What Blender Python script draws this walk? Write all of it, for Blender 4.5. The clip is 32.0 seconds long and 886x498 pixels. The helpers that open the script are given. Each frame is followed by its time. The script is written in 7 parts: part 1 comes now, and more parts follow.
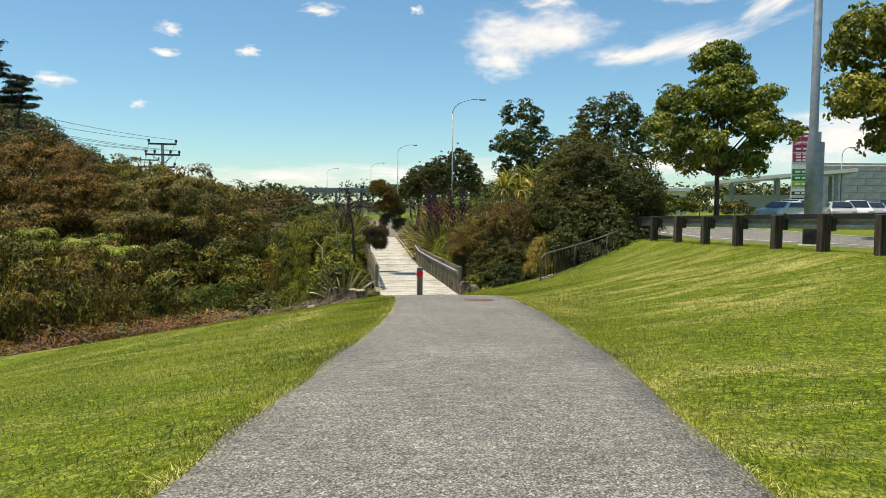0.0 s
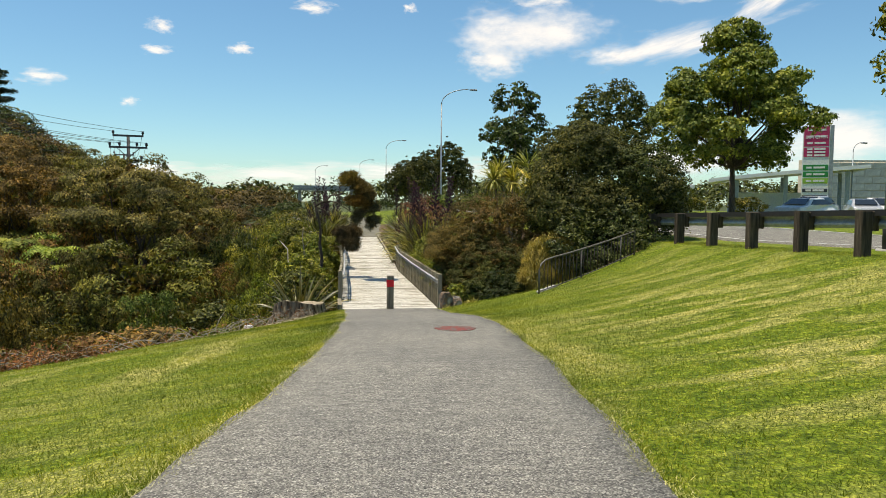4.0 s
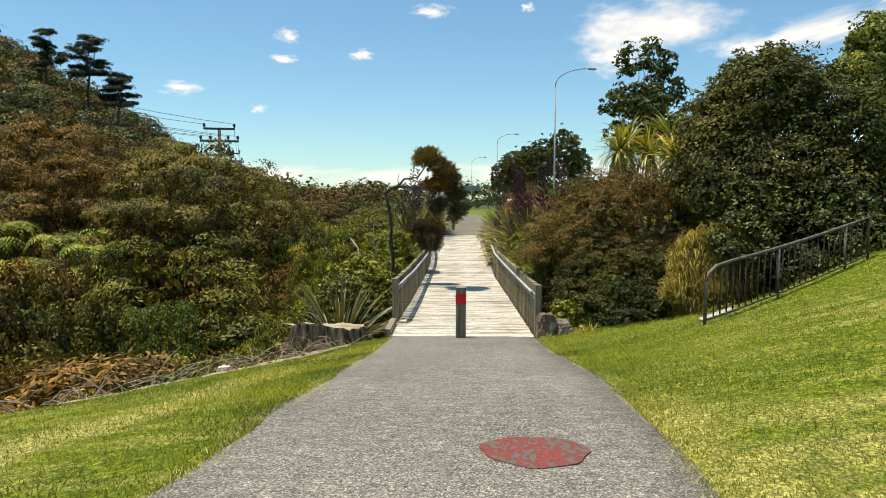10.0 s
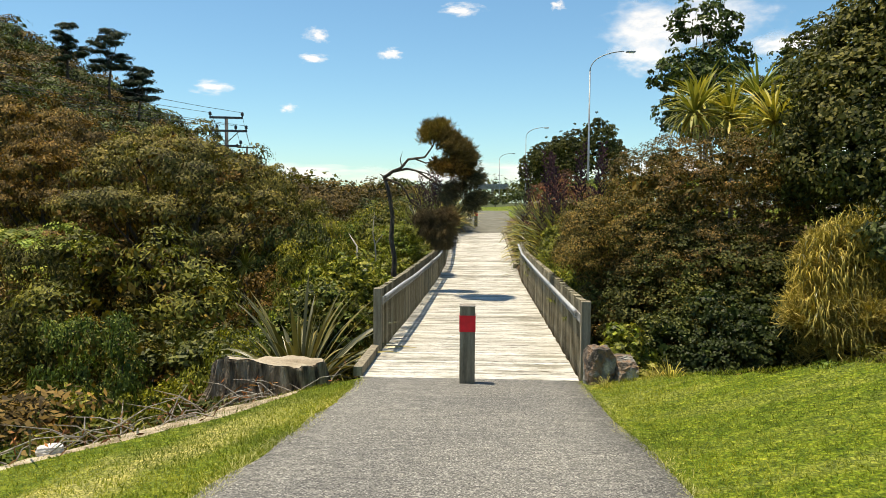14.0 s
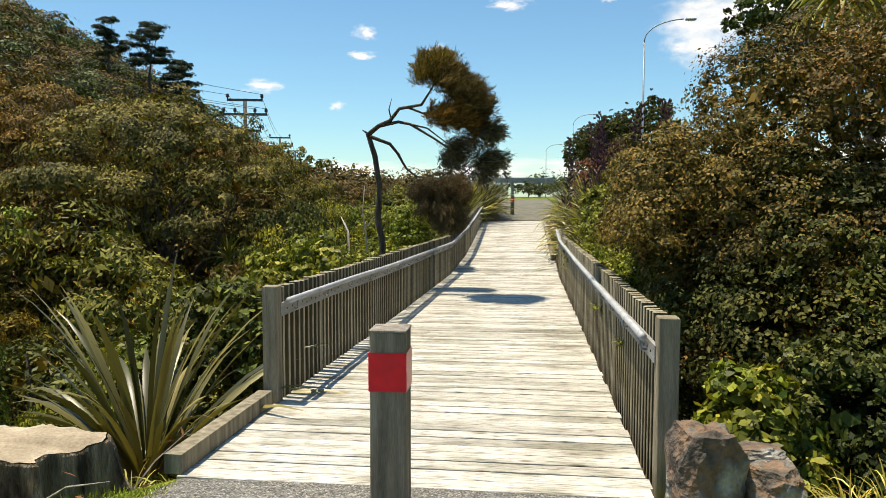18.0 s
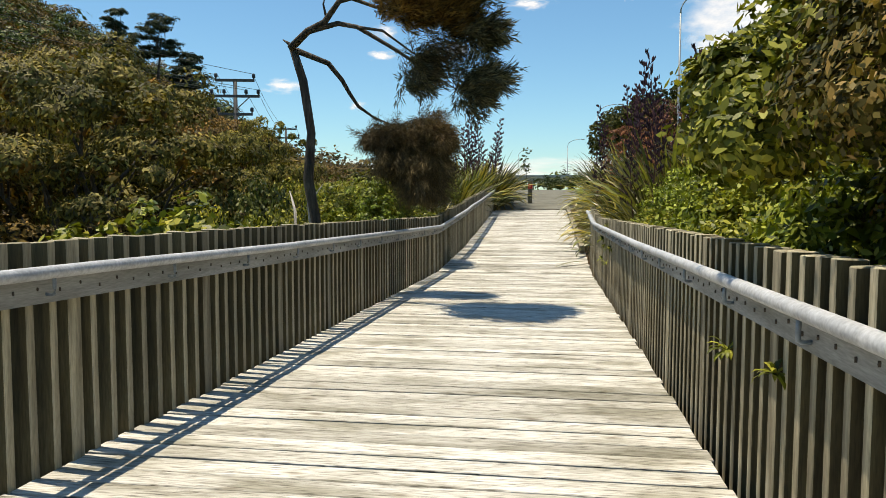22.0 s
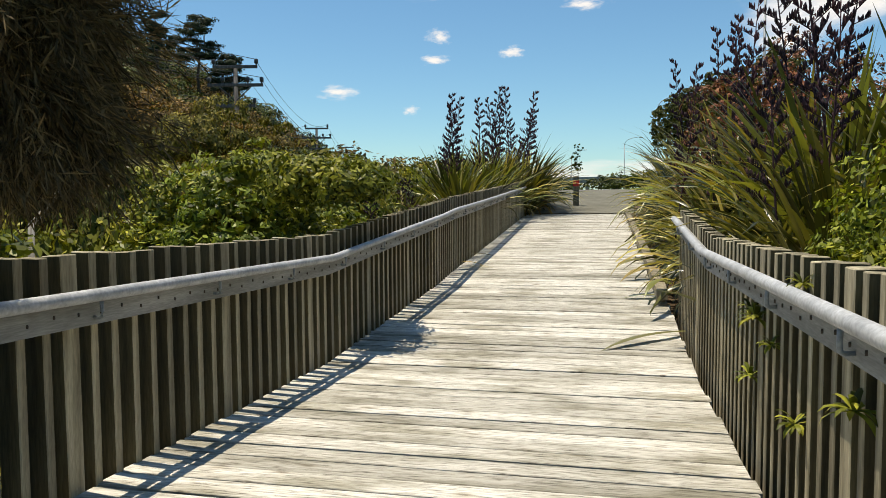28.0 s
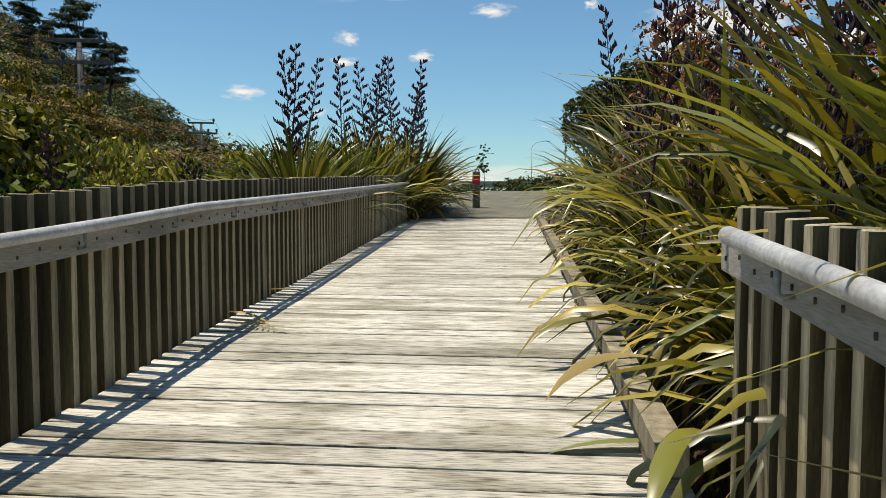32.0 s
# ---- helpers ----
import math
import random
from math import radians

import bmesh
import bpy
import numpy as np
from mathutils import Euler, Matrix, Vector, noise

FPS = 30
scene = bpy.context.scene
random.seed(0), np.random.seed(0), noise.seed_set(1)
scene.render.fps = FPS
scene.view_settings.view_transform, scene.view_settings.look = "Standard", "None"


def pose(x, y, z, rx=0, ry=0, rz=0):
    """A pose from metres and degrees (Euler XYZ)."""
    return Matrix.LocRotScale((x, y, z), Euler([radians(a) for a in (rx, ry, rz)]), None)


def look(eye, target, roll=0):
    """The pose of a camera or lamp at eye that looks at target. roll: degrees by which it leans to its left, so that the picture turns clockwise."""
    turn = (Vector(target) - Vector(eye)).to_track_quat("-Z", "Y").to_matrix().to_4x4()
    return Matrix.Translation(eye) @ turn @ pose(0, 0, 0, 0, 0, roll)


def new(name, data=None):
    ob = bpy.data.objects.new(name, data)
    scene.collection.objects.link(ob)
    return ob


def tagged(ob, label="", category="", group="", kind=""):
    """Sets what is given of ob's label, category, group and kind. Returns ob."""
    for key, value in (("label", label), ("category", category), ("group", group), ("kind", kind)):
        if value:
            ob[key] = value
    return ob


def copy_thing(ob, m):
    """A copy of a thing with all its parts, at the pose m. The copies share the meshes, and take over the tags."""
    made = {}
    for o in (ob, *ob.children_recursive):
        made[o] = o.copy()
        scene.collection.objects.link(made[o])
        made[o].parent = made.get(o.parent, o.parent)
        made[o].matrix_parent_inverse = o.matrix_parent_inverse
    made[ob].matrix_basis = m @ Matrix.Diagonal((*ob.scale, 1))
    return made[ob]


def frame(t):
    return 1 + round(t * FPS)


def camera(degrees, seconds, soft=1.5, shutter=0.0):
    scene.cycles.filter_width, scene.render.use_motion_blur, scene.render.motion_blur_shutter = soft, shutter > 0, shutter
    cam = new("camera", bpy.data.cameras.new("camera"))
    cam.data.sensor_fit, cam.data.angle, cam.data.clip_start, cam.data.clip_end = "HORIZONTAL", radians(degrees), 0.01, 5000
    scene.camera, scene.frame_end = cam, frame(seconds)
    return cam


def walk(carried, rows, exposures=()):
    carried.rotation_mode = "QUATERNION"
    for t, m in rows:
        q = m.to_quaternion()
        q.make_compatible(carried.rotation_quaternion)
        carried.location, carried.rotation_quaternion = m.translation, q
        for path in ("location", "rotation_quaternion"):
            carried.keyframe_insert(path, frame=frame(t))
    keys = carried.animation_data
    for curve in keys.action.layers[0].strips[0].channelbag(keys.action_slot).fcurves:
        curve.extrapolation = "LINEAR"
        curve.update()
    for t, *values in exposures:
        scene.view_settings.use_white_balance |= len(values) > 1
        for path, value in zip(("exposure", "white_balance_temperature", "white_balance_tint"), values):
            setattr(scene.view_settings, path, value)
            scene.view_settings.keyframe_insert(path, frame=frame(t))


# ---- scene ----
cam = camera(62.5, 32.0, soft=0.8)
METRES, EYE, TILT, LEAN, TURN = 58.0, 1.27, 0.0, 0.0, -7.9
ROWS = [
    (0.0, 0.0, 0.0, 0.0, 0.02, -3.54, -0.4),
    (0.5, 0.0012, 0.0108, -0.0002, -0.02, -3.56, -0.47),
    (1.0, 0.0023, 0.0214, -0.0006, 0.21, -3.58, -0.47),
    (1.5, 0.0033, 0.0322, -0.0008, 0.58, -3.6, -0.51),
    (2.0, 0.0039, 0.0425, -0.0009, 0.8, -3.66, -0.51),
    (2.5, 0.0049, 0.0529, -0.0013, 0.77, -3.68, -0.49),
    (3.0, 0.0062, 0.0632, -0.0015, 0.34, -3.7, -0.5),
    (3.5, 0.0075, 0.0741, -0.002, -0.33, -3.66, -0.57),
    (5.5, 0.0135, 0.1181, -0.0045, -0.64, -3.55, -0.48),
    (6.0, 0.0148, 0.1286, -0.0052, -0.41, -3.52, -0.53),
    (6.5, 0.0157, 0.139, -0.0059, -0.05, -3.55, -0.6),
    (7.0, 0.0165, 0.1496, -0.0067, 0.62, -3.59, -0.59),
    (7.5, 0.0172, 0.1603, -0.0077, 1.56, -3.65, -0.56),
    (8.0, 0.0176, 0.1712, -0.0085, 2.74, -3.7, -0.51),
    (8.5, 0.0176, 0.1822, -0.0095, 4.1, -3.73, -0.41),
    (9.0, 0.0174, 0.1934, -0.0105, 5.58, -3.71, -0.32),
    (9.5, 0.0169, 0.2044, -0.0114, 7.15, -3.61, -0.24),
    (10.0, 0.0164, 0.2152, -0.012, 8.64, -3.56, -0.15),
    (10.5, 0.0161, 0.2258, -0.0127, 9.57, -3.56, -0.11),
    (11.0, 0.0159, 0.237, -0.0134, 9.99, -3.56, -0.14),
    (11.5, 0.0154, 0.248, -0.0141, 10.17, -3.57, -0.22),
    (12.0, 0.0144, 0.2589, -0.0149, 10.31, -3.58, -0.32),
    (12.5, 0.0131, 0.2696, -0.0158, 10.44, -3.59, -0.41),
    (13.0, 0.0118, 0.2806, -0.0166, 10.6, -3.63, -0.42),
    (13.5, 0.0107, 0.2912, -0.0172, 10.75, -3.69, -0.39),
    (14.0, 0.0101, 0.3018, -0.0178, 10.85, -3.62, -0.33),
    (14.5, 0.0101, 0.313, -0.0185, 10.9, -3.57, -0.17),
    (16.5, 0.0106, 0.3604, -0.024, 10.41, -3.8, -0.44),
    (17.0, 0.01, 0.3719, -0.0251, 11.63, -3.86, -0.5),
    (17.5, 0.0088, 0.3834, -0.0266, 13.27, -3.85, -0.42),
    (18.0, 0.0073, 0.3957, -0.0283, 14.62, -3.9, -0.07),
    (18.5, 0.0058, 0.4074, -0.0298, 15.26, -3.97, -0.02),
    (19.0, 0.0041, 0.4193, -0.0318, 15.42, -3.92, -0.11),
    (19.5, 0.0025, 0.4309, -0.0331, 15.44, -3.95, -0.05),
    (20.0, 0.0006, 0.4431, -0.0344, 15.48, -3.88, -0.1),
    (20.5, -0.0008, 0.4545, -0.0357, 15.57, -3.88, -0.06),
    (21.0, -0.0023, 0.4668, -0.0371, 15.78, -3.87, -0.04),
    (21.5, -0.004, 0.4782, -0.0382, 15.96, -3.9, -0.12),
    (22.0, -0.0057, 0.4903, -0.0389, 16.21, -3.9, -0.11),
    (22.5, -0.0073, 0.5011, -0.0391, 16.37, -3.94, -0.13),
    (23.0, -0.0091, 0.5128, -0.0395, 16.67, -3.94, -0.2),
    (23.5, -0.0111, 0.5241, -0.0398, 16.94, -3.95, -0.17),
    (24.0, -0.0132, 0.5361, -0.0399, 17.19, -3.88, -0.2),
    (24.5, -0.0147, 0.5469, -0.0397, 17.43, -3.86, -0.2),
    (25.0, -0.0157, 0.5574, -0.0392, 17.94, -3.92, -0.11),
    (25.5, -0.017, 0.568, -0.0389, 18.71, -3.99, -0.09),
    (28.0, -0.0221, 0.6223, -0.0402, 20.46, -3.57, 0.37),
    (28.5, -0.0235, 0.6331, -0.0402, 19.64, -3.6, 0.18),
    (29, -0.0251, 0.6448, -0.0403, 17.93, -3.59, -0.07),
    (29.5, -0.0263, 0.6555, -0.0407, 16.12, -3.47, -0.35),
    (30, -0.0276, 0.6666, -0.0408, 14.72, -3.44, -0.41),
    (30.5, -0.0291, 0.6786, -0.0411, 13.94, -3.37, -0.24),
    (31, -0.0309, 0.6899, -0.0413, 13.8, -3.31, -0.24),
    (31.5, -0.0323, 0.7003, -0.0414, 14, -3.33, -0.17),
    (32, -0.0340, 0.7110, -0.0416, 13.41, -3.28, -0.05),
]
walk(cam, [(t, pose(0, 0, EYE, TILT, LEAN, TURN) @ pose(METRES * x, METRES * y, METRES * z, 90 + pitch, roll, yaw)) for t, x, y, z, yaw, pitch, roll in ROWS], [(t, e, k, 10) for t, e, k in ((0.0, 0.18, 7000), (6.0, 0.22, 7100), (12.0, 0.34, 7200), (17.0, 0.39, 7150), (21.0, 0.28, 6950), (25.0, 0.24, 6950), (28.0, 0.12, 6950), (32.0, 0.00, 6950))])

# ---- light and sky ----
SUN = Vector((-0.25, 0.04, 1.0)).normalized()
world = bpy.data.worlds.new("sky")
scene.world = world
world.use_nodes = True
wn = world.node_tree
sky = wn.nodes.new("ShaderNodeTexSky")
sky.sky_type = "NISHITA"
sky.sun_disc = False
sky.sun_elevation = math.asin(SUN.z)
sky.sun_rotation = math.atan2(SUN.x, SUN.y)
sky.air_density, sky.dust_density, sky.ozone_density = 1.0, 0.3, 2.5
wn.nodes["Background"].inputs[1].default_value = 0.114
hue = wn.nodes.new("ShaderNodeHueSaturation")
hue.inputs["Saturation"].default_value, hue.inputs["Hue"].default_value = 1.05, 0.498
wn.links.new(sky.outputs[0], hue.inputs["Color"])
clear = wn.nodes.new("ShaderNodeMix")
clear.data_type, clear.blend_type = "RGBA", "MULTIPLY"
clear.inputs[0].default_value, clear.inputs[7].default_value = 1.0, (0.78, 1.03, 1.1, 1)
wn.links.new(hue.outputs[0], clear.inputs[6])
wn.links.new(clear.outputs[2], wn.nodes["Background"].inputs[0])
sun = new("sun", bpy.data.lights.new("sun", "SUN"))
sun.data.energy, sun.data.angle, sun.data.color = 5.0, radians(0.53), (1.0, 0.925, 0.79)
sun.matrix_basis = look(SUN * 60, (0, 0, 0))

# ---- materials ----
def material(name, rough=0.8, metal=0.0, spec=0.3):
    m = bpy.data.materials.new(name)
    m.use_nodes = True
    b = m.node_tree.nodes["Principled BSDF"]
    b.inputs["Roughness"].default_value, b.inputs["Metallic"].default_value = rough, metal
    b.inputs["Specular IOR Level"].default_value = spec
    return m, m.node_tree, b


def ramp(nt, source, stops):
    r = nt.nodes.new("ShaderNodeValToRGB")
    while len(r.color_ramp.elements) < len(stops):
        r.color_ramp.elements.new(0.5)
    for e, (p, c) in zip(r.color_ramp.elements, stops):
        e.position, e.color = p, (*c, 1)
    nt.links.new(source, r.inputs[0])
    return r.outputs[0]


def noise_of(nt, scale, detail=4.0, stretch=(1, 1, 1), space="Object", distort=0.0):
    c = nt.nodes.new("ShaderNodeTexCoord")
    mp = nt.nodes.new("ShaderNodeMapping")
    mp.inputs["Scale"].default_value = stretch
    n = nt.nodes.new("ShaderNodeTexNoise")
    n.inputs["Scale"].default_value, n.inputs["Detail"].default_value = scale, detail
    n.inputs["Distortion"].default_value = distort
    nt.links.new(c.outputs[space], mp.inputs[0])
    nt.links.new(mp.outputs[0], n.inputs["Vector"])
    return n.outputs["Fac"]


def mix(nt, a, b, f, how="MIX"):
    n = nt.nodes.new("ShaderNodeMix")
    n.data_type, n.blend_type = "RGBA", how
    for v, i in ((a, 6), (b, 7), (f, 0)):
        if isinstance(v, bpy.types.NodeSocket):
            nt.links.new(v, n.inputs[i])
        else:
            n.inputs[i].default_value = v if i == 0 else (*v, 1)
    return n.outputs[2]


def bump(nt, b, height, strength=0.3, distance=0.01):
    n = nt.nodes.new("ShaderNodeBump")
    n.inputs["Strength"].default_value, n.inputs["Distance"].default_value = strength, distance
    nt.links.new(height, n.inputs["Height"])
    nt.links.new(n.outputs[0], b.inputs["Normal"])


def surface(name, stops, scale=6.0, fine=60.0, rough=0.85, metal=0.0, relief=0.3, depth=0.01, stretch=(1, 1, 1), spec=0.3, vary=0.0, space="Object"):
    """Two scales of noise: a coarse one for the colour, a fine one for grain and relief."""
    m, nt, b = material(name, rough, metal, spec)
    col = ramp(nt, noise_of(nt, scale, 5, stretch, space), stops)
    grain = noise_of(nt, fine, 3, stretch, space)
    col = mix(nt, col, ramp(nt, grain, [(0.3, (0.72, 0.72, 0.72)), (0.7, (1.18, 1.18, 1.18))]), 0.8, "MULTIPLY")
    if vary:
        o = nt.nodes.new("ShaderNodeObjectInfo")
        col = mix(nt, col, ramp(nt, o.outputs["Random"], [(0.0, (1 - vary,) * 3), (1.0, (1 + vary,) * 3)]), 1.0, "MULTIPLY")
    nt.links.new(col, b.inputs["Base Color"])
    bump(nt, b, grain, relief, depth)
    return m


def leafy(name, dark, mid, light, rough=0.55, clear=0.2, tint=0.14, patch=0.7, gloss=0.18):
    """Foliage: every leaf its own shade, every plant its own tint, with light through the leaf."""
    m, nt, b = material(name, rough + 0.1, 0.0, gloss)
    g = nt.nodes.new("ShaderNodeNewGeometry")
    col = ramp(nt, g.outputs["Random Per Island"], [(0.0, dark), (0.5, mid), (1.0, light)])
    col = mix(nt, col, ramp(nt, noise_of(nt, patch, 2), [(0.35, (0.62, 0.66, 0.7)), (0.5, (1, 1, 1)), (0.66, (1.45, 1.3, 1.05))]), 1.0, "MULTIPLY")
    o = nt.nodes.new("ShaderNodeObjectInfo")
    col = mix(nt, col, ramp(nt, o.outputs["Random"], [(0.0, (1 - tint, 1 - tint, 1 - tint)), (0.5, (1 + tint, 1, 1 - tint)), (1.0, (1, 1 + tint, 1))]), 1.0, "MULTIPLY")
    nt.links.new(col, b.inputs["Base Color"])
    t = nt.nodes.new("ShaderNodeBsdfTranslucent")
    nt.links.new(mix(nt, col, (1.3, 1.4, 0.6), 1.0, "MULTIPLY"), t.inputs[0])
    mx = nt.nodes.new("ShaderNodeMixShader")
    mx.inputs[0].default_value = clear * 0.6
    nt.links.new(b.outputs[0], mx.inputs[1])
    nt.links.new(t.outputs[0], mx.inputs[2])
    nt.links.new(mx.outputs[0], nt.nodes["Material Output"].inputs[0])
    return m


def plain(name, colour, rough=0.5, metal=0.0, spec=0.4):
    m, nt, b = material(name, rough, metal, spec)
    n = noise_of(nt, 9.0, 4)
    nt.links.new(mix(nt, colour, ramp(nt, n, [(0.3, (0.82,) * 3), (0.7, (1.1,) * 3)]), 1.0, "MULTIPLY"), b.inputs["Base Color"])
    return m


def make_asphalt():
    m, nt, b = material("asphalt", 0.92, 0, 0.25)
    c = nt.nodes.new("ShaderNodeTexCoord")

    def chips(scale):
        v = nt.nodes.new("ShaderNodeTexVoronoi")
        v.inputs["Scale"].default_value = scale
        nt.links.new(c.outputs["Object"], v.inputs["Vector"])
        return v
    small, large = chips(105), chips(62)
    col = ramp(nt, small.outputs["Color"], [(0.15, (0.065, 0.063, 0.058)), (0.5, (0.165, 0.16, 0.146)), (0.72, (0.26, 0.252, 0.225)), (0.9, (0.42, 0.41, 0.37))])
    big = ramp(nt, large.outputs["Color"], [(0.2, (0.7, 0.7, 0.7)), (0.5, (0.96, 0.96, 0.96)), (0.8, (1.28, 1.27, 1.22))])
    broad = ramp(nt, noise_of(nt, 0.7, 6), [(0.3, (0.84, 0.84, 0.85)), (0.7, (1.12, 1.11, 1.08))])
    worn = ramp(nt, noise_of(nt, 9.0, 5, (0.5, 1.6, 1)), [(0.32, (0.78,) * 3), (0.5, (1.0,) * 3), (0.68, (1.2, 1.19, 1.16))])
    col = mix(nt, mix(nt, mix(nt, col, big, 0.8, "MULTIPLY"), broad, 1, "MULTIPLY"), worn, 1, "MULTIPLY")
    nt.links.new(col, b.inputs["Base Color"])
    bump(nt, b, large.outputs["Distance"], 0.6, 0.006)
    return m


def make_lawn():
    m, nt, b = material("lawn", 0.9, 0, 0.15)
    base = ramp(nt, noise_of(nt, 11.0, 7), [(0.28, (0.05, 0.085, 0.006)), (0.5, (0.118, 0.168, 0.011)), (0.72, (0.24, 0.275, 0.03))])
    mown = ramp(nt, noise_of(nt, 0.75, 7, (0.55, 2.0, 1), distort=0.9), [(0.46, (0, 0, 0)), (0.58, (1, 1, 1))])
    dry = ramp(nt, noise_of(nt, 0.2, 3), [(0.38, (0.1, 0.1, 0.1)), (0.58, (1, 1, 1))])
    straw = ramp(nt, noise_of(nt, 30, 4), [(0.3, (0.26, 0.25, 0.06)), (0.7, (0.52, 0.47, 0.18))])
    place = nt.nodes.new("ShaderNodeTexCoord")
    parts = nt.nodes.new("ShaderNodeSeparateXYZ")
    nt.links.new(place.outputs["Object"], parts.inputs[0])
    bank = nt.nodes.new("ShaderNodeMapRange")
    bank.inputs["From Min"].default_value, bank.inputs["From Max"].default_value = -2.0, 7.0
    bank.inputs["To Min"].default_value, bank.inputs["To Max"].default_value = 0.55, 1.0
    nt.links.new(parts.outputs["X"], bank.inputs["Value"])
    lower = nt.nodes.new("ShaderNodeMapRange")
    lower.inputs["From Min"].default_value, lower.inputs["From Max"].default_value = 17.0, 23.0
    lower.inputs["To Min"].default_value, lower.inputs["To Max"].default_value = 1.0, 0.35
    nt.links.new(parts.outputs["Y"], lower.inputs["Value"])
    dry = mix(nt, mix(nt, dry, bank.outputs[0], 1.0, "MULTIPLY"), lower.outputs[0], 1.0, "MULTIPLY")
    turf = mix(nt, base, straw, mix(nt, (0, 0, 0), mix(nt, mown, dry, 1.0, "MULTIPLY"), 0.85))

    def math_of(how, a, b):
        n = nt.nodes.new("ShaderNodeMath")
        n.operation = how
        for i, v in enumerate((a, b)):
            if isinstance(v, bpy.types.NodeSocket):
                nt.links.new(v, n.inputs[i])
            else:
                n.inputs[i].default_value = v
        return n.outputs[0]

    ragged = noise_of(nt, 2.2, 6, (1, 0.5, 1))

    def worn_strip(x0, y0, slope, half, y1, y2):
        """A strip of dry thin turf along a straight line from y1 to y2, with a ragged edge."""
        off = math_of("SUBTRACT", parts.outputs["X"], math_of("MULTIPLY_ADD", math_of("SUBTRACT", parts.outputs["Y"], y0), slope))
        off.node.inputs[1].links[0].from_node.inputs[2].default_value = x0
        away = math_of("ADD", math_of("ABSOLUTE", off, 0), math_of("MULTIPLY", math_of("SUBTRACT", ragged, 0.5), half * 4.5))
        ends = math_of("ABSOLUTE", math_of("SUBTRACT", parts.outputs["Y"], (y1 + y2) / 2), 0)
        return math_of("MULTIPLY", ramp(nt, math_of("DIVIDE", away, half * 2), [(0.2, (1, 1, 1)), (0.75, (0, 0, 0))]), ramp(nt, math_of("DIVIDE", ends, y2 - y1), [(0.35, (1, 1, 1)), (0.52, (0, 0, 0))]))
    turf = mix(nt, turf, straw, math_of("MULTIPLY", worn_strip(0.7, 24.0, 0.2, 0.42, 13.0, 26.0), 0.8))
    turf = mix(nt, turf, straw, math_of("MULTIPLY", worn_strip(4.2, 15.5, 0.07, 0.26, 11.5, 19.0), 0.75))
    turf = mix(nt, turf, straw, math_of("MULTIPLY", worn_strip(-3.2, 17.5, 0.5, 0.3, 12.0, 21.0), 0.5))
    tufts = ramp(nt, noise_of(nt, 5.0, 5, (1, 1.5, 1)), [(0.33, (0.62, 0.7, 0.6)), (0.5, (1, 1, 1)), (0.67, (1.3, 1.22, 1.15))])
    turf = mix(nt, turf, tufts, 0.8, "MULTIPLY")
    blades = ramp(nt, noise_of(nt, 48.0, 7, (1, 0.55, 1)), [(0.34, (0.3, 0.35, 0.25)), (0.5, (0.95, 0.95, 0.95)), (0.66, (1.9, 1.8, 1.6))])
    nt.links.new(mix(nt, turf, blades, 0.9, "MULTIPLY"), b.inputs["Base Color"])
    bump(nt, b, noise_of(nt, 34.0, 6), 1.0, 0.05)
    return m


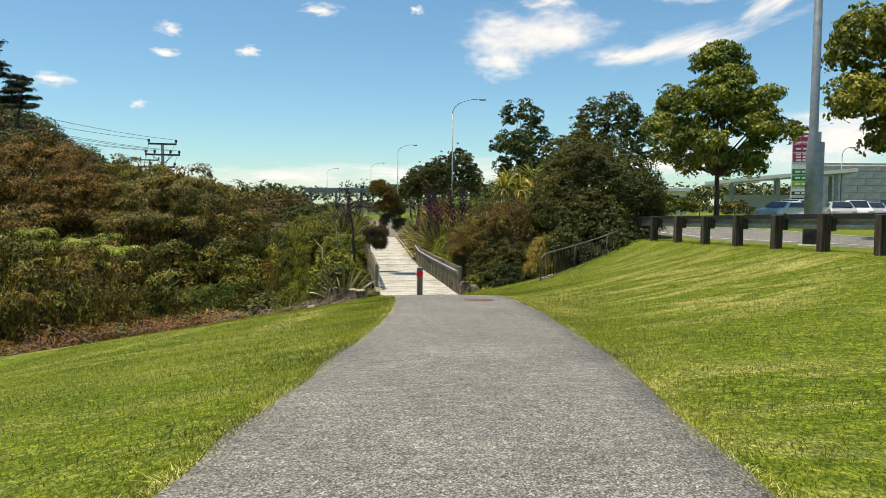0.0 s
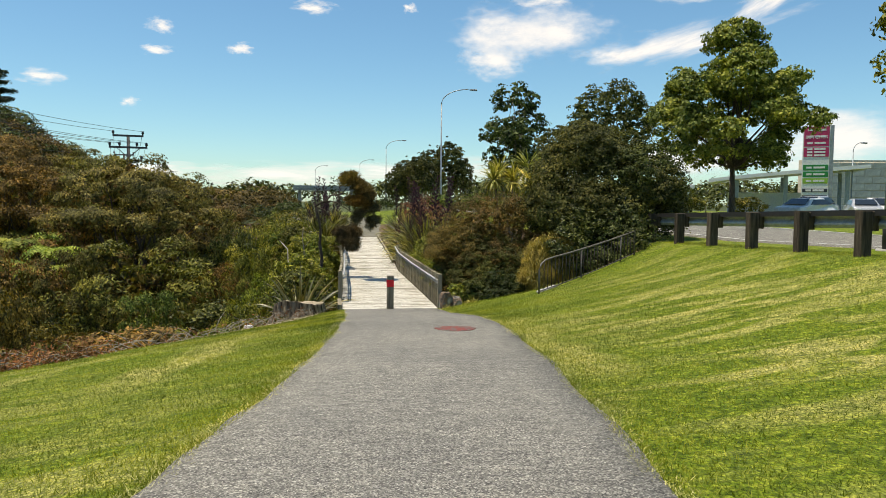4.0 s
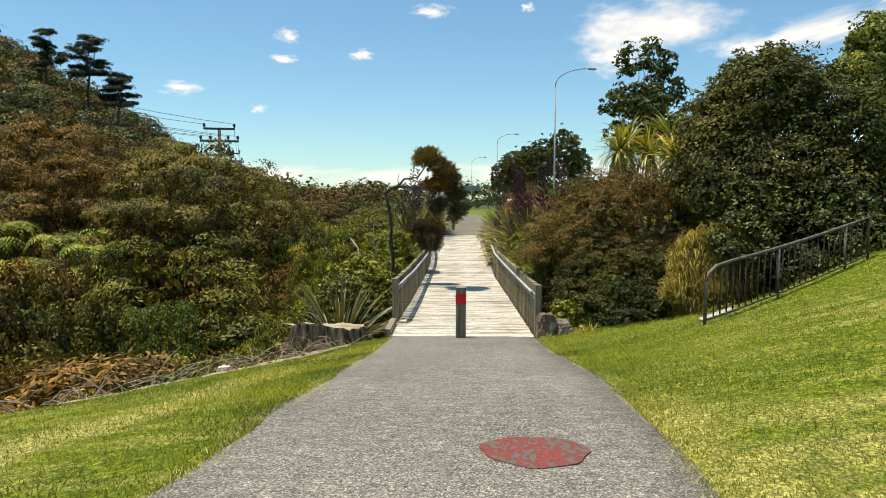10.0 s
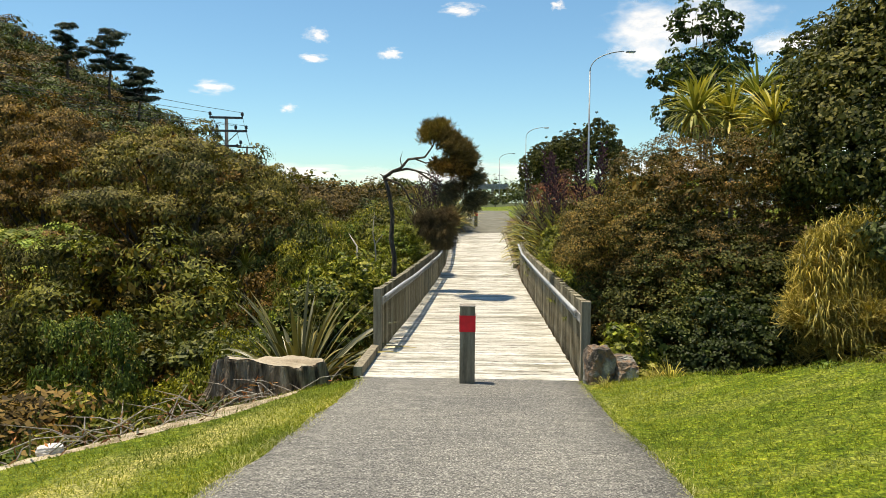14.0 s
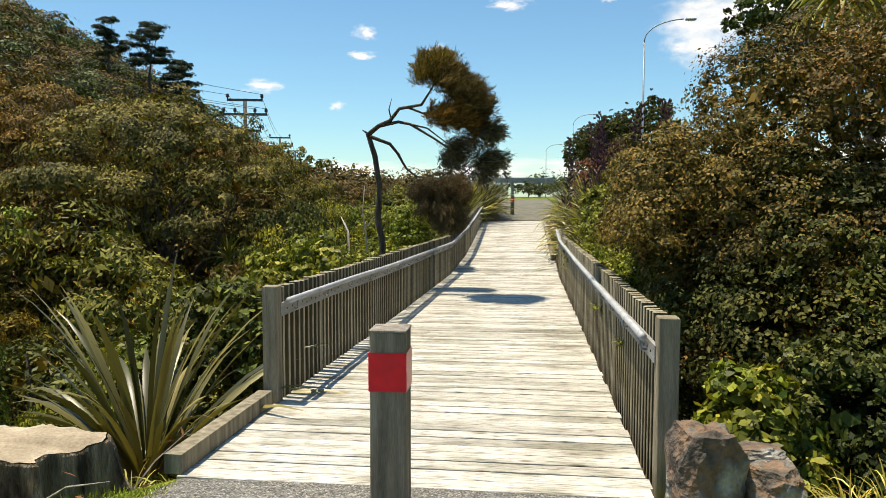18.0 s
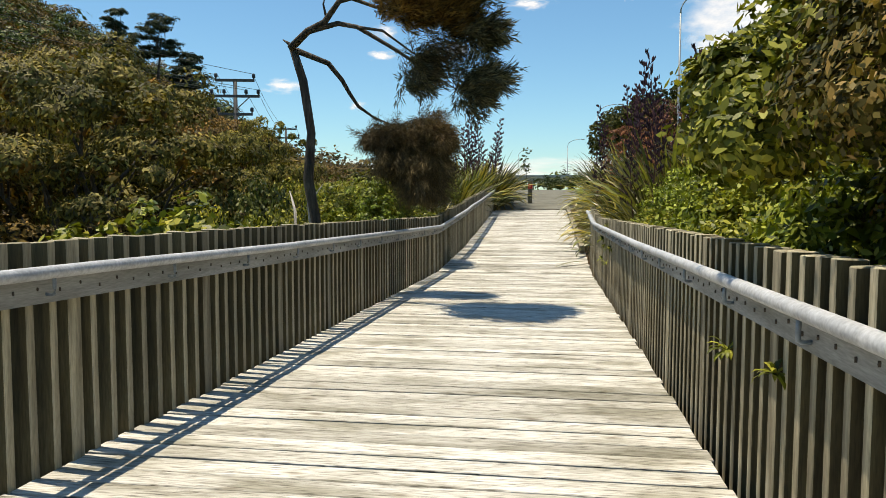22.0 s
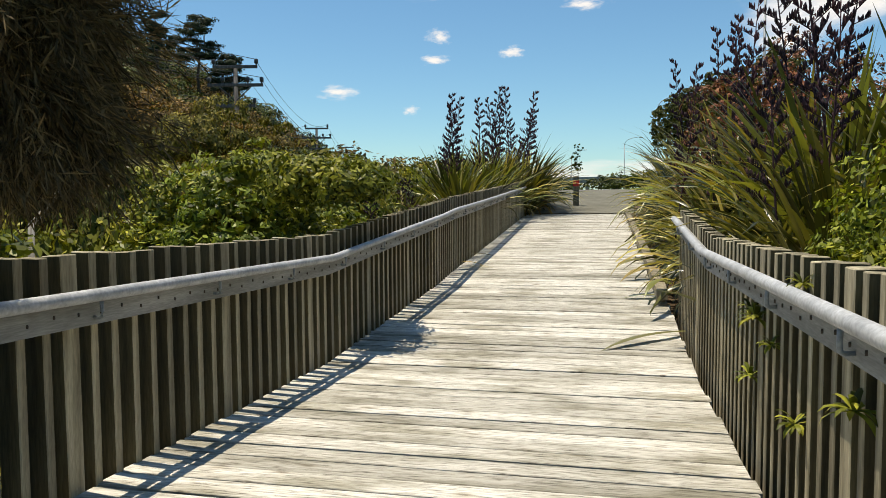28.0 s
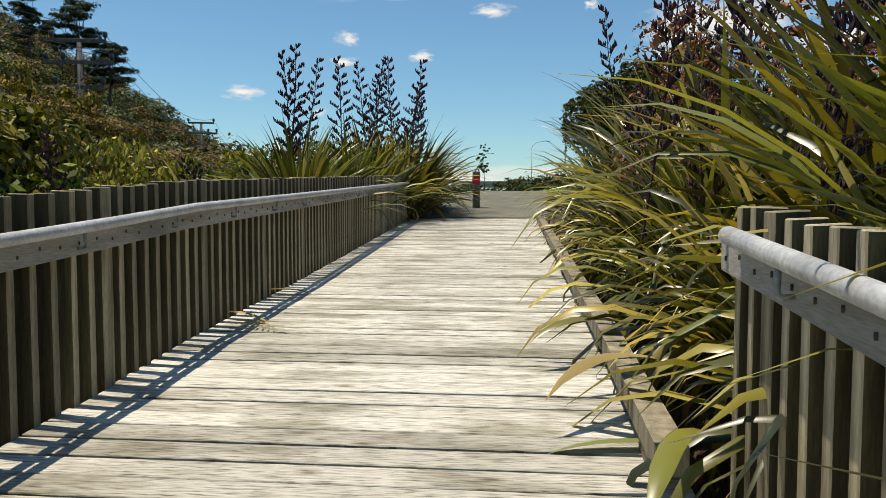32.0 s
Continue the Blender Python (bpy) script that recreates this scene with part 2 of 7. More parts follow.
def make_deckwood():
    m, nt, b = material("weathered_decking", 0.82, 0, 0.25)
    o = nt.nodes.new("ShaderNodeObjectInfo")
    c = nt.nodes.new("ShaderNodeTexCoord")
    add = nt.nodes.new("ShaderNodeVectorMath")
    add.operation = "ADD"
    comb = nt.nodes.new("ShaderNodeCombineXYZ")
    times = nt.nodes.new("ShaderNodeMath")
    times.operation = "MULTIPLY"
    times.inputs[1].default_value = 57.0
    nt.links.new(o.outputs["Random"], times.inputs[0])
    nt.links.new(times.outputs[0], comb.inputs[2])
    nt.links.new(c.outputs["Object"], add.inputs[0])
    nt.links.new(comb.outputs[0], add.inputs[1])

    def grain(scale, stretch, detail):
        mp = nt.nodes.new("ShaderNodeMapping")
        mp.inputs["Scale"].default_value = stretch
        n = nt.nodes.new("ShaderNodeTexNoise")
        n.inputs["Scale"].default_value, n.inputs["Detail"].default_value = scale, detail
        nt.links.new(add.outputs[0], mp.inputs[0])
        nt.links.new(mp.outputs[0], n.inputs["Vector"])
        return n.outputs["Fac"]
    streak = grain(4.0, (2.2, 22, 1), 8)
    col = ramp(nt, streak, [(0.29, (0.15, 0.14, 0.115)), (0.39, (0.42, 0.4, 0.35)), (0.53, (0.63, 0.61, 0.555)), (0.75, (0.78, 0.76, 0.71))])
    stain = ramp(nt, grain(1.3, (1.0, 3.0, 1), 6), [(0.47, (1, 1, 1)), (0.64, (0.46, 0.45, 0.38))])
    checks = ramp(nt, grain(7.0, (1.3, 30, 1), 4), [(0.31, (0.2, 0.18, 0.15)), (0.38, (1, 1, 1))])
    knots = nt.nodes.new("ShaderNodeTexVoronoi")
    knots.inputs["Scale"].default_value = 1.0
    km = nt.nodes.new("ShaderNodeMapping")
    km.inputs["Scale"].default_value = (2.6, 7.0, 3.0)
    nt.links.new(add.outputs[0], km.inputs[0])
    nt.links.new(km.outputs[0], knots.inputs["Vector"])
    knot = ramp(nt, knots.outputs["Distance"], [(0.05, (0.25, 0.2, 0.14)), (0.1, (0.62, 0.58, 0.5)), (0.2, (1, 1, 1))])
    tone = ramp(nt, o.outputs["Random"], [(0, (0.66, 0.65, 0.61)), (0.3, (0.88, 0.87, 0.84)), (1, (1.08, 1.07, 1.05))])
    col = mix(nt, mix(nt, col, stain, 0.85, "MULTIPLY"), checks, 0.85, "MULTIPLY")
    nt.links.new(mix(nt, mix(nt, col, knot, 0.75, "MULTIPLY"), tone, 1, "MULTIPLY"), b.inputs["Base Color"])
    bump(nt, b, streak, 0.8, 0.01)
    return m


ASPHALT, LAWN, DECK = make_asphalt(), make_lawn(), make_deckwood()
LITTER = surface("leaf_litter", [(0.3, (0.05, 0.035, 0.02)), (0.55, (0.13, 0.085, 0.045)), (0.75, (0.2, 0.15, 0.09))], 3, 30, 0.95, relief=0.9, depth=0.05)
FARGROUND = surface("far_scrub", [(0.3, (0.035, 0.05, 0.015)), (0.6, (0.07, 0.085, 0.025)), (0.8, (0.12, 0.12, 0.05))], 0.15, 2, 0.95, relief=0.5, depth=0.2)
PALING = surface("paling_timber", [(0.3, (0.125, 0.105, 0.063)), (0.55, (0.355, 0.31, 0.205)), (0.8, (0.6, 0.54, 0.39))], 2.2, 26, 0.85, relief=0.35, depth=0.004, stretch=(9, 9, 0.8), vary=0.3)
# darker copy of the paling timber: shade between palings put into the colour
PALESIDE = surface("shaded_timber_side", [(0.3, (0.048, 0.038, 0.018)), (0.55, (0.118, 0.094, 0.044)), (0.8, (0.21, 0.172, 0.088))], 2.2, 26, 0.9, relief=0.35, depth=0.004, stretch=(9, 9, 0.8), vary=0.3)
POSTWOOD = surface("post_timber", [(0.3, (0.13, 0.112, 0.075)), (0.6, (0.29, 0.25, 0.17)), (0.8, (0.43, 0.38, 0.28))], 2.0, 30, 0.85, relief=0.4, depth=0.004, stretch=(8, 8, 0.7), vary=0.2)
DARKPOST = surface("old_dark_timber", [(0.3, (0.03, 0.022, 0.015)), (0.6, (0.09, 0.07, 0.048)), (0.8, (0.17, 0.14, 0.10))], 3, 30, 0.9, relief=0.6, depth=0.006, stretch=(8, 8, 0.6), vary=0.25)
RAILBOARD = surface("rail_board", [(0.3, (0.2, 0.2, 0.18)), (0.6, (0.33, 0.33, 0.31)), (0.8, (0.43, 0.42, 0.4))], 2.5, 30, 0.7, relief=0.2, depth=0.003, stretch=(6, 0.6, 6))
GALV = surface("galvanised_steel", [(0.3, (0.36, 0.37, 0.38)), (0.7, (0.55, 0.56, 0.57))], 7, 60, 0.6, 0.15, relief=0.05, depth=0.002)
GREYSTEEL = surface("dull_grey_steel", [(0.3, (0.22, 0.25, 0.27)), (0.7, (0.34, 0.37, 0.38))], 5, 60, 0.5, 0.3, relief=0.05, depth=0.002)
RUSTPIPE = surface("rusty_grey_pipe", [(0.3, (0.08, 0.066, 0.054)), (0.7, (0.19, 0.172, 0.155))], 14, 80, 0.6, 0.2, relief=0.15, depth=0.002)
BLACKPAINT = plain("black_paint", (0.025, 0.024, 0.023), 0.6)
BLACKRUST = surface("dark_rusty_steel", [(0.3, (0.035, 0.03, 0.027)), (0.7, (0.11, 0.085, 0.065))], 12, 80, 0.7, 0.2, relief=0.2, depth=0.002)
REDBAND = plain("red_reflector", (0.85, 0.012, 0.025), 0.3)
BARK = surface("bark", [(0.3, (0.045, 0.035, 0.025)), (0.6, (0.12, 0.095, 0.07)), (0.8, (0.22, 0.185, 0.15))], 5, 40, 0.95, relief=0.8, depth=0.02, stretch=(5, 5, 0.8))
PALEBARK = surface("pale_bark", [(0.3, (0.16, 0.14, 0.11)), (0.7, (0.4, 0.36, 0.3))], 5, 40, 0.9, relief=0.6, depth=0.01, stretch=(4, 4, 0.8))
BLEACHED = surface("bleached_dead_wood", [(0.3, (0.24, 0.21, 0.17)), (0.7, (0.5, 0.46, 0.4))], 6, 40, 0.9, relief=0.4, depth=0.005, stretch=(5, 5, 0.8))
CUTWOOD = surface("sawn_stump_top", [(0.3, (0.3, 0.24, 0.16)), (0.7, (0.52, 0.44, 0.32))], 4, 50, 0.9, relief=0.4, depth=0.01)
STUMPBARK = surface("split_stump_side", [(0.36, (0.05, 0.038, 0.026)), (0.5, (0.2, 0.155, 0.105)), (0.68, (0.42, 0.345, 0.245))], 3.0, 22, 0.95, relief=1.0, depth=0.05, stretch=(4, 4, 0.6))
DIRT = surface("dry_dirt", [(0.3, (0.2, 0.15, 0.09)), (0.48, (0.38, 0.31, 0.2)), (0.7, (0.54, 0.46, 0.33))], 6, 40, 0.95, relief=0.6, depth=0.02)
ROCK = surface("stone", [(0.3, (0.04, 0.034, 0.028)), (0.42, (0.14, 0.115, 0.09)), (0.49, (0.22, 0.14, 0.085)), (0.55, (0.17, 0.155, 0.13)), (0.66, (0.44, 0.42, 0.36))], 4, 26, 0.9, relief=1.0, depth=0.03, vary=0.15)
WHITESTONE = surface("white_stone", [(0.3, (0.5, 0.48, 0.45)), (0.7, (0.75, 0.73, 0.7))], 9, 50, 0.9, relief=0.5, depth=0.01)
LANDSEAL = surface("landing_seal", [(0.3, (0.125, 0.12, 0.09)), (0.7, (0.2, 0.19, 0.145))], 2, 60, 0.95, relief=0.35, depth=0.004)
CONCRETE = surface("concrete", [(0.3, (0.3, 0.29, 0.27)), (0.7, (0.46, 0.45, 0.42))], 2, 30, 0.9, relief=0.3, depth=0.005)
COVER = surface("faded_red_paint", [(0.44, (0.12, 0.11, 0.1)), (0.5, (0.17, 0.045, 0.036)), (0.72, (0.27, 0.055, 0.045))], 22, 90, 0.9, relief=0.8, depth=0.006, stretch=(1, 0.6, 1))
POLEWOOD = surface("pole_timber", [(0.3, (0.07, 0.065, 0.06)), (0.7, (0.16, 0.15, 0.14))], 3, 30, 0.9, stretch=(6, 6, 0.6))
CERAMIC = plain("insulator_glaze", (0.05, 0.05, 0.055), 0.3)
WHITE = plain("white_panel", (0.72, 0.72, 0.7), 0.5)
RUBBER = plain("tyre_rubber", (0.02, 0.02, 0.02), 0.8)
GLASSDARK = plain("tinted_glass", (0.02, 0.025, 0.03), 0.08, 0.0, 0.6)

MANUKA = leafy("manuka_leaf", (0.0304, 0.0233, 0.00695), (0.12, 0.0915, 0.0274), (0.271, 0.198, 0.0634), 0.55, 0.2, tint=0.3)
MANUKA2 = leafy("kanuka_leaf", (0.0267, 0.0291, 0.00612), (0.107, 0.105, 0.0218), (0.25, 0.229, 0.0556), 0.55, 0.25, tint=0.3)
WEEP = leafy("weeping_needles", (0.0397, 0.0327, 0.0179), (0.109, 0.0878, 0.0482), (0.218, 0.174, 0.0952), 0.7, 0.1)
RUSTFROND = leafy("rusty_frond", (0.1, 0.035, 0.016), (0.25, 0.09, 0.04), (0.4, 0.19, 0.09), 0.7, 0.15)
OLIVE = leafy("olive_leaf", (0.021, 0.0284, 0.00643), (0.0865, 0.108, 0.0222), (0.224, 0.23, 0.0566), 0.45, 0.25, tint=0.3)
BRONZE = leafy("bronze_leaf", (0.0276, 0.0233, 0.007), (0.103, 0.0821, 0.0218), (0.264, 0.157, 0.0508), 0.5, 0.2)
DARKLEAF = leafy("dark_leaf", (0.0151, 0.0227, 0.00661), (0.0516, 0.0711, 0.0173), (0.128, 0.154, 0.041), 0.4, 0.2)
GREEN = leafy("fresh_leaf", (0.0364, 0.0476, 0.0063), (0.144, 0.17, 0.0196), (0.359, 0.369, 0.057), 0.35, 0.3)
GLOSSY = leafy("glossy_leaf", (0.014, 0.0206, 0.00461), (0.0596, 0.0714, 0.0152), (0.143, 0.145, 0.0397), 0.55, 0.2)
STRAW = leafy("straw", (0.27, 0.28, 0.1), (0.42, 0.42, 0.18), (0.58, 0.57, 0.32), 0.7, 0.2)
GOLD = leafy("golden_grass", (0.196, 0.161, 0.0345), (0.368, 0.31, 0.069), (0.575, 0.483, 0.149), 0.7, 0.25)
PLANE = leafy("plane_leaf", (0.0525, 0.0722, 0.0123), (0.147, 0.173, 0.0316), (0.326, 0.328, 0.0749), 0.45, 0.3)
FERN = leafy("fern_frond", (0.096, 0.134, 0.0192), (0.192, 0.24, 0.0384), (0.346, 0.365, 0.0768), 0.5, 0.35)
REDLEAF = leafy("red_brown_leaf", (0.0675, 0.027, 0.021), (0.165, 0.0675, 0.045), (0.3, 0.15, 0.09), 0.5, 0.2)
FLAX = leafy("flax_leaf", (0.028, 0.034, 0.009), (0.105, 0.11, 0.024), (0.4, 0.35, 0.075), 0.24, 0.25, gloss=0.5)
FLAXDARK = leafy("dull_flax_leaf", (0.055, 0.06, 0.02), (0.12, 0.125, 0.04), (0.28, 0.26, 0.1), 0.3, 0.15, gloss=0.45)
DEADLEAF = leafy("dry_leaf", (0.15, 0.1, 0.035), (0.32, 0.24, 0.09), (0.52, 0.42, 0.2), 0.7, 0.15)
STALK = leafy("flax_stalk", (0.0216, 0.0122, 0.021), (0.054, 0.0286, 0.045), (0.108, 0.051, 0.0675), 0.6, 0.05)
PINE = leafy("pine_needle", (0.012, 0.022, 0.012), (0.032, 0.05, 0.026), (0.07, 0.09, 0.045), 0.5, 0.1)
GRASSBLADE = leafy("grass_blade", (0.09, 0.13, 0.009), (0.15, 0.19, 0.016), (0.3, 0.32, 0.06), 0.6, 0.4)
CABBAGE = leafy("cabbage_leaf", (0.13, 0.15, 0.025), (0.3, 0.31, 0.07), (0.55, 0.52, 0.18), 0.4, 0.25)

# ---- mesh helpers ----
def link(name, verts, faces, mat, parent=None, label="", smooth=False):
    me = bpy.data.meshes.new(name)
    me.from_pydata([tuple(v) for v in verts], [], [tuple(f) for f in faces])
    me.materials.append(mat)
    if smooth:
        me.shade_smooth()
    ob = new(name, me)
    ob.parent = parent
    return tagged(ob, label)


def link_np(name, verts, size, mat, parent=None, label="", smooth=False):
    """A mesh of separate faces with `size` corners each, from an array of corners."""
    n = len(verts) // size
    me = bpy.data.meshes.new(name)
    me.vertices.add(len(verts))
    me.vertices.foreach_set("co", np.ascontiguousarray(verts, np.float32).ravel())
    me.loops.add(n * size)
    me.loops.foreach_set("vertex_index", np.arange(n * size, dtype=np.int32))
    me.polygons.add(n)
    me.polygons.foreach_set("loop_start", np.arange(0, n * size, size, dtype=np.int32))
    me.update(calc_edges=True)
    me.materials.append(mat)
    ob = new(name, me)
    ob.parent = parent
    return tagged(ob, label)


def part(name, bm, mat, parent=None, label="", smooth=False):
    me = bpy.data.meshes.new(name)
    bm.to_mesh(me)
    bm.free()
    me.materials.append(mat)
    if smooth:
        me.shade_smooth()
    ob = new(name, me)
    ob.parent = parent
    return tagged(ob, label)


def cuboid(bm, x0, x1, y0, y1, z0, z1, edge=0.0, m=None):
    r = bmesh.ops.create_cube(bm, size=1.0)
    bmesh.ops.scale(bm, vec=(x1 - x0, y1 - y0, z1 - z0), verts=r["verts"])
    bmesh.ops.translate(bm, vec=((x0 + x1) / 2, (y0 + y1) / 2, (z0 + z1) / 2), verts=r["verts"])
    if edge:
        vs = set(r["verts"])
        es = [e for e in bm.edges if e.verts[0] in vs and e.verts[1] in vs]
        out = bmesh.ops.bevel(bm, geom=es, offset=edge, segments=1, affect="EDGES")
        r = {"verts": list({v for f in out["faces"] for v in f.verts} | {v for v in vs if v.is_valid})}
    if m is not None:
        bmesh.ops.transform(bm, matrix=m, verts=[v for v in r["verts"] if v.is_valid])
    return r["verts"]


def box(name, x0, x1, y0, y1, z0, z1, mat, parent=None, label="", edge=0.006):
    bm = bmesh.new()
    cuboid(bm, x0, x1, y0, y1, z0, z1, edge)
    return part(name, bm, mat, parent, label)


def tube(points, radii, sides=7, cap=True):
    """Corners and faces of a tapered tube along a line."""
    pts = [Vector(p) for p in points]
    vs, fs = [], []
    for i, p in enumerate(pts):
        d = (pts[min(i + 1, len(pts) - 1)] - pts[max(i - 1, 0)]).normalized()
        a = d.cross(Vector((0.13, 0.21, 1)) if abs(d.z) < 0.95 else Vector((1, 0.2, 0))).normalized()
        b = d.cross(a)
        for k in range(sides):
            q = 2 * math.pi * k / sides
            vs.append(p + radii[i] * (math.cos(q) * a + math.sin(q) * b))
    for i in range(len(pts) - 1):
        for k in range(sides):
            fs.append((i * sides + k, i * sides + (k + 1) % sides, (i + 1) * sides + (k + 1) % sides, (i + 1) * sides + k))
    if cap:
        fs.append(tuple(range(sides))[::-1])
        fs.append(tuple((len(pts) - 1) * sides + k for k in range(sides)))
    return vs, fs


def join(pieces):
    vs, fs = [], []
    for v, f in pieces:
        n = len(vs)
        vs += list(v)
        fs += [tuple(i + n for i in g) for g in f]
    return vs, fs


def rod(name, points, radii, mat, parent=None, label="", sides=8):
    if not isinstance(radii, (list, tuple)):
        radii = [radii] * len(points)
    return link(name, *tube(points, radii, sides), mat, parent, label, True)


def thing(name, place, label, category, group="", turn=0.0, kind=""):
    ob = new(name)
    ob.empty_display_size = 0.2
    ob.matrix_basis = pose(*place, 0, 0, turn)
    return tagged(ob, label, category, group, kind)


# ---- the lie of the land ----
PATH_Y = [-14, -4, 0, 3.2, 5, 7, 10, 13, 16.5, 20, 27]
PATH_X = [-3.6, -1.1, -0.15, 0.53, 0.9, 1.28, 1.8, 2.25, 2.63, 2.82, 2.88]
LEVEL_Y = [-14, 0, 3.6, 7.3, 11, 13.5, 16, 17.9, 20.6, 24, 26.95, 58, 66, 80, 200]
LEVEL_Z = [0.25, 0.0, -0.09, -0.3, -0.6, -0.77, -0.95, -1.07, -1.37, -1.83, -2.14, -1.42, -0.8, -0.3, 0.2]
DECK_Y, DECK_Z = [26.95, 34.0, 41.2, 45.5, 57.97], [-2.12, -2.2, -2.3, -1.98, -1.4]
EDGE_X = [-120, -30, -14, -8, -4, -2, -0.6, 0.8, 1.4, 4.4, 5.0, 5.5, 6.3, 7.2, 10, 12]
EDGE_Y = [4, 12, 16, 18.3, 20, 21.7, 24.6, 26.7, 27.1, 27.1, 26.5, 26.05, 25.0, 24.2, 24.8, 26]


def smooth(t):
    t = np.clip(t, 0, 1)
    return t * t * (3 - 2 * t)


def deck_z(y):
    return float(np.interp(y, DECK_Y, DECK_Z))


def ground(x, y):
    """The height of the ground, for numbers or arrays."""
    x, y = np.asarray(x, float), np.asarray(y, float)
    zp = np.interp(y, LEVEL_Y, LEVEL_Z)
    xc = np.where(y < 40, np.interp(y, PATH_Y, PATH_X), 2.8)
    road = np.interp(y, [-20, 0, 13.3, 26, 60, 120], [0.4, 0.36, 0.3, 0.0, 0.25, 0.3])
    right = x - (xc + 1.47)
    span = np.maximum(10.6 - (xc + 1.47), 1.0)
    z = np.where(right > 0, zp + (road - zp) * np.clip(right / span, 0, 1) ** 1.2, zp)
    left = np.maximum((xc - 1.47) - x, 0)
    z = z - 0.14 * np.minimum(left, 14)
    far = y > 58
    z = np.where(far & (x < -2), np.maximum(z, zp - 2.5), z)
    near = np.interp(x, EDGE_X, EDGE_Y)
    over = np.interp(x, [-60, -12, -3, 0.5, 5.5, 9], [76, 70, 63, 57.6, 57.6, 50])
    d = np.minimum(y - near, (over - y) * 0.9)
    cut = np.minimum(np.maximum(d, 0) * 0.62, 4.2) * smooth((10.4 - x) / 3.0)
    z = z - np.where(d > 0, cut, 0)
    rise = (-43 - x) - np.maximum(60 - y, 0) * 0.3 - np.maximum(y - 190, 0) * 0.5
    z = z + np.clip(0.6 * np.log1p(np.exp(np.clip(rise / 4, -30, 30))) * 4, 0, 44)
    return z


def gz(x, y):
    return float(ground(x, y))


xs = np.concatenate([-np.geomspace(18, 2500, 34)[::-1], np.arange(-17.5, 14, 0.35), np.geomspace(14.2, 2500, 30)])
ys = np.concatenate([-np.geomspace(5, 600, 12)[::-1], np.arange(-4.5, 30, 0.35), np.arange(30.4, 70, 1.1), np.geomspace(71, 3500, 36)])
gx, gy = np.meshgrid(xs, ys)
gh = ground(gx, gy)
lane = np.abs(gx - np.interp(gy, PATH_Y, PATH_X))
gh = np.where((gy < 27) & (lane < 1.08), gh - 0.05, gh)
nx, ny = len(xs), len(ys)
gv = np.stack([gx, gy, gh], -1).reshape(-1, 3)
gf = [(j * nx + i, j * nx + i + 1, (j + 1) * nx + i + 1, (j + 1) * nx + i) for j in range(ny - 1) for i in range(nx - 1)]
land = link("ground", gv, gf, LAWN, None, "mown lawn falling into a scrub-filled gully", True)
tagged(land, category="ground", kind="structure")
land.data.materials.append(LITTER)
land.data.materials.append(FARGROUND)
cx = np.array([(gx[j, i] + gx[j, i + 1]) / 2 for j in range(ny - 1) for i in range(nx - 1)])
cy = np.array([(gy[j, i] + gy[j + 1, i]) / 2 for j in range(ny - 1) for i in range(nx - 1)])
bare = (cy > np.interp(cx, EDGE_X, EDGE_Y) + 0.1) & (cx < 10.3)
wild = ((cy > 95) | (cx < -26) | (cx > 60))
lawnfar = (cy > 66) & (cy < 95) & (cx > -6)
land.data.polygons.foreach_set("material_index", np.where(wild, 2, np.where(bare & ~lawnfar, 1, 0)).astype(np.int32))

# ---- clouds ----
def make_cloud(az, el, w, h, lean=0.0, dist=1800):
    """A soft ragged cloud far off: a bank of puffs thinned out by noise. az: degrees to the left of +y."""
    a, e = radians(az), radians(el)
    way = Vector((-math.sin(a) * math.cos(e), math.cos(a) * math.cos(e), math.sin(e)))
    ob = new("cloud", CLOUD_MESH)
    ob.matrix_basis = look(way * dist, (0, 0, 0), lean) @ Matrix.Diagonal((dist * radians(w), dist * radians(h), 40, 1))
    tagged(ob, "soft white fair-weather cloud", "cloud", "clouds", "structure")


cm, nt, b = material("cloud", 1.0, 0, 0)
for n in list(nt.nodes):
    if n.type == "BSDF_PRINCIPLED":
        nt.nodes.remove(n)
tc = nt.nodes.new("ShaderNodeTexCoord")
oi = nt.nodes.new("ShaderNodeObjectInfo")
ln = nt.nodes.new("ShaderNodeVectorMath")
ln.operation = "LENGTH"
nt.links.new(tc.outputs["Object"], ln.inputs[0])
n1 = nt.nodes.new("ShaderNodeTexNoise")
n1.noise_dimensions = "4D"
n1.inputs["Scale"].default_value, n1.inputs["Detail"].default_value, n1.inputs["Roughness"].default_value = 2.2, 8, 0.58
ms = nt.nodes.new("ShaderNodeMath")
ms.operation, ms.inputs[1].default_value = "MULTIPLY", 40.0
nt.links.new(oi.outputs["Random"], ms.inputs[0])
nt.links.new(ms.outputs[0], n1.inputs["W"])
nt.links.new(tc.outputs["Object"], n1.inputs["Vector"])
ma = nt.nodes.new("ShaderNodeMath")
ma.operation, ma.inputs[1].default_value = "MULTIPLY_ADD", -0.62
nt.links.new(ln.outputs["Value"], ma.inputs[0])
nt.links.new(n1.outputs["Fac"], ma.inputs[2])
mr = nt.nodes.new("ShaderNodeMapRange")
mr.interpolation_type = "SMOOTHSTEP"
mr.inputs["From Min"].default_value, mr.inputs["From Max"].default_value = 0.1, 0.55
nt.links.new(ma.outputs[0], mr.inputs["Value"])
em = nt.nodes.new("ShaderNodeEmission")
em.inputs[0].default_value, em.inputs[1].default_value = (1.0, 0.98, 0.97, 1), 0.92
tr = nt.nodes.new("ShaderNodeBsdfTransparent")
mx = nt.nodes.new("ShaderNodeMixShader")
nt.links.new(mr.outputs[0], mx.inputs[0])
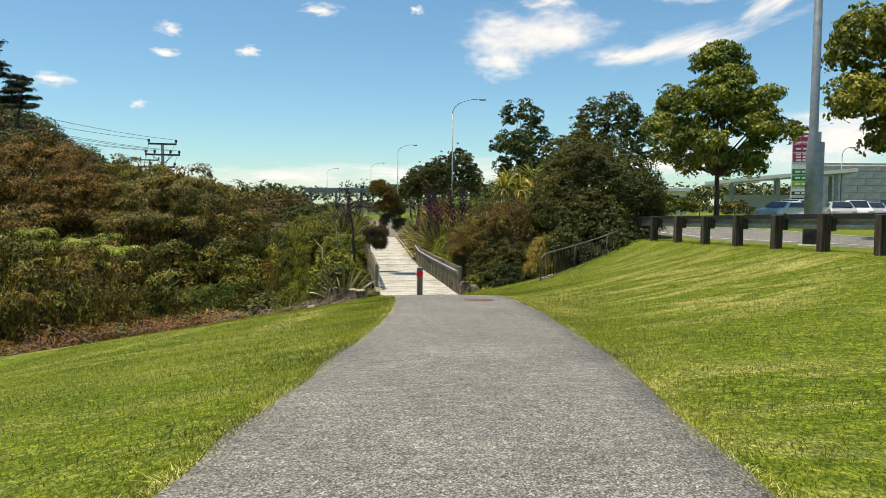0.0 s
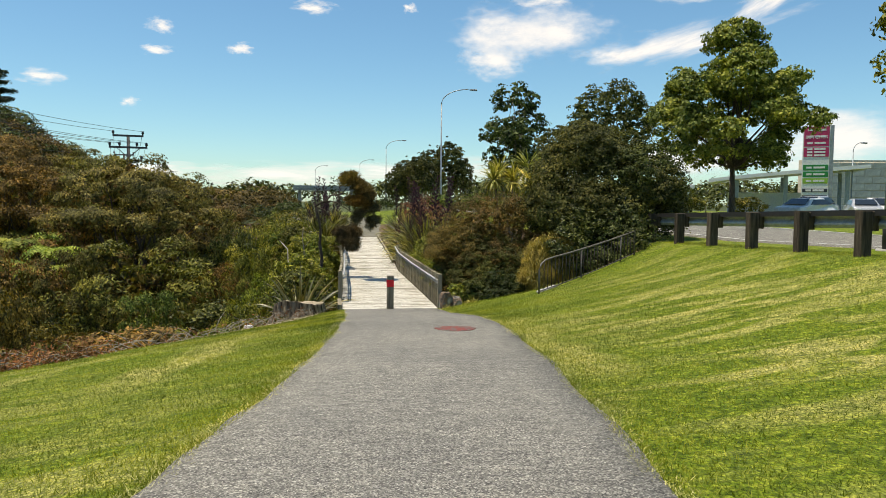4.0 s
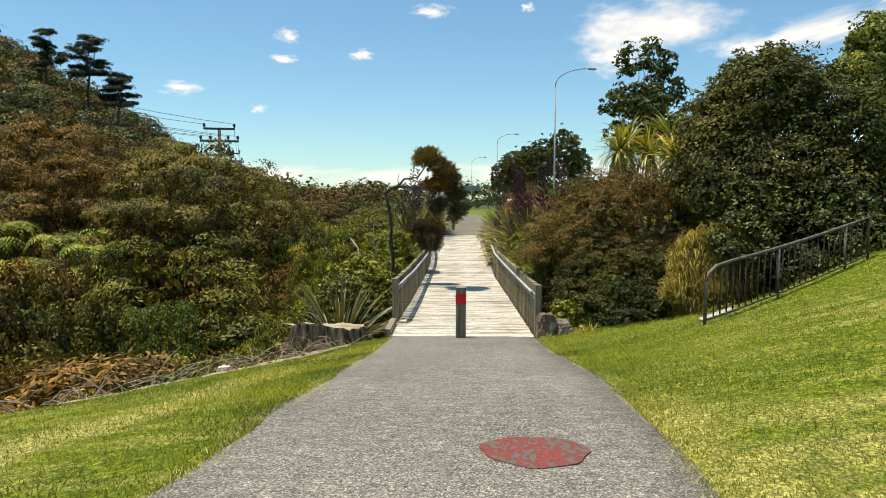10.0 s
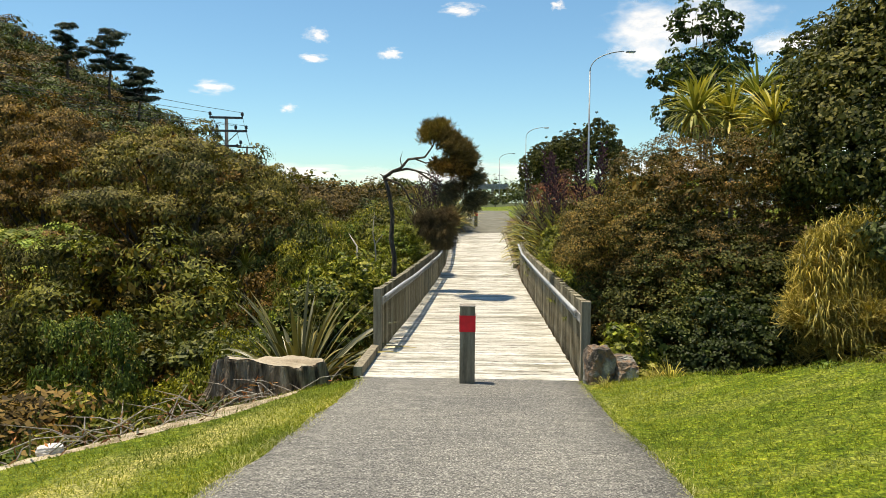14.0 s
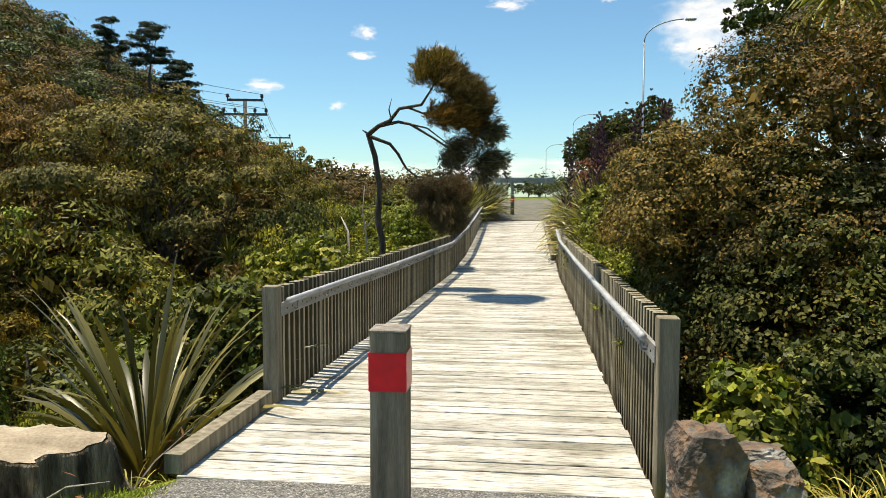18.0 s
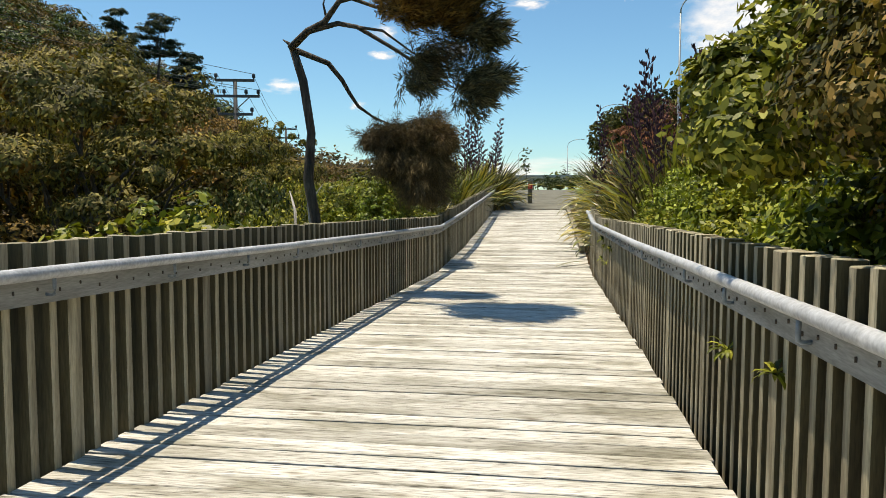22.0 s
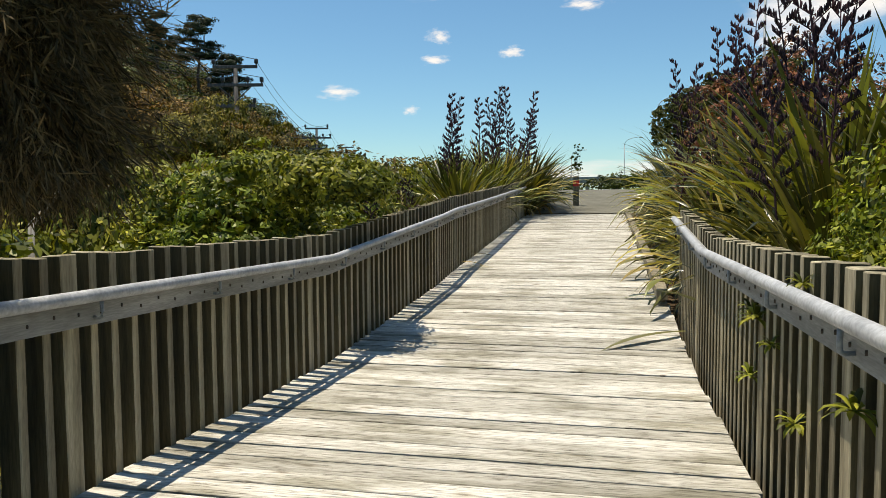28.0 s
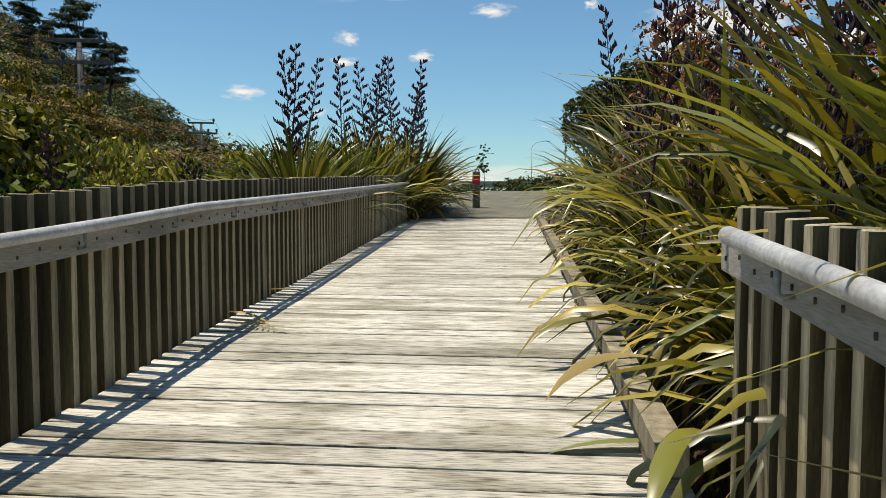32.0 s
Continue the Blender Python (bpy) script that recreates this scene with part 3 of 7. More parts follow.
nt.links.new(tr.outputs[0], mx.inputs[1])
nt.links.new(em.outputs[0], mx.inputs[2])
nt.links.new(mx.outputs[0], nt.nodes["Material Output"].inputs[0])
CLOUD_MESH = bpy.data.meshes.new("cloud")
bm = bmesh.new()
bmesh.ops.create_grid(bm, x_segments=10, y_segments=6, size=1.0)
for v in bm.verts:
    v.co.z = -0.5 * (v.co.x ** 2 + v.co.y ** 2)
bm.to_mesh(CLOUD_MESH)
bm.free()
CLOUD_MESH.materials.append(cm)
for az, el, w, h, *lean in ((-13.0, 12.6, 7.5, 3.6), (-16.5, 12.9, 8.0, 3.8), (-12.2, 10.9, 4.5, 2.4), (-27.0, 12.0, 12.5, 2.1, -14), (-22.3, 11.2, 6.0, 2.2, -8), (-32.0, 14.2, 7.0, 1.7, -28), (-16, 15.4, 4.6, 1.4), (-26.5, 15.4, 5.0, 1.7), (12.4, 12.3, 1.8, 1.0), (12.6, 10.7, 2.2, 0.7), (7.0, 11.2, 1.8, 0.8), (19.9, 8.3, 2.9, 1.0), (14.6, 7.0, 1.2, 0.6), (10.5, 16.2, 13.0, 2.2), (1.5, 14.4, 2.8, 0.9), (-5.8, 14.6, 1.0, 0.7), (-36, 4.9, 12.0, 4.4), (-29, 3.6, 9.0, 2.8), (-4, 2.4, 13.0, 1.6), (14, 2.2, 9.0, 1.3), (4, 2.0, 12.0, 1.8), (-14, 2.6, 12.0, 2.0), (-24, 3.4, 9.0, 2.4), (-33, 17, 7, 2), (80, 25, 12, 4), (150, 30, 14, 5), (-70, 16, 9, 3)):
    make_cloud(az, el, w, h, *lean)

# ---- paths ----
def strip(name, rows, mat, label, lift):
    """A paved strip from rows of (y, left x, right x, z): a skin with turned-down edges."""
    vs, fs = [], []
    cuts = 7
    for y, a, b, z in rows:
        vs.append((a - 0.01, y, z - 0.12))
        for k in range(cuts):
            u = k / (cuts - 1)
            vs.append((a + (b - a) * u, y, z + lift + 0.012 * math.sin(math.pi * u)))
        vs.append((b + 0.01, y, z - 0.12))
    w = cuts + 2
    for j in range(len(rows) - 1):
        for k in range(w - 1):
            fs.append((j * w + k, j * w + k + 1, (j + 1) * w + k + 1, (j + 1) * w + k))
    ob = link(name, vs, fs, mat, None, label, True)
    return tagged(ob, category="path", kind="structure")


rows = []
rng = np.random.default_rng(4)
for y in np.arange(-14, 26.96, 0.25):
    c = float(np.interp(y, PATH_Y, PATH_X))
    wob = 0.03 * math.sin(y * 2.3) + 0.02 * math.sin(y * 5.1 + 1)
    rows.append((float(y), c - 1.45 + wob, c + 1.45 + 0.03 * math.sin(y * 1.9 + 2), float(np.interp(y, LEVEL_Y, LEVEL_Z))))
rows.append((26.945, 1.42, 4.33, float(np.interp(26.945, LEVEL_Y, LEVEL_Z))))
strip("path", rows, ASPHALT, "grey chip-seal footpath between mown banks", 0.012)
rows = [(float(y), 0.2 - 3.2 * smooth((y - 59) / 6), 5.2 + 11 * smooth((y - 59) / 6), max(float(np.interp(y, LEVEL_Y, LEVEL_Z)), gz(4, y)) + 0.03 * smooth((y - 62) / 3)) for y in np.arange(57.99, 76.0, 0.4)]
strip("pavement", rows, LANDSEAL, "olive-grey sealed landing beyond the footbridge", 0.03)

road = [(float(y), 13.4, 21.5, gz(17, y)) for y in (-60, -30, -10, 0, 13.3, 26, 40, 60, 90, 120)]
ob = strip("road", road, ASPHALT, "grey asphalt road behind the guard rail", 0.03)
tagged(ob, category="road")
for x in (13.9, 21.0):
    line = link("road_line", [(x + dx, y, gz(17, y) + 0.05) for y in (-60, 0, 13.3, 26, 60, 120) for dx in (0, 0.12)], [(2 * i, 2 * i + 1, 2 * i + 3, 2 * i + 2) for i in range(5)], WHITE)
    tagged(line, "white painted edge line on the road", "road line", kind="structure")

# painted service cover in the path
bm = bmesh.new()
r = bmesh.ops.create_circle(bm, cap_ends=True, segments=28, radius=0.34)
for v in bm.verts:
    a = math.atan2(v.co.y, v.co.x)
    v.co *= 1 + 0.05 * math.sin(3 * a) + 0.04 * math.sin(7 * a + 1)
ext = bmesh.ops.extrude_face_region(bm, geom=bm.faces[:])
bmesh.ops.translate(bm, vec=(0, 0, 0.012), verts=[g for g in ext["geom"] if isinstance(g, bmesh.types.BMVert)])
cover = part("service_cover", bm, COVER, None, "faded red painted patch on the footpath")
tagged(cover, category="ground cover")
cover.matrix_basis = pose(3.18, 16.72, gz(3.18, 16.72) + 0.018, -3.2, 0, 0)

# ---- footbridge ----
deck = thing("bridge_deck", (0, 0, 0), "pale weathered timber footbridge deck", "bridge deck", kind="structure")
for x in (1.6, 2.87, 4.1):
    b = link("bearer", *join([tube([(x, y, deck_z(y) - 0.2) for y in (27.0, 34, 41.2, 45.5, 57.95)], [0.12] * 5, 4)]), DARKPOST, deck)
for y in (31.5, 36.5, 41.5, 46.5, 51.5):
    for x in (1.7, 4.05):
        rod("pile", [(x, y, gz(x, y) - 0.4), (x, y, deck_z(y) - 0.16)], 0.14, DARKPOST, deck)

board_meshes = []
for k in range(6):
    bm = bmesh.new()
    ends = 0.004 * ((k * 7) % 5 - 2)
    vs = cuboid(bm, -1.48 + ends, 1.47 + 0.006 * ((k * 3) % 4 - 1.5), -0.0755, 0.0755, -0.06, 0.0, 0.004)
    me = bpy.data.meshes.new("board")
    bm.to_mesh(me)
    bm.free()
    me.materials.append(DECK)
    board_meshes.append(me)

# both sides: palings set edge-on, posts, rails and a pipe handrail
def make_paling(h, k, half=0.022):
    bm = bmesh.new()
    cuboid(bm, -0.047, 0.047, -half, half, -0.2, h, 0.004)
    for v in bm.verts:
        if v.co.z > h - 0.02:
            v.co.z += 0.002 * math.sin(k * 2.1 + v.co.x * 40)
    me = bpy.data.meshes.new("paling")
    bm.to_mesh(me)
    bm.free()
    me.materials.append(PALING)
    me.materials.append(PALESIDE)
    # faces along y get the darker timber, a painted stand-in for their shade
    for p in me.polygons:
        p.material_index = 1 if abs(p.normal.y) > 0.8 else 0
    return me


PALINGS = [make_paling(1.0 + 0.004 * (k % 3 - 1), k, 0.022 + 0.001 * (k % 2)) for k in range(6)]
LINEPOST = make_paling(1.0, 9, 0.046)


BOW_Y = [28.75, 30.5, 32.5, 36.0, 41.0, 44.5, 48.0, 57.0]
BOW_X = [0.06, 0.1, 0.15, 0.185, 0.23, 0.35, 0.29, 0.03]


def bow(y):
    return float(np.interp(y, BOW_Y, BOW_X))


def bend(fence):
    """Lets a straight fence follow the deck's slightly curved edge."""
    for ob in fence.children:
        if ob.matrix_basis.translation.length > 0.5:
            ob.matrix_basis = Matrix.Translation((bow(ob.matrix_basis.translation.y), 0, 0)) @ ob.matrix_basis
        else:
            for v in ob.data.vertices:
                v.co.x += bow(v.co.y)


def line_along(x, y0, y1, up, step=0.6):
    cuts = sorted({y0, y1, *[y for y in DECK_Y + BOW_Y if y0 < y < y1], *[float(v) for v in np.arange(y0, y1, step * 4)]})
    return [(x, y, deck_z(y) + up) for y in cuts]


def beam(name, x0, x1, y0, y1, up0, up1, mat, parent, label=""):
    cuts = sorted({y0, y1, *[y for y in DECK_Y + BOW_Y if y0 < y < y1]})
    vs = [(x, y, deck_z(y) + u) for y in cuts for x, u in ((x0, up0), (x1, up0), (x1, up1), (x0, up1))]
    fs = [(3, 2, 1, 0), tuple(len(vs) - 4 + k for k in range(4))]
    for j in range(len(cuts) - 1):
        fs += [(4 * j + k, 4 * j + (k + 1) % 4, 4 * j + 4 + (k + 1) % 4, 4 * j + 4 + k) for k in range(4)]
    return link(name, vs, fs, mat, parent, label)


tmp = rod("bolt", [(-0.008, 0, 0), (0.008, 0, 0)], 0.008, BLACKRUST, None, "", 6)
BOLT = tmp.data
bpy.data.objects.remove(tmp)


def make_fence(side, x, y0, y1, lift_y=(0, 1), lift=(0.0, 0.0)):
    """side +1: the deck lies towards +x of the fence."""
    f = thing("bridge_fence", (0, 0, 0), "weathered grey timber paling fence with a pipe handrail", "fence", "footbridge fences")
    inner = x + side * 0.021
    mid = inner - side * 0.047
    w = 0.065
    box("post", mid - w, mid + w, y0 - w, y0 + w, deck_z(y0) - 0.5, deck_z(y0) + 1.02, POSTWOOD, f, "square sawn end post", 0.006)
    pales = [float(y) for y in np.arange(y0 + 0.16, y1, 0.135)]
    for k, y in enumerate(pales):
        is_post = k % 9 == 8
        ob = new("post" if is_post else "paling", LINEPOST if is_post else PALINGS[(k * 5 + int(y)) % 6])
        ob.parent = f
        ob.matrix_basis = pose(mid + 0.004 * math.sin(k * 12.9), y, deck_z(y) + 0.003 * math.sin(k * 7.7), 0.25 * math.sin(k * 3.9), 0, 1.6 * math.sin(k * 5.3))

    def up(y):
        return float(np.interp(y, lift_y, lift))

    def raised(ob):
        for v in ob.data.vertices:
            v.co.z += up(v.co.y)
        return ob
    raised(beam("fascia_board", inner + side * 0.001, inner + side * 0.028, y0 + 0.02, y1, 0.715, 0.83, RAILBOARD, f, "grey flat rail board"))
    px = inner + side * 0.066
    raised(rod("handrail", line_along(px, y0 + (0.1 if side > 0 else 0.26), y1 - 0.2, 0.845), 0.028, GALV, f, "dull galvanised pipe handrail", 14))
    for y in np.arange(y0 + 0.34, y1, 0.95):
        z = deck_z(y) + up(y)
        rod("bracket", [(inner + side * 0.026, y, z + 0.748), (px - side * 0.012, y, z + 0.746), (px, y, z + 0.752), (px + side * 0.002, y, z + 0.775), (px, y, z + 0.82)], 0.0085, GREYSTEEL, f, "", 6)
    for k, y in enumerate(pales):
        ob = new("bolt", BOLT)
        ob.parent = f
        ob.matrix_basis = pose(inner + side * 0.026, y, deck_z(y) + up(y) + 0.77 + 0.012 * math.sin(k * 2.7), 0, 0, 0) @ Matrix.Diagonal((1, 0.45, 1.1, 1))
    return f


bend(make_fence(1, 1.33, 28.75, 57.0, (28.75, 31.0, 33.5, 40.5, 43.0), (0.035, 0.03, 0.0, -0.02, -0.01)))
make_fence(-1, 4.42, 27.35, 43.5, (27.35, 34.5, 38.3, 43.0), (0.0, -0.01, 0.025, 0.075))
kerb = thing("timber_kerb", (0, 0, 0), "low timber kerb along the deck edge", "kerb", "deck kerbs")
beam("kerb_beam", 1.28, 1.4, 26.98, 28.62, 0.002, 0.13, POSTWOOD, kerb)
kerb = thing("timber_kerb", (0, 0, 0), "low timber kerb along the deck edge", "kerb", "deck kerbs")
beam("kerb_beam", 4.2, 4.31, 43.6, 57.9, 0.07, 0.17, POSTWOOD, kerb)
for y in np.arange(43.8, 57.6, 1.6):
    beam("spacer", 4.21, 4.3, float(y), float(y) + 0.2, 0.002, 0.07, POSTWOOD, kerb)


def make_bollard(x, y, z, h, w):
    b = thing("bollard", (x, y, z), "square grey timber bollard with a red band", "bollard", "footbridge bollards", 1.0)
    bm = bmesh.new()
    cuboid(bm, -w, w, -w, w, -0.3, h, 0.008)
    part("post", bm, POSTWOOD, b)
    bm = bmesh.new()
    t = w + 0.003
    for s in ((-t, t, -t - 0.002, -t), (-t, t, t, t + 0.002), (-t - 0.002, -t, -t, t), (t, t + 0.002, -t, t)):
        cuboid(bm, *s, h - 0.32, h - 0.11)
    part("red_band", bm, REDBAND, b, "bright red painted band")
    bm = bmesh.new()
    cuboid(bm, -w - 0.004, w + 0.004, -w - 0.004, w + 0.004, h - 0.003, h + 0.012, 0.004)
    part("cap", bm, PALEBARK, b, "pale weathered end grain")
    return b


make_bollard(2.83, 26.55, gz(2.83, 26.55), 1.02, 0.098)
make_bollard(2.71, 60.9, gz(2.71, 60.9) + 0.02, 0.98, 0.098)

# stones beside the end post
def make_rock(place, size, seed, turn=0.0, mat=ROCK, label="rough split brown and grey stone at the bridge end"):
    """A quarried block: a box split along random planes, with a nearly flat top and chipped faces."""
    rg = np.random.default_rng(seed)
    bm = bmesh.new()
    bmesh.ops.create_cube(bm, size=2.0)
    for k in range(11):
        a, e = 2.4 * k + rg.uniform(-0.5, 0.5), rg.uniform(-0.35, 0.75)
        n = Vector((math.cos(a) * math.cos(e), math.sin(a) * math.cos(e), math.sin(e)))
        r = bmesh.ops.bisect_plane(bm, geom=bm.verts[:] + bm.edges[:] + bm.faces[:], plane_co=n * rg.uniform(0.98, 1.2), plane_no=n, clear_outer=True)
        cut = [g for g in r["geom_cut"] if isinstance(g, bmesh.types.BMEdge)]
        if len(cut) > 2:
            bmesh.ops.edgenet_fill(bm, edges=cut)
    bmesh.ops.triangulate(bm, faces=bm.faces[:])
    for k in range(3):
        long = [e for e in bm.edges if e.calc_length() > 0.22]
        bmesh.ops.subdivide_edges(bm, edges=long, cuts=1)
        bmesh.ops.triangulate(bm, faces=[f for f in bm.faces if len(f.verts) > 3])
    off = Vector((seed * 3.1, 0, 0))
    for v in bm.verts:
        c = v.co.copy()
        v.co += c.normalized() * (0.1 * noise.noise(c * 1.7 + off) + 0.12 * noise.noise(Vector((c.x * 2.6, c.y * 2.6, c.z * 6.0)) + off) + 0.03 * noise.noise(c * 11 + off))
        v.co = Vector((v.co.x * size[0], v.co.y * size[1], v.co.z * size[2]))
    ob = part("rock", bm, mat, None, label)
    tagged(ob, category="rock", group="stones by the bridge")
    ob.matrix_basis = pose(*place, 0, 0, turn)
    return ob


make_rock((4.54, 26.7, -1.9), (0.19, 0.17, 0.29), 1, 8)
make_rock((4.88, 26.68, -2.0), (0.16, 0.16, 0.21), 7, -8)
make_rock((4.84, 26.84, -1.79), (0.14, 0.1, 0.05), 4, 10)
make_rock((4.95, 26.98, -2.1), (0.2, 0.14, 0.18), 9, 80)
make_rock((4.64, 26.4, -2.17), (0.24, 0.13, 0.05), 15, -14, DIRT, "low pale sandy stone in front of the split rock")
make_rock((-0.98, 23.7, gz(-0.98, 23.7) + 0.03), (0.11, 0.08, 0.06), 21, 30, WHITESTONE, "small white stone at the lawn edge")

# ---- hooped steel barrier at the gully edge ----
def make_barrier():
    a, b = Vector((6.45, 23.15, 0)), Vector((9.6, 24.5, 0))
    f = thing("steel_barrier", (0, 0, 0), "rusty tubular steel hoop barrier above the gully", "barrier")
    d = (b - a).normalized()

    def on(s, up):
        p = a + d * s
        return (p.x, p.y, base(s) + up * (1 - 0.2 * min(1.0, max(0.0, s / 3.4)) if up > 0.3 else 1))

    def base(s):
        p = a + d * s
        return gz(p.x, p.y - 0.05)
    n = (b - a).length
    rod("frame", [on(0, -0.2), on(0, 0.62), on(0.05, 0.76), on(0.2, 0.84), on(0.5, 0.86), *[on(float(s), 0.86) for s in np.linspace(1, n, 6)], on(n, -0.1)], 0.026, RUSTPIPE, f, "bent grey top tube", 10)
    rod("bottom_rail", [on(float(s), 0.06) for s in np.linspace(0, n, 7)], 0.016, RUSTPIPE, f)
    for s in np.arange(0.16, n, 0.125):
        rod("bar", [on(float(s), 0.06), on(float(s), 0.84)], 0.0115, BLACKRUST, f, "", 6)
    slab = box("slab", -0.32, 0.32, -0.09, 0.09, -0.3, 0.0, CONCRETE, None, "", 0.015)
    tagged(slab, "pale concrete slab sloping at the barrier foot", "slab")
    slab.name = "concrete_slab"
    slab.matrix_basis = pose(6.8, 23.6, gz(6.8, 23.6) + 0.05, 0, -13, 22)
    for s in (1.45, 2.9):
        rod("stay", [on(s, -0.2), on(s, 0.86)], 0.02, RUSTPIPE, f)


make_barrier()

# ---- guard rail ----
gr = thing("guard_rail", (0, 0, 0), "weathered timber posts carrying a dark steel guard rail", "guard rail")
post_y = [25.9 - 1.8 * k for k in range(17)]
for k, y in enumerate(post_y):
    z = gz(10.75, y)
    p = box("post", 10.64, 10.86, y - 0.1, y + 0.1, z - 0.3, z + 0.84 + 0.015 * math.sin(k * 3.3), DARKPOST, gr, "", 0.012)
    box("spacer_block", 10.865, 11.0, y - 0.09, y + 0.09, z + 0.46, z + 0.82, DARKPOST, gr, "", 0.01)
prof = [(11.03, 0.5), (10.98, 0.56), (10.98, 0.6), (11.06, 0.67), (11.06, 0.69), (10.985, 0.75), (10.985, 0.79), (11.03, 0.83), (11.035, 0.83), (10.992, 0.785), (10.992, 0.755), (11.067, 0.695), (11.067, 0.665), (10.987, 0.595), (10.987, 0.565), (11.035, 0.5)]
vs = [(x, y, gz(10.75, y) + u) for y in post_y for x, u in prof]
m = len(prof)
fs = [(j * m + k, j * m + (k + 1) % m, (j + 1) * m + (k + 1) % m, (j + 1) * m + k) for j in range(len(post_y) - 1) for k in range(m)]
link("steel_beam", vs, fs, GALV, gr, "corrugated steel beam")
vs = [(x, y, gz(10.75, y) + u) for y in post_y for x, u in ((10.9, 0.735), (10.975, 0.735), (10.975, 0.85), (10.9, 0.85))]
fs = [(j * 4 + k, j * 4 + (k + 1) % 4, (j + 1) * 4 + (k + 1) % 4, (j + 1) * 4 + k) for j in range(len(post_y) - 1) for k in range(4)]
link("top_rail", vs, fs, BLACKPAINT, gr, "black painted top rail")

# ---- poles, lamps, power line ----
def make_street_lamp(x, y, z, h, reach, towards, base_r=0.11, turn_label="tall grey steel street lamp with a curved arm"):
    ob = thing("street_lamp", (x, y, z), turn_label, "street lamp", "street lamps", towards)
    rod("pole", [(0, 0, -0.3), (0, 0, 1.2), (0, 0, h * 0.86)], [base_r, base_r * 0.8, base_r * 0.5], GREYSTEEL, ob, "", 12)
    rod("base_sleeve", [(0, 0, -0.2), (0, 0, 1.0)], base_r * 1.25, GREYSTEEL, ob, "", 12)
    arc = [(0, 0, h * 0.86)] + [(reach * (1 - math.cos(a)) ** 1.1, 0, h * 0.86 + h * 0.13 * math.sin(a)) for a in np.linspace(0.15, 1.5, 9)]
    rod("arm", arc, [base_r * 0.5] + [base_r * 0.42] * 9, GREYSTEEL, ob, "", 8)
    bm = bmesh.new()
    cuboid(bm, reach - 0.1, reach + 0.65, -0.13, 0.13, h * 0.985 - 0.05, h * 0.985 + 0.09, 0.04)
    head = part("lamp_head", bm, GREYSTEEL, ob, "flat grey lamp head")
    bm = bmesh.new()
    cuboid(bm, reach + 0.1, reach + 0.55, -0.1, 0.1, h * 0.985 - 0.085, h * 0.985 - 0.05, 0.015)
    part("diffuser", bm, WHITE, head, "pale lens")
    return ob


make_street_lamp(11.6, 76.8, gz(11.6, 76.8), 12.2, 2.9, 0)
make_street_lamp(9.6, 126.6, gz(9.6, 126.6), 11.3, 2.7, 0)
make_street_lamp(7.0, 178, gz(7, 178), 11.0, 2.7, 0)
make_street_lamp(-4.0, 205, gz(-4, 205), 11.5, 2.7, 0)

lamp = thing("lamp_column", (13.05, 18.93, gz(13, 18.9)), "thick grey steel lighting column behind the guard rail", "lamp column")
rod("column", [(0, 0, 0), (0, 0, 2.6), (0, 0, 3.2), (0, 0, 12)], [0.17, 0.17, 0.12, 0.09], GREYSTEEL, lamp, "", 16)
bm = bmesh.new()
cuboid(bm, 0.02, 0.3, -0.1, 0.1, 0.6, 2.9, 0.02)
part("cabinet", bm, GREYSTEEL, lamp, "narrow grey service cabinet")
rod("foot_band", [(0, 0, 0), (0, 0, 0.75)], 0.185, BLACKPAINT, lamp, "black painted foot", 16)
rod("base_plate", [(0, 0, -0.05), (0, 0, 0.04)], 0.3, CONCRETE, lamp, "", 16)


def make_power_pole(x, y, top, s=1.0, turn=0.0):
    z = gz(x, y)
    ob = thing("power_pole", (x, y, z), "dark timber power pole with three crossarms", "power pole", "power line", turn)
    h = top - z
    rod("mast", [(0, 0, -0.5), (0, 0, h + 0.1)], [0.2, 0.13], POLEWOOD, ob, "", 10)
    for k, (w, down) in enumerate(((1.3 * s, 0.0), (1.62 * s, 1.05), (1.15 * s, 2.25))):
        arm = box("crossarm", -w, w, -0.14, -0.02, h - down - 0.09, h - down + 0.09, POLEWOOD, ob, "", 0.01)
        for u in ((-0.96, 0.96) if k != 1 else (-0.95, -0.45, 0.45, 0.95)):
            rod("insulator", [(u * w, -0.08, h - down + 0.09), (u * w, -0.08, h - down + 0.16), (u * w, -0.08, h - down + 0.2), (u * w, -0.08, h - down + 0.42), (u * w, -0.08, h - down + 0.46)], [0.04, 0.05, 0.12, 0.11, 0.04], CERAMIC, arm)
    for q in (-1, 1):
        rod("brace", [(q * 0.95 * s, -0.1, h - 1.12), (0, -0.1, h - 2.0)], 0.035, POLEWOOD, ob, "", 6)
    return ob, z + h


lines = [(-17.45, 75.4, 6.95), (-28.2, 113.8, 7.45), (-38, 150, 8.2)]
for k, (x, y, t) in enumerate(lines):
    make_power_pole(x, y, t, 1.0, 12)
near_end, far_end = (-34, 18, 11), (-50, 195, 9.5)
stops = [near_end, *lines, far_end]
for k in range(len(stops) - 1):
    a, b = stops[k], stops[k + 1]
    for w, down in ((-1.25, -0.4), (1.25, -0.4), (-1.55, 0.65), (-0.73, 0.65), (0.73, 0.65), (1.55, 0.65), (-1.1, 1.85)):
        if k > 1 and abs(w) < 1:
            continue
        pts = []
        for u in np.linspace(0, 1, 13):
            pts.append((a[0] + (b[0] - a[0]) * u + w, a[1] + (b[1] - a[1]) * u, a[2] + (b[2] - a[2]) * u - down - 1.5 * 4 * u * (1 - u)))
        wire = rod("power_line", pts, 0.016, BLACKPAINT, None, "", 4)
        tagged(wire, "thin sagging black overhead power cable", "cable", "power cables")

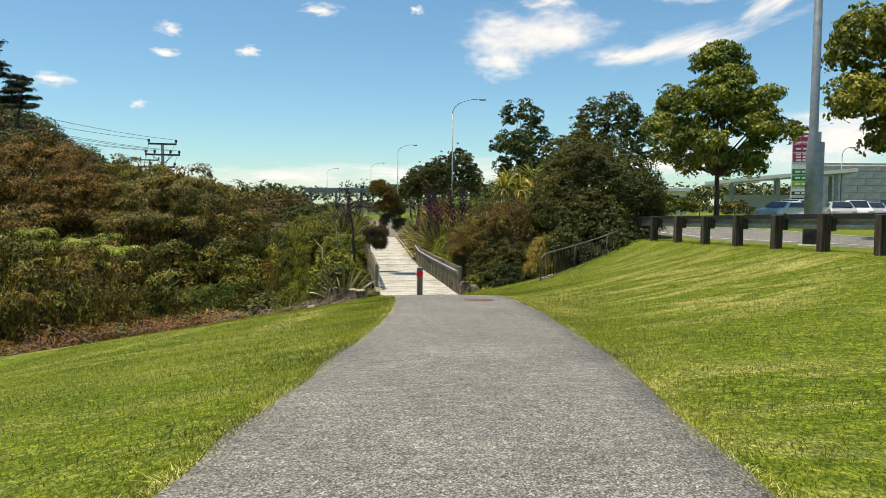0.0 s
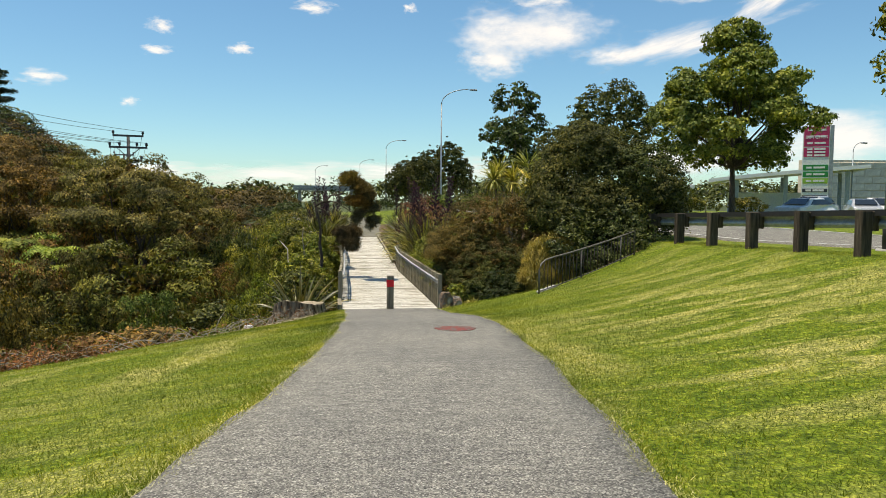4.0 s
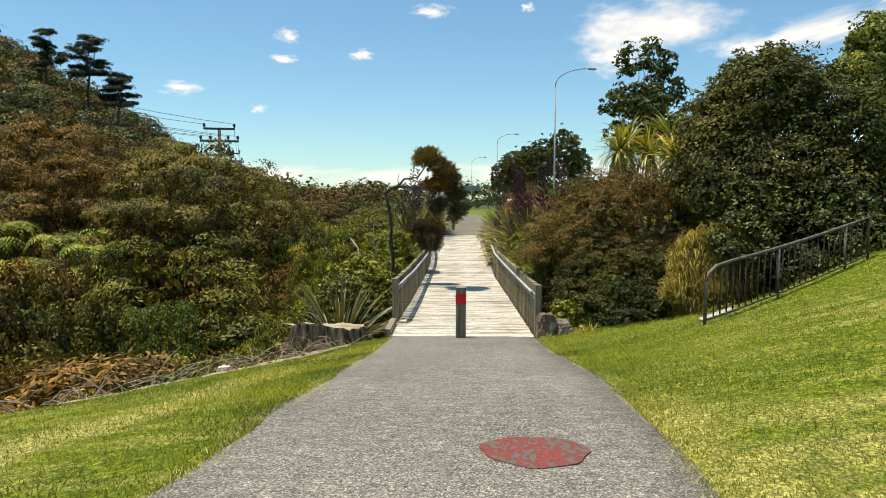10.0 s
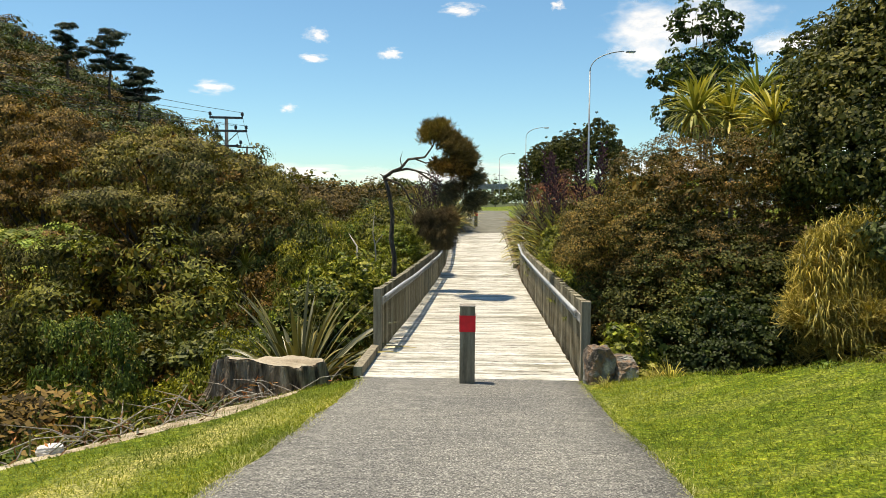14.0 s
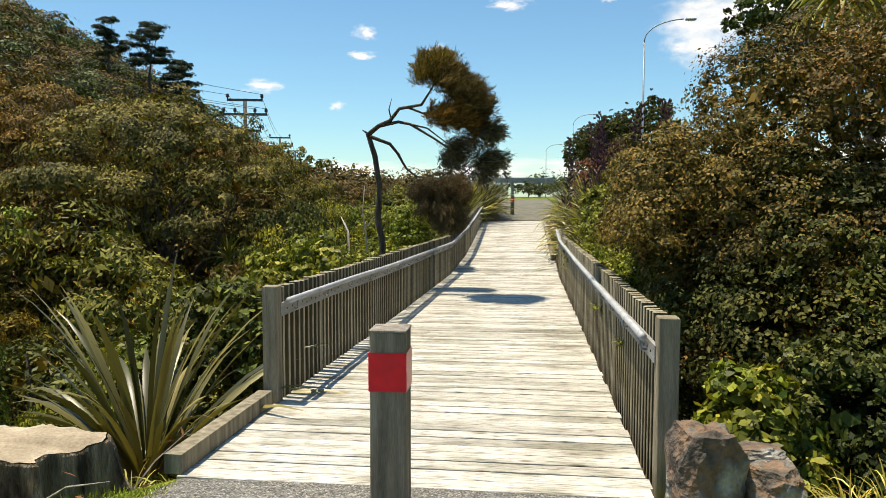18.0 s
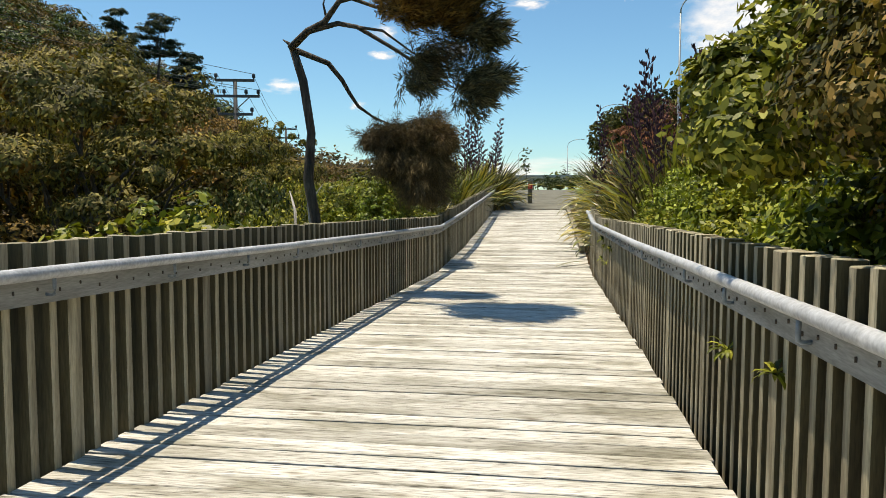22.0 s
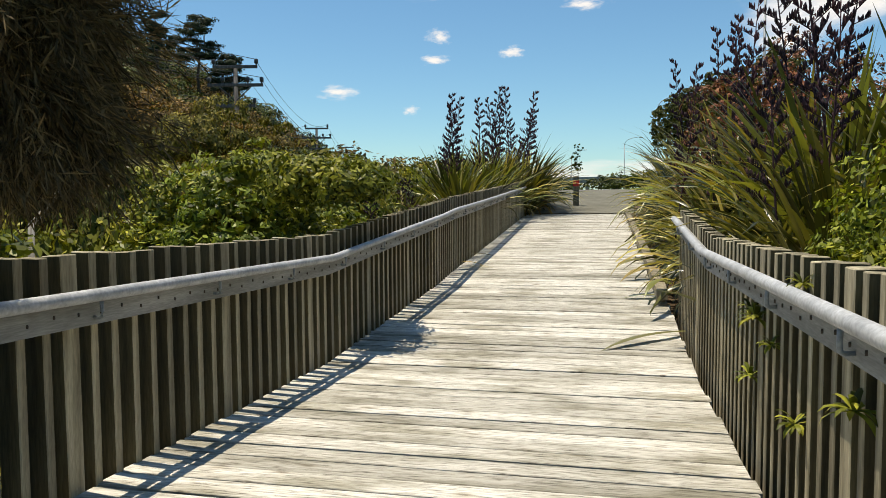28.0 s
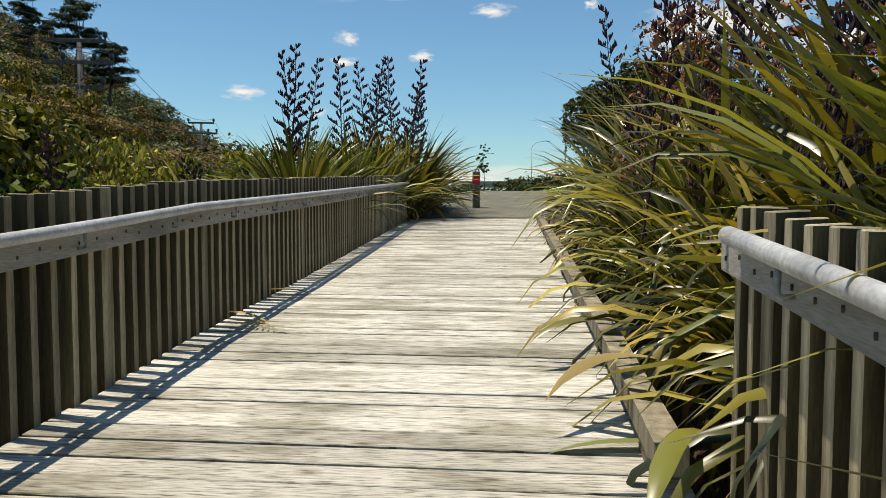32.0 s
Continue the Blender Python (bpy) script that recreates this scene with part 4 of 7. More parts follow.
# ---- far road bridge, petrol sign, buildings, cars ----
ov = thing("road_overpass", (0, 267, 0), "low concrete road overpass on the skyline", "overpass", kind="structure")
box("deck_slab", -13, 12, -4, 4, 5.0, 5.9, CONCRETE, ov)
box("parapet", -13, 12, -4.3, -4.02, 5.91, 6.7, CONCRETE, ov)
for x in (-11, -2, 7):
    box("pier", x - 0.5, x + 0.5, -2, 2, -1.5, 4.99, CONCRETE, ov)

PINK = plain("pink_panel", (0.45, 0.03, 0.11), 0.5)
GREENP = plain("green_panel", (0.02, 0.22, 0.05), 0.5)
LIME = plain("lime_panel", (0.25, 0.42, 0.05), 0.5)
DKPANEL = plain("dark_panel", (0.03, 0.035, 0.05), 0.5)
TAN = surface("tan_blockwork", [(0.3, (0.6, 0.5, 0.37)), (0.7, (0.8, 0.7, 0.54))], 1.5, 14, 0.9)
ROOF = plain("grey_roofing", (0.72, 0.72, 0.71), 0.5)
SIGN_W = 0.62
sg = thing("price_sign", (47.2, 69.8, gz(47.2, 69.8)), "tall white price sign with pink and green panels", "sign", turn=-34)
z0 = 1.2
box("backing", -1.9 * SIGN_W, 1.9 * SIGN_W, -0.25, 0.25, z0, 8.6, WHITE, sg, "", 0.03)
box("plinth", -1.7 * SIGN_W, 1.7 * SIGN_W, -0.3, 0.3, 0, z0 - 0.004, CONCRETE, sg, "", 0.02)
box("side_fin", 1.91 * SIGN_W, 2.4 * SIGN_W, -0.3, 0.3, 0, 8.6, GREYSTEEL, sg)
for a, b, mt in ((6.6, 8.5, PINK), (5.6, 6.5, PINK), (4.3, 4.85, GREENP), (3.65, 4.2, GREENP), (3.05, 3.55, LIME), (2.2, 2.55, DKPANEL), (1.35, 1.9, DKPANEL)):
    pn = box("panel", -1.75 * SIGN_W, 1.75 * SIGN_W, -0.28, -0.252, a, b, mt, sg, "", 0.01)
    for k in range(3 if b - a > 0.8 else 1):
        c = a + (b - a) * (k + 0.5) / (3 if b - a > 0.8 else 1)
        for u in (-0.9, 0.1, 0.9):
            box("letter_bar", (u - 0.38) * SIGN_W, (u + 0.38) * SIGN_W, -0.292, -0.281, c - 0.09, c + 0.09, WHITE, pn, "", 0.002)

txt = bpy.data.curves.new("sign_word", "FONT")
txt.body, txt.size, txt.extrude, txt.align_x = "BUTCHER", 0.44, 0.006, "CENTER"
txt.materials.append(WHITE)
wd = new("sign_word", txt)
wd.parent = sg
wd.matrix_basis = pose(0, -0.3, 7.35, 90, 0, 0)

def make_building(name, x, y, w, d, h, turn, wall, label, over=0.8, roof_h=0.5):
    ob = thing(name, (x, y, gz(x, y)), label, "building", turn=turn)
    box("wall", -w / 2, w / 2, -d / 2, d / 2, -0.5, h, wall, ob, "", 0.02)
    box("roof", -w / 2 - over, w / 2 + over, -d / 2 - over, d / 2 + over, h + 0.003, h + roof_h, ROOF, ob, "flat grey roof with a deep fascia", 0.05)
    n = max(2, int(w / 3))
    for k in range(n):
        u = -w / 2 + w * (k + 0.5) / n
        win = box("window", u - 1.0, u + 1.0, -d / 2 - 0.06, -d / 2 - 0.003, 0.9, min(2.4, h - 0.4), GREYSTEEL, ob, "", 0.01)
        box("pane", u - 0.92, u + 0.92, -d / 2 - 0.07, -d / 2 - 0.062, 0.98, min(2.3, h - 0.5), GLASSDARK, win, "", 0.002)
    return ob


make_building("station_building", 37.5, 84, 7, 6, 2.6, -25, WHITE, "low white-roofed building behind roadside shrubs", 0.5, 0.45)
cn = thing("forecourt_canopy", (52, 82, gz(52, 82)), "pale grey forecourt canopy with a rising roof", "canopy", turn=-30)
roofs = []
for x in np.linspace(-8, 8, 13):
    z = 3.4 + 1.5 * ((x + 8) / 16) ** 0.8
    roofs += [(x, -4, z), (x, 4, z), (x, 4, z + 0.4), (x, -4, z + 0.4)]
link("canopy_roof", roofs, [(3, 2, 1, 0), (48, 49, 50, 51)] + [(4 * k + q, 4 * k + (q + 1) % 4, 4 * k + 4 + (q + 1) % 4, 4 * k + 4 + q) for k in range(12) for q in range(4)], ROOF, cn)
for x, h in ((-5, 3.7), (0, 4.2), (6, 4.65)):
    for y in (-3, 3):
        box("column", x - 0.2, x + 0.2, y - 0.2, y + 0.2, -0.3, h, GREYSTEEL, cn)
box("kiosk", -6, 2, 2.2, 6.5, -0.3, 2.4, WHITE, cn, "white kiosk under the canopy", 0.03)
hw = thing("block_wall", (84, 101, gz(84, 101)), "tan retaining wall of large stepped blocks", "retaining wall", turn=-8)
box("core", -15, 26, 0, 2, -1, 7.6, TAN, hw)
blk = bmesh.new()
cuboid(blk, -1.45, 1.45, -0.12, 0, -0.46, 0.46, 0.05)
bme = bpy.data.meshes.new("block")
blk.to_mesh(bme)
blk.free()
bme.materials.append(TAN)
for r in range(7):
    for c in range(17):
        ob = new("block", bme)
        ob.parent = hw
        ob.matrix_basis = pose(-13.4 + 2.95 * c * 0.8 + (1.2 if r % 2 else 0), -0.005, 0.5 + r * 1.05) @ Matrix.Diagonal((0.8, 1, 1, 1))


def make_car(x, y, turn, paint, label, tall=0.0):
    ob = thing("car", (x, y, gz(x, y) + 0.05), label, "car", "parked cars", turn)
    prof = [(-2.1, 0.32), (-2.15, 0.62), (-2.0, 0.86), (-1.25, 0.96), (-0.55, 1.38 + tall), (0.75, 1.42 + tall), (1.55, 1.05 + tall * 0.8), (2.05, 0.95), (2.15, 0.6), (2.08, 0.32)]
    vs, n = [], len(prof)
    for s in (-1, 1):
        vs += [(px, s * (0.84 if pz < 1.0 else 0.66), pz) for px, pz in prof]
    fs = [tuple(range(n))[::-1], tuple(range(n, 2 * n))] + [(k, (k + 1) % n, n + (k + 1) % n, n + k) for k in range(n)]
    body = link("body", vs, fs, paint, ob)
    md = body.modifiers.new("round", "BEVEL")
    md.width, md.segments = 0.07, 2
    t = tall
    for s in (-1, 1):
        link("side_window", [(-0.95, s * 0.80, 1.0), (1.35, s * 0.80, 1.03), (0.72, s * 0.70, 1.33 + t), (-0.5, s * 0.70, 1.3 + t), (-0.95, s * 0.83, 1.0), (1.35, s * 0.83, 1.03), (0.72, s * 0.73, 1.33 + t), (-0.5, s * 0.73, 1.3 + t)],
             [(0, 1, 2, 3), (7, 6, 5, 4), (0, 4, 5, 1), (1, 5, 6, 2), (2, 6, 7, 3), (3, 7, 4, 0)], GLASSDARK, ob, "dark side glass")
        for wx in (-1.3, 1.32):
            w = rod("wheel", [(wx, s * 0.68, 0.3), (wx, s * 0.87, 0.3)], 0.31, RUBBER, ob, "", 16)
            rod("rim", [(wx, s * 0.871, 0.3), (wx, s * 0.885, 0.3)], 0.19, GALV, w, "", 12)
        box("headlight", -2.17, -2.08, s * 0.62 - 0.16, s * 0.62 + 0.16, 0.62, 0.76, WHITE, ob, "", 0.02)
        box("tail_light", 2.06, 2.15, s * 0.66 - 0.12, s * 0.66 + 0.12, 0.66, 0.86, REDBAND, ob, "", 0.02)
    for q in (-1, 1):
        a = (-1.28, 1.02, -0.62, 1.36 + t) if q < 0 else (1.55, 1.08 + t * 0.7, 0.84, 1.38 + t)
        dx = q * 0.03
        link("windscreen", [(a[0], -0.68, a[1]), (a[0], 0.68, a[1]), (a[2], 0.56, a[3]), (a[2], -0.56, a[3]), (a[0] + dx, -0.68, a[1] + 0.02), (a[0] + dx, 0.68, a[1] + 0.02), (a[2] + dx, 0.56, a[3] + 0.02), (a[2] + dx, -0.56, a[3] + 0.02)],
             [(3, 2, 1, 0), (4, 5, 6, 7), (0, 1, 5, 4), (1, 2, 6, 5), (2, 3, 7, 6), (3, 0, 4, 7)], GLASSDARK, ob, "dark windscreen")


SILVER = plain("silver_paint", (0.5, 0.51, 0.52), 0.3, 0.4)
WHITEP = plain("white_paint", (0.75, 0.75, 0.74), 0.3)
DARKP = plain("charcoal_paint", (0.04, 0.045, 0.06), 0.3)
make_car(29.5, 45.5, 25, WHITEP, "white hatchback parked beyond the road")
make_car(33.5, 50.5, 30, SILVER, "silver estate car parked beyond the road", 0.15)
make_car(36.8, 50, 62, SILVER, "silver saloon parked in a row")
make_car(39.3, 51.5, 62, WHITEP, "white saloon parked in a row", 0.1)
make_car(41.8, 53, 62, SILVER, "pale silver car parked in a row")
make_car(44.4, 54.6, 62, DARKP, "charcoal car parked in a row", 0.2)

make_street_lamp(58, 78.7, gz(58, 78.7), 8.0, 1.0, 0, 0.1, "slim grey lamp post with a short hooked arm")

# ---- plants ----
def unit(v):
    return v / np.maximum(np.linalg.norm(v, axis=1, keepdims=True), 1e-9)


def leaf_quads(rng, at, out, length, width, wild=0.8, droop=0.25):
    """One folded diamond leaf at each place: its normal leans outwards, its tip hangs a little."""
    n = len(at)
    nor = unit(out + wild * rng.normal(size=(n, 3)))
    along = unit(np.cross(nor, rng.normal(size=(n, 3))))
    along[:, 2] -= droop
    along = unit(along)
    side = unit(np.cross(nor, along))
    nor = np.cross(along, side)
    s = rng.uniform(0.65, 1.3, (n, 1))
    l, w = length * s, width * s
    a = at - along * l * 0.5
    b = at + side * w * 0.5 - nor * w * 0.12
    c = at + along * l * 0.5 - nor * l * 0.08
    d = at - side * w * 0.5 - nor * w * 0.12
    return np.stack([a, b, c, d], 1).reshape(-1, 3)


def oval_leaves(rng, at, out, length, width, wild=0.8, droop=0.25):
    """One pointed oval leaf with six corners at each place."""
    q = leaf_quads(rng, at, out, length, width, wild, droop).reshape(-1, 4, 3)
    a, b, c, d = q[:, 0], q[:, 1], q[:, 2], q[:, 3]
    low, high = a * 0.62 + c * 0.38 - (a + c) * 0.5, a * 0.3 + c * 0.7 - (a + c) * 0.5
    return np.stack([a, b + low, b * 0.85 + d * 0.15 + high, c, d * 0.85 + b * 0.15 + high, d + low], 1).reshape(-1, 3)


def crown_points(rng, lobes, clumps, per, spread, low=-0.55, hollow=0.62):
    """Leaf places and outward ways: rounded tufts over the skin of the lobes, none deep inside a neighbour."""
    ats, outs = [], []
    L = np.array([l[:6] for l in lobes], float)
    share = L[:, 3] * L[:, 4] + L[:, 4] * L[:, 5] + L[:, 3] * L[:, 5]
    share = share / share.sum()
    for i, f in enumerate(share):
        k = max(4, int(clumps * f * 1.6))
        d = unit(rng.normal(size=(k * 2, 3)))
        d = d[d[:, 2] > low][:k]
        r = rng.uniform(hollow, 1.06, (len(d), 1)) * (1 + 0.14 * np.sin(d[:, :1] * 7 + d[:, 1:2] * 5 + L[i, 0]))
        cen = L[i, :3] + d * r * L[i, 3:6]
        q = np.linalg.norm((cen[:, None, :] - L[None, :, :3]) / L[None, :, 3:6], axis=2)
        q[:, i] = 9.0
        keep = q.min(axis=1) > 0.8
        cen, d = cen[keep], d[keep]
        if not len(d):
            continue
        size = spread * rng.uniform(0.6, 1.6, (len(d), 1, 1))
        tuft = rng.normal(size=(len(d), per, 3)) + (d * 0.8 + np.array([0, 0, 0.9]))[:, None, :]
        tuft = tuft / np.linalg.norm(tuft, axis=2, keepdims=True)
        pts = cen[:, None, :] + tuft * size * rng.uniform(0.72, 1.12, (len(d), per, 1)) * np.array([1.15, 1.15, 0.72])
        o = tuft * 1.0 + d[:, None, :] * 0.35 + np.array([0, 0, 0.1])
        ats.append(pts.reshape(-1, 3))
        outs.append(o.reshape(-1, 3))
    return np.concatenate(ats), unit(np.concatenate(outs))


def sprays(rng, at, out, length, width, loose=0.55):
    """Narrow leaves that point away from the twig they grow on, as fine feathery sprays."""
    n = len(at)
    along = unit(out + loose * rng.normal(size=(n, 3)))
    side = unit(np.cross(along, np.array([0, 0, 1.0]) + 0.55 * rng.normal(size=(n, 3))))
    s = rng.uniform(0.6, 1.35, (n, 1))
    l, w = length * s, width * s * 0.5
    return np.stack([at - along * l * 0.3, at + along * l * 0.15 + side * w, at + along * l * 0.7, at + along * l * 0.15 - side * w], 1).reshape(-1, 3)


def bumpy(rng, a, b, h, n, bump_size=0.34, low=0.0):
    """A dome with rounded bosses over its skin: one main mass and n lesser ones."""
    cz_, hz = h * (0.5 + 0.5 * low), h * (0.5 - 0.5 * low)
    lb = [(0, 0, cz_, a * 0.8, b * 0.8, hz * 0.84)]
    for k in range(n):
        u = rng.uniform(-0.45, 0.95)
        t = 2.4 * k + rng.uniform(-0.4, 0.4)
        q = math.sqrt(1 - u * u)
        s = bump_size * rng.uniform(0.7, 1.25)
        lb.append((q * math.cos(t) * a * (0.98 - s * 0.8), q * math.sin(t) * b * (0.98 - s * 0.8), cz_ + u * hz * (0.98 - s * 0.8), a * s, b * s, min(a, b, hz) * s))
    return lb


def branch_set(rng, base, tips, r0, bend=0.12):
    """Tapered limbs from a base point to each tip."""
    out = []
    for t in tips:
        a, b = Vector(base), Vector(t[:3])
        mid = [a.lerp(b, u) + Vector(rng.normal(size=3)) * bend * (b - a).length * 0.5 * math.sin(math.pi * u) for u in (0, 0.3, 0.6, 0.85, 1)]
        out.append(tube(mid, [r0, r0 * 0.75, r0 * 0.5, r0 * 0.3, r0 * 0.12], 6, False))
    return join(out)


def make_plant(name, label, category, group, seed, lobes, clumps, per, spread, length, width, leaf, stems=(), stem_r=0.05, bark=BARK, trunk=None, low=-0.55, hollow=0.62, wild=0.36, droop=0.25, crown="foliage", split=0, feather=0.0, core=0, core_size=0.3):
    """A shrub or tree at the origin: trunk, limbs and a crown of single leaves."""
    rng = np.random.default_rng(seed)
    ob = thing(name, (0, 0, 0), label, category, group)
    if trunk:
        link("trunk", *tube(trunk[0], trunk[1], 9), bark, ob, "", True)
    if stems:
        base = trunk[0][-1] if trunk else (0, 0, -0.3)
        for tip in stems:
            link("limb", *branch_set(rng, base, [tip], stem_r), bark, ob, "", True)
    at, out = crown_points(rng, lobes, clumps, per, spread, low, hollow)
    size = 6 if leaf is GREEN else 4
    shape = oval_leaves if leaf is GREEN else leaf_quads
    quads = sprays(rng, at, out, length, width, feather) if feather else shape(rng, at, out, length, width, wild, droop)
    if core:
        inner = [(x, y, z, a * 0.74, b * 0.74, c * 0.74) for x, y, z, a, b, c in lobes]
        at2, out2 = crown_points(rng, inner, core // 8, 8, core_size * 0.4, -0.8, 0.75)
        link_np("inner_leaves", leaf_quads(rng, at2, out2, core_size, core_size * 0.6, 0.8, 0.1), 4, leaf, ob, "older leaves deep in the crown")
    if split:
        cuts = np.array_split(np.arange(len(at)), split)
        for c in cuts:
            tagged(link_np(crown, quads[c[0] * size:(c[-1] + 1) * size], size, leaf, ob), kind="stuff")
    else:
        link_np(crown, quads, size, leaf, ob)
    return ob


def tips_for(lobes):
    return [(l[0], l[1], l[2]) for l in lobes]


used = set()


def plant(proto, x, y, s=1.0, tall=1.0, turn=0.0, sink=0.1, z=None, group=""):
    """Sets a kind of plant: the first time the plant itself, then copies."""
    m = pose(x, y, (gz(x, y) if z is None else z) - sink, 0, 0, turn) @ Matrix.Diagonal((s, s, s * tall, 1))
    if proto.name not in used:
        used.add(proto.name)
        proto.matrix_basis = m
        return proto
    ob = copy_thing(proto, m)
    ob.matrix_basis = m
    return ob


def shrub_kind(seed, label, leaf, r, h, n, clumps, per, spread, length, width, group, name="shrub", category="shrub", **kw):
    lb = bumpy(np.random.default_rng(seed), r, r, h, n, 0.36)
    return make_plant(name, label, category, group, seed, lb, clumps, per, spread, length, width, leaf, (), 0.045 * r, trunk=([(0, 0, -0.4), (0.05, 0, h * 0.3), (0, 0.05, h * 0.55)], [0.04 * r, 0.03 * r, 0.015 * r]), **kw)


GULLY = "scrub in the gully"
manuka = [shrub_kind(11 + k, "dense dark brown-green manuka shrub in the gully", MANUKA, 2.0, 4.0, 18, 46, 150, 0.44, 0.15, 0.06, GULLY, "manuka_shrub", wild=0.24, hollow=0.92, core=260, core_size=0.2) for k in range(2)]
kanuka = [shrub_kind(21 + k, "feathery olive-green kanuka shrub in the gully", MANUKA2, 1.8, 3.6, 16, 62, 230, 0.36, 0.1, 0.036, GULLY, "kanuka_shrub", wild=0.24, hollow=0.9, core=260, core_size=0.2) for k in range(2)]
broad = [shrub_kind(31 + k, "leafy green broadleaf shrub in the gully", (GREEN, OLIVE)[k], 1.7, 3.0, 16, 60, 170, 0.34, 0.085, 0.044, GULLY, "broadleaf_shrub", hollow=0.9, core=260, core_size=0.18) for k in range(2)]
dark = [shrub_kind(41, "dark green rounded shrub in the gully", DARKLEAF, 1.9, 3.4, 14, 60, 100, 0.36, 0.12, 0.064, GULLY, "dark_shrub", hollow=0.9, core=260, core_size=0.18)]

# tall layered manuka trees with bare limbs below flat clouds of leaf
def layered_tree(seed, h, r, leaf, label):
    rng = np.random.default_rng(seed)
    lb = []
    for k in range(34):
        a = 2.4 * k + rng.uniform(-0.5, 0.5)
        q = r * math.sqrt((k + 0.5) / 34) * rng.uniform(0.85, 1.05)
        s = r * rng.uniform(0.17, 0.29)
        zz = h * (0.97 - 0.44 * (q / r) ** 1.6) - rng.uniform(0, 0.9)
        lb.append((q * math.cos(a), q * math.sin(a), zz, s * 1.35, s * 1.35, s * 0.34))
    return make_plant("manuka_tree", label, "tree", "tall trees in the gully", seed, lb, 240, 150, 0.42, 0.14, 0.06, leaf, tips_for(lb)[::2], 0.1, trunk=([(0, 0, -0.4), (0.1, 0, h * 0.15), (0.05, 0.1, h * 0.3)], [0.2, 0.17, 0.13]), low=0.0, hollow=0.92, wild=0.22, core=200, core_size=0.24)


tall = [layered_tree(51, 9.0, 4.0, MANUKA, "tall dark manuka tree with layered brown-green crown"), layered_tree(52, 8.0, 3.6, MANUKA2, "tall spreading kanuka tree with bare lower limbs")]
for k, x, y, top, girth, turn in ((0, -9.8, 47.5, 3.4, 1.12, 30), (1, -12.8, 52.5, 3.5, 1.0, 100), (0, -17.6, 51, 3.6, 1.0, 200), (0, -22, 57, 6.0, 1.2, 77), (0, -13, 66, 3.0, 0.95, 260), (1, -8.2, 57, 2.0, 0.8, 10), (0, -11.6, 59, 3.0, 0.95, 150), (0, -19, 66, 5.0, 1.1, 310)):
    plant(tall[k], x, y, girth, (top - gz(x, y)) / (8.75 if k == 0 else 7.8) / girth, turn)

# canopy heights over the gully, with hollows before the tall trees
HOLLOWS = [(-7.2, 33.2, 3.0, -3.6), (-9.3, 42.6, 4.2, -2.7), (-6.3, 43.2, 3.4, -3.7), (-14.2, 41.0, 4.6, -2.8), (-5.6, 38.6, 2.2, -3.3), (-3.2, 33.5, 2.6, -3.5), (-9.6, 33.4, 2.0, -3.4)]


def canopy(x, y):
    t = np.interp(x, [-24, -14, -9, -5, -2, 0.4], [1.4, 0.2, -0.5, -0.9, -1.3, -1.75])
    t = float(t + np.interp(y, [20, 28, 40, 47, 56, 72], [-2.2, -2.3, -1.5, 0.0, 0.7, 0.9]))
    for hx, hy, r, top in HOLLOWS:
        if math.hypot(x - hx, y - hy) < r:
            t = min(t, top)
    return t


# single shrubs that stand out: kind, place, crown top, girth
SOLO = [(kanuka[0], -9.3, 26.3, 0.1, 1.2), (kanuka[1], -12.2, 27.4, 0.5, 1.3), (manuka[0], -15.2, 27.5, 0.5, 1.2), (kanuka[0], -7.0, 37.0, -0.3, 1.7), (kanuka[1], -9.6, 36.2, -0.75, 0.95), (kanuka[1], -10.4, 29.6, -1.5, 1.0), (manuka[0], -11.6, 37.2, -1.0, 0.9), (manuka[1], -4.4, 41.6, -1.9, 0.7), (kanuka[0], -14.2, 35.0, -0.7, 1.0), (kanuka[0], -8.2, 27.6, -1.75, 0.8), (manuka[0], -12.4, 33.6, -1.1, 0.9), (broad[0], -2.9, 29.2, -2.75, 0.72), (broad[0], -4.3, 27.3, -3.0, 0.75), (broad[0], -2.2, 32.0, -2.3, 0.7), (broad[1], -5.6, 32.6, -2.3, 0.75), (broad[0], -3.0, 44.0, -0.9, 0.9), (broad[0], -1.5, 47.5, -0.25, 0.9), (broad[0], -3.6, 50.0, -0.1, 1.0), (dark[0], -4.6, 46.8, -0.7, 0.9), (broad[0], -2.0, 53.0, 0.2, 1.0), (kanuka[0], -2.6, 39.6, -1.2, 0.6), (broad[0], -1.8, 36.8, -1.75, 0.7)]
TOPS = {"manuka_shrub": 4.2, "kanuka_shrub": 3.8, "broadleaf_shrub": 3.1, "dark_shrub": 3.5}


def grow(kind, x, y, top, girth, turn):
    h0 = TOPS[kind.name.split(".")[0]]
    want = max(0.7, top - gz(x, y) + 0.1)
    plant(kind, x, y, girth, want / h0 / girth, turn)


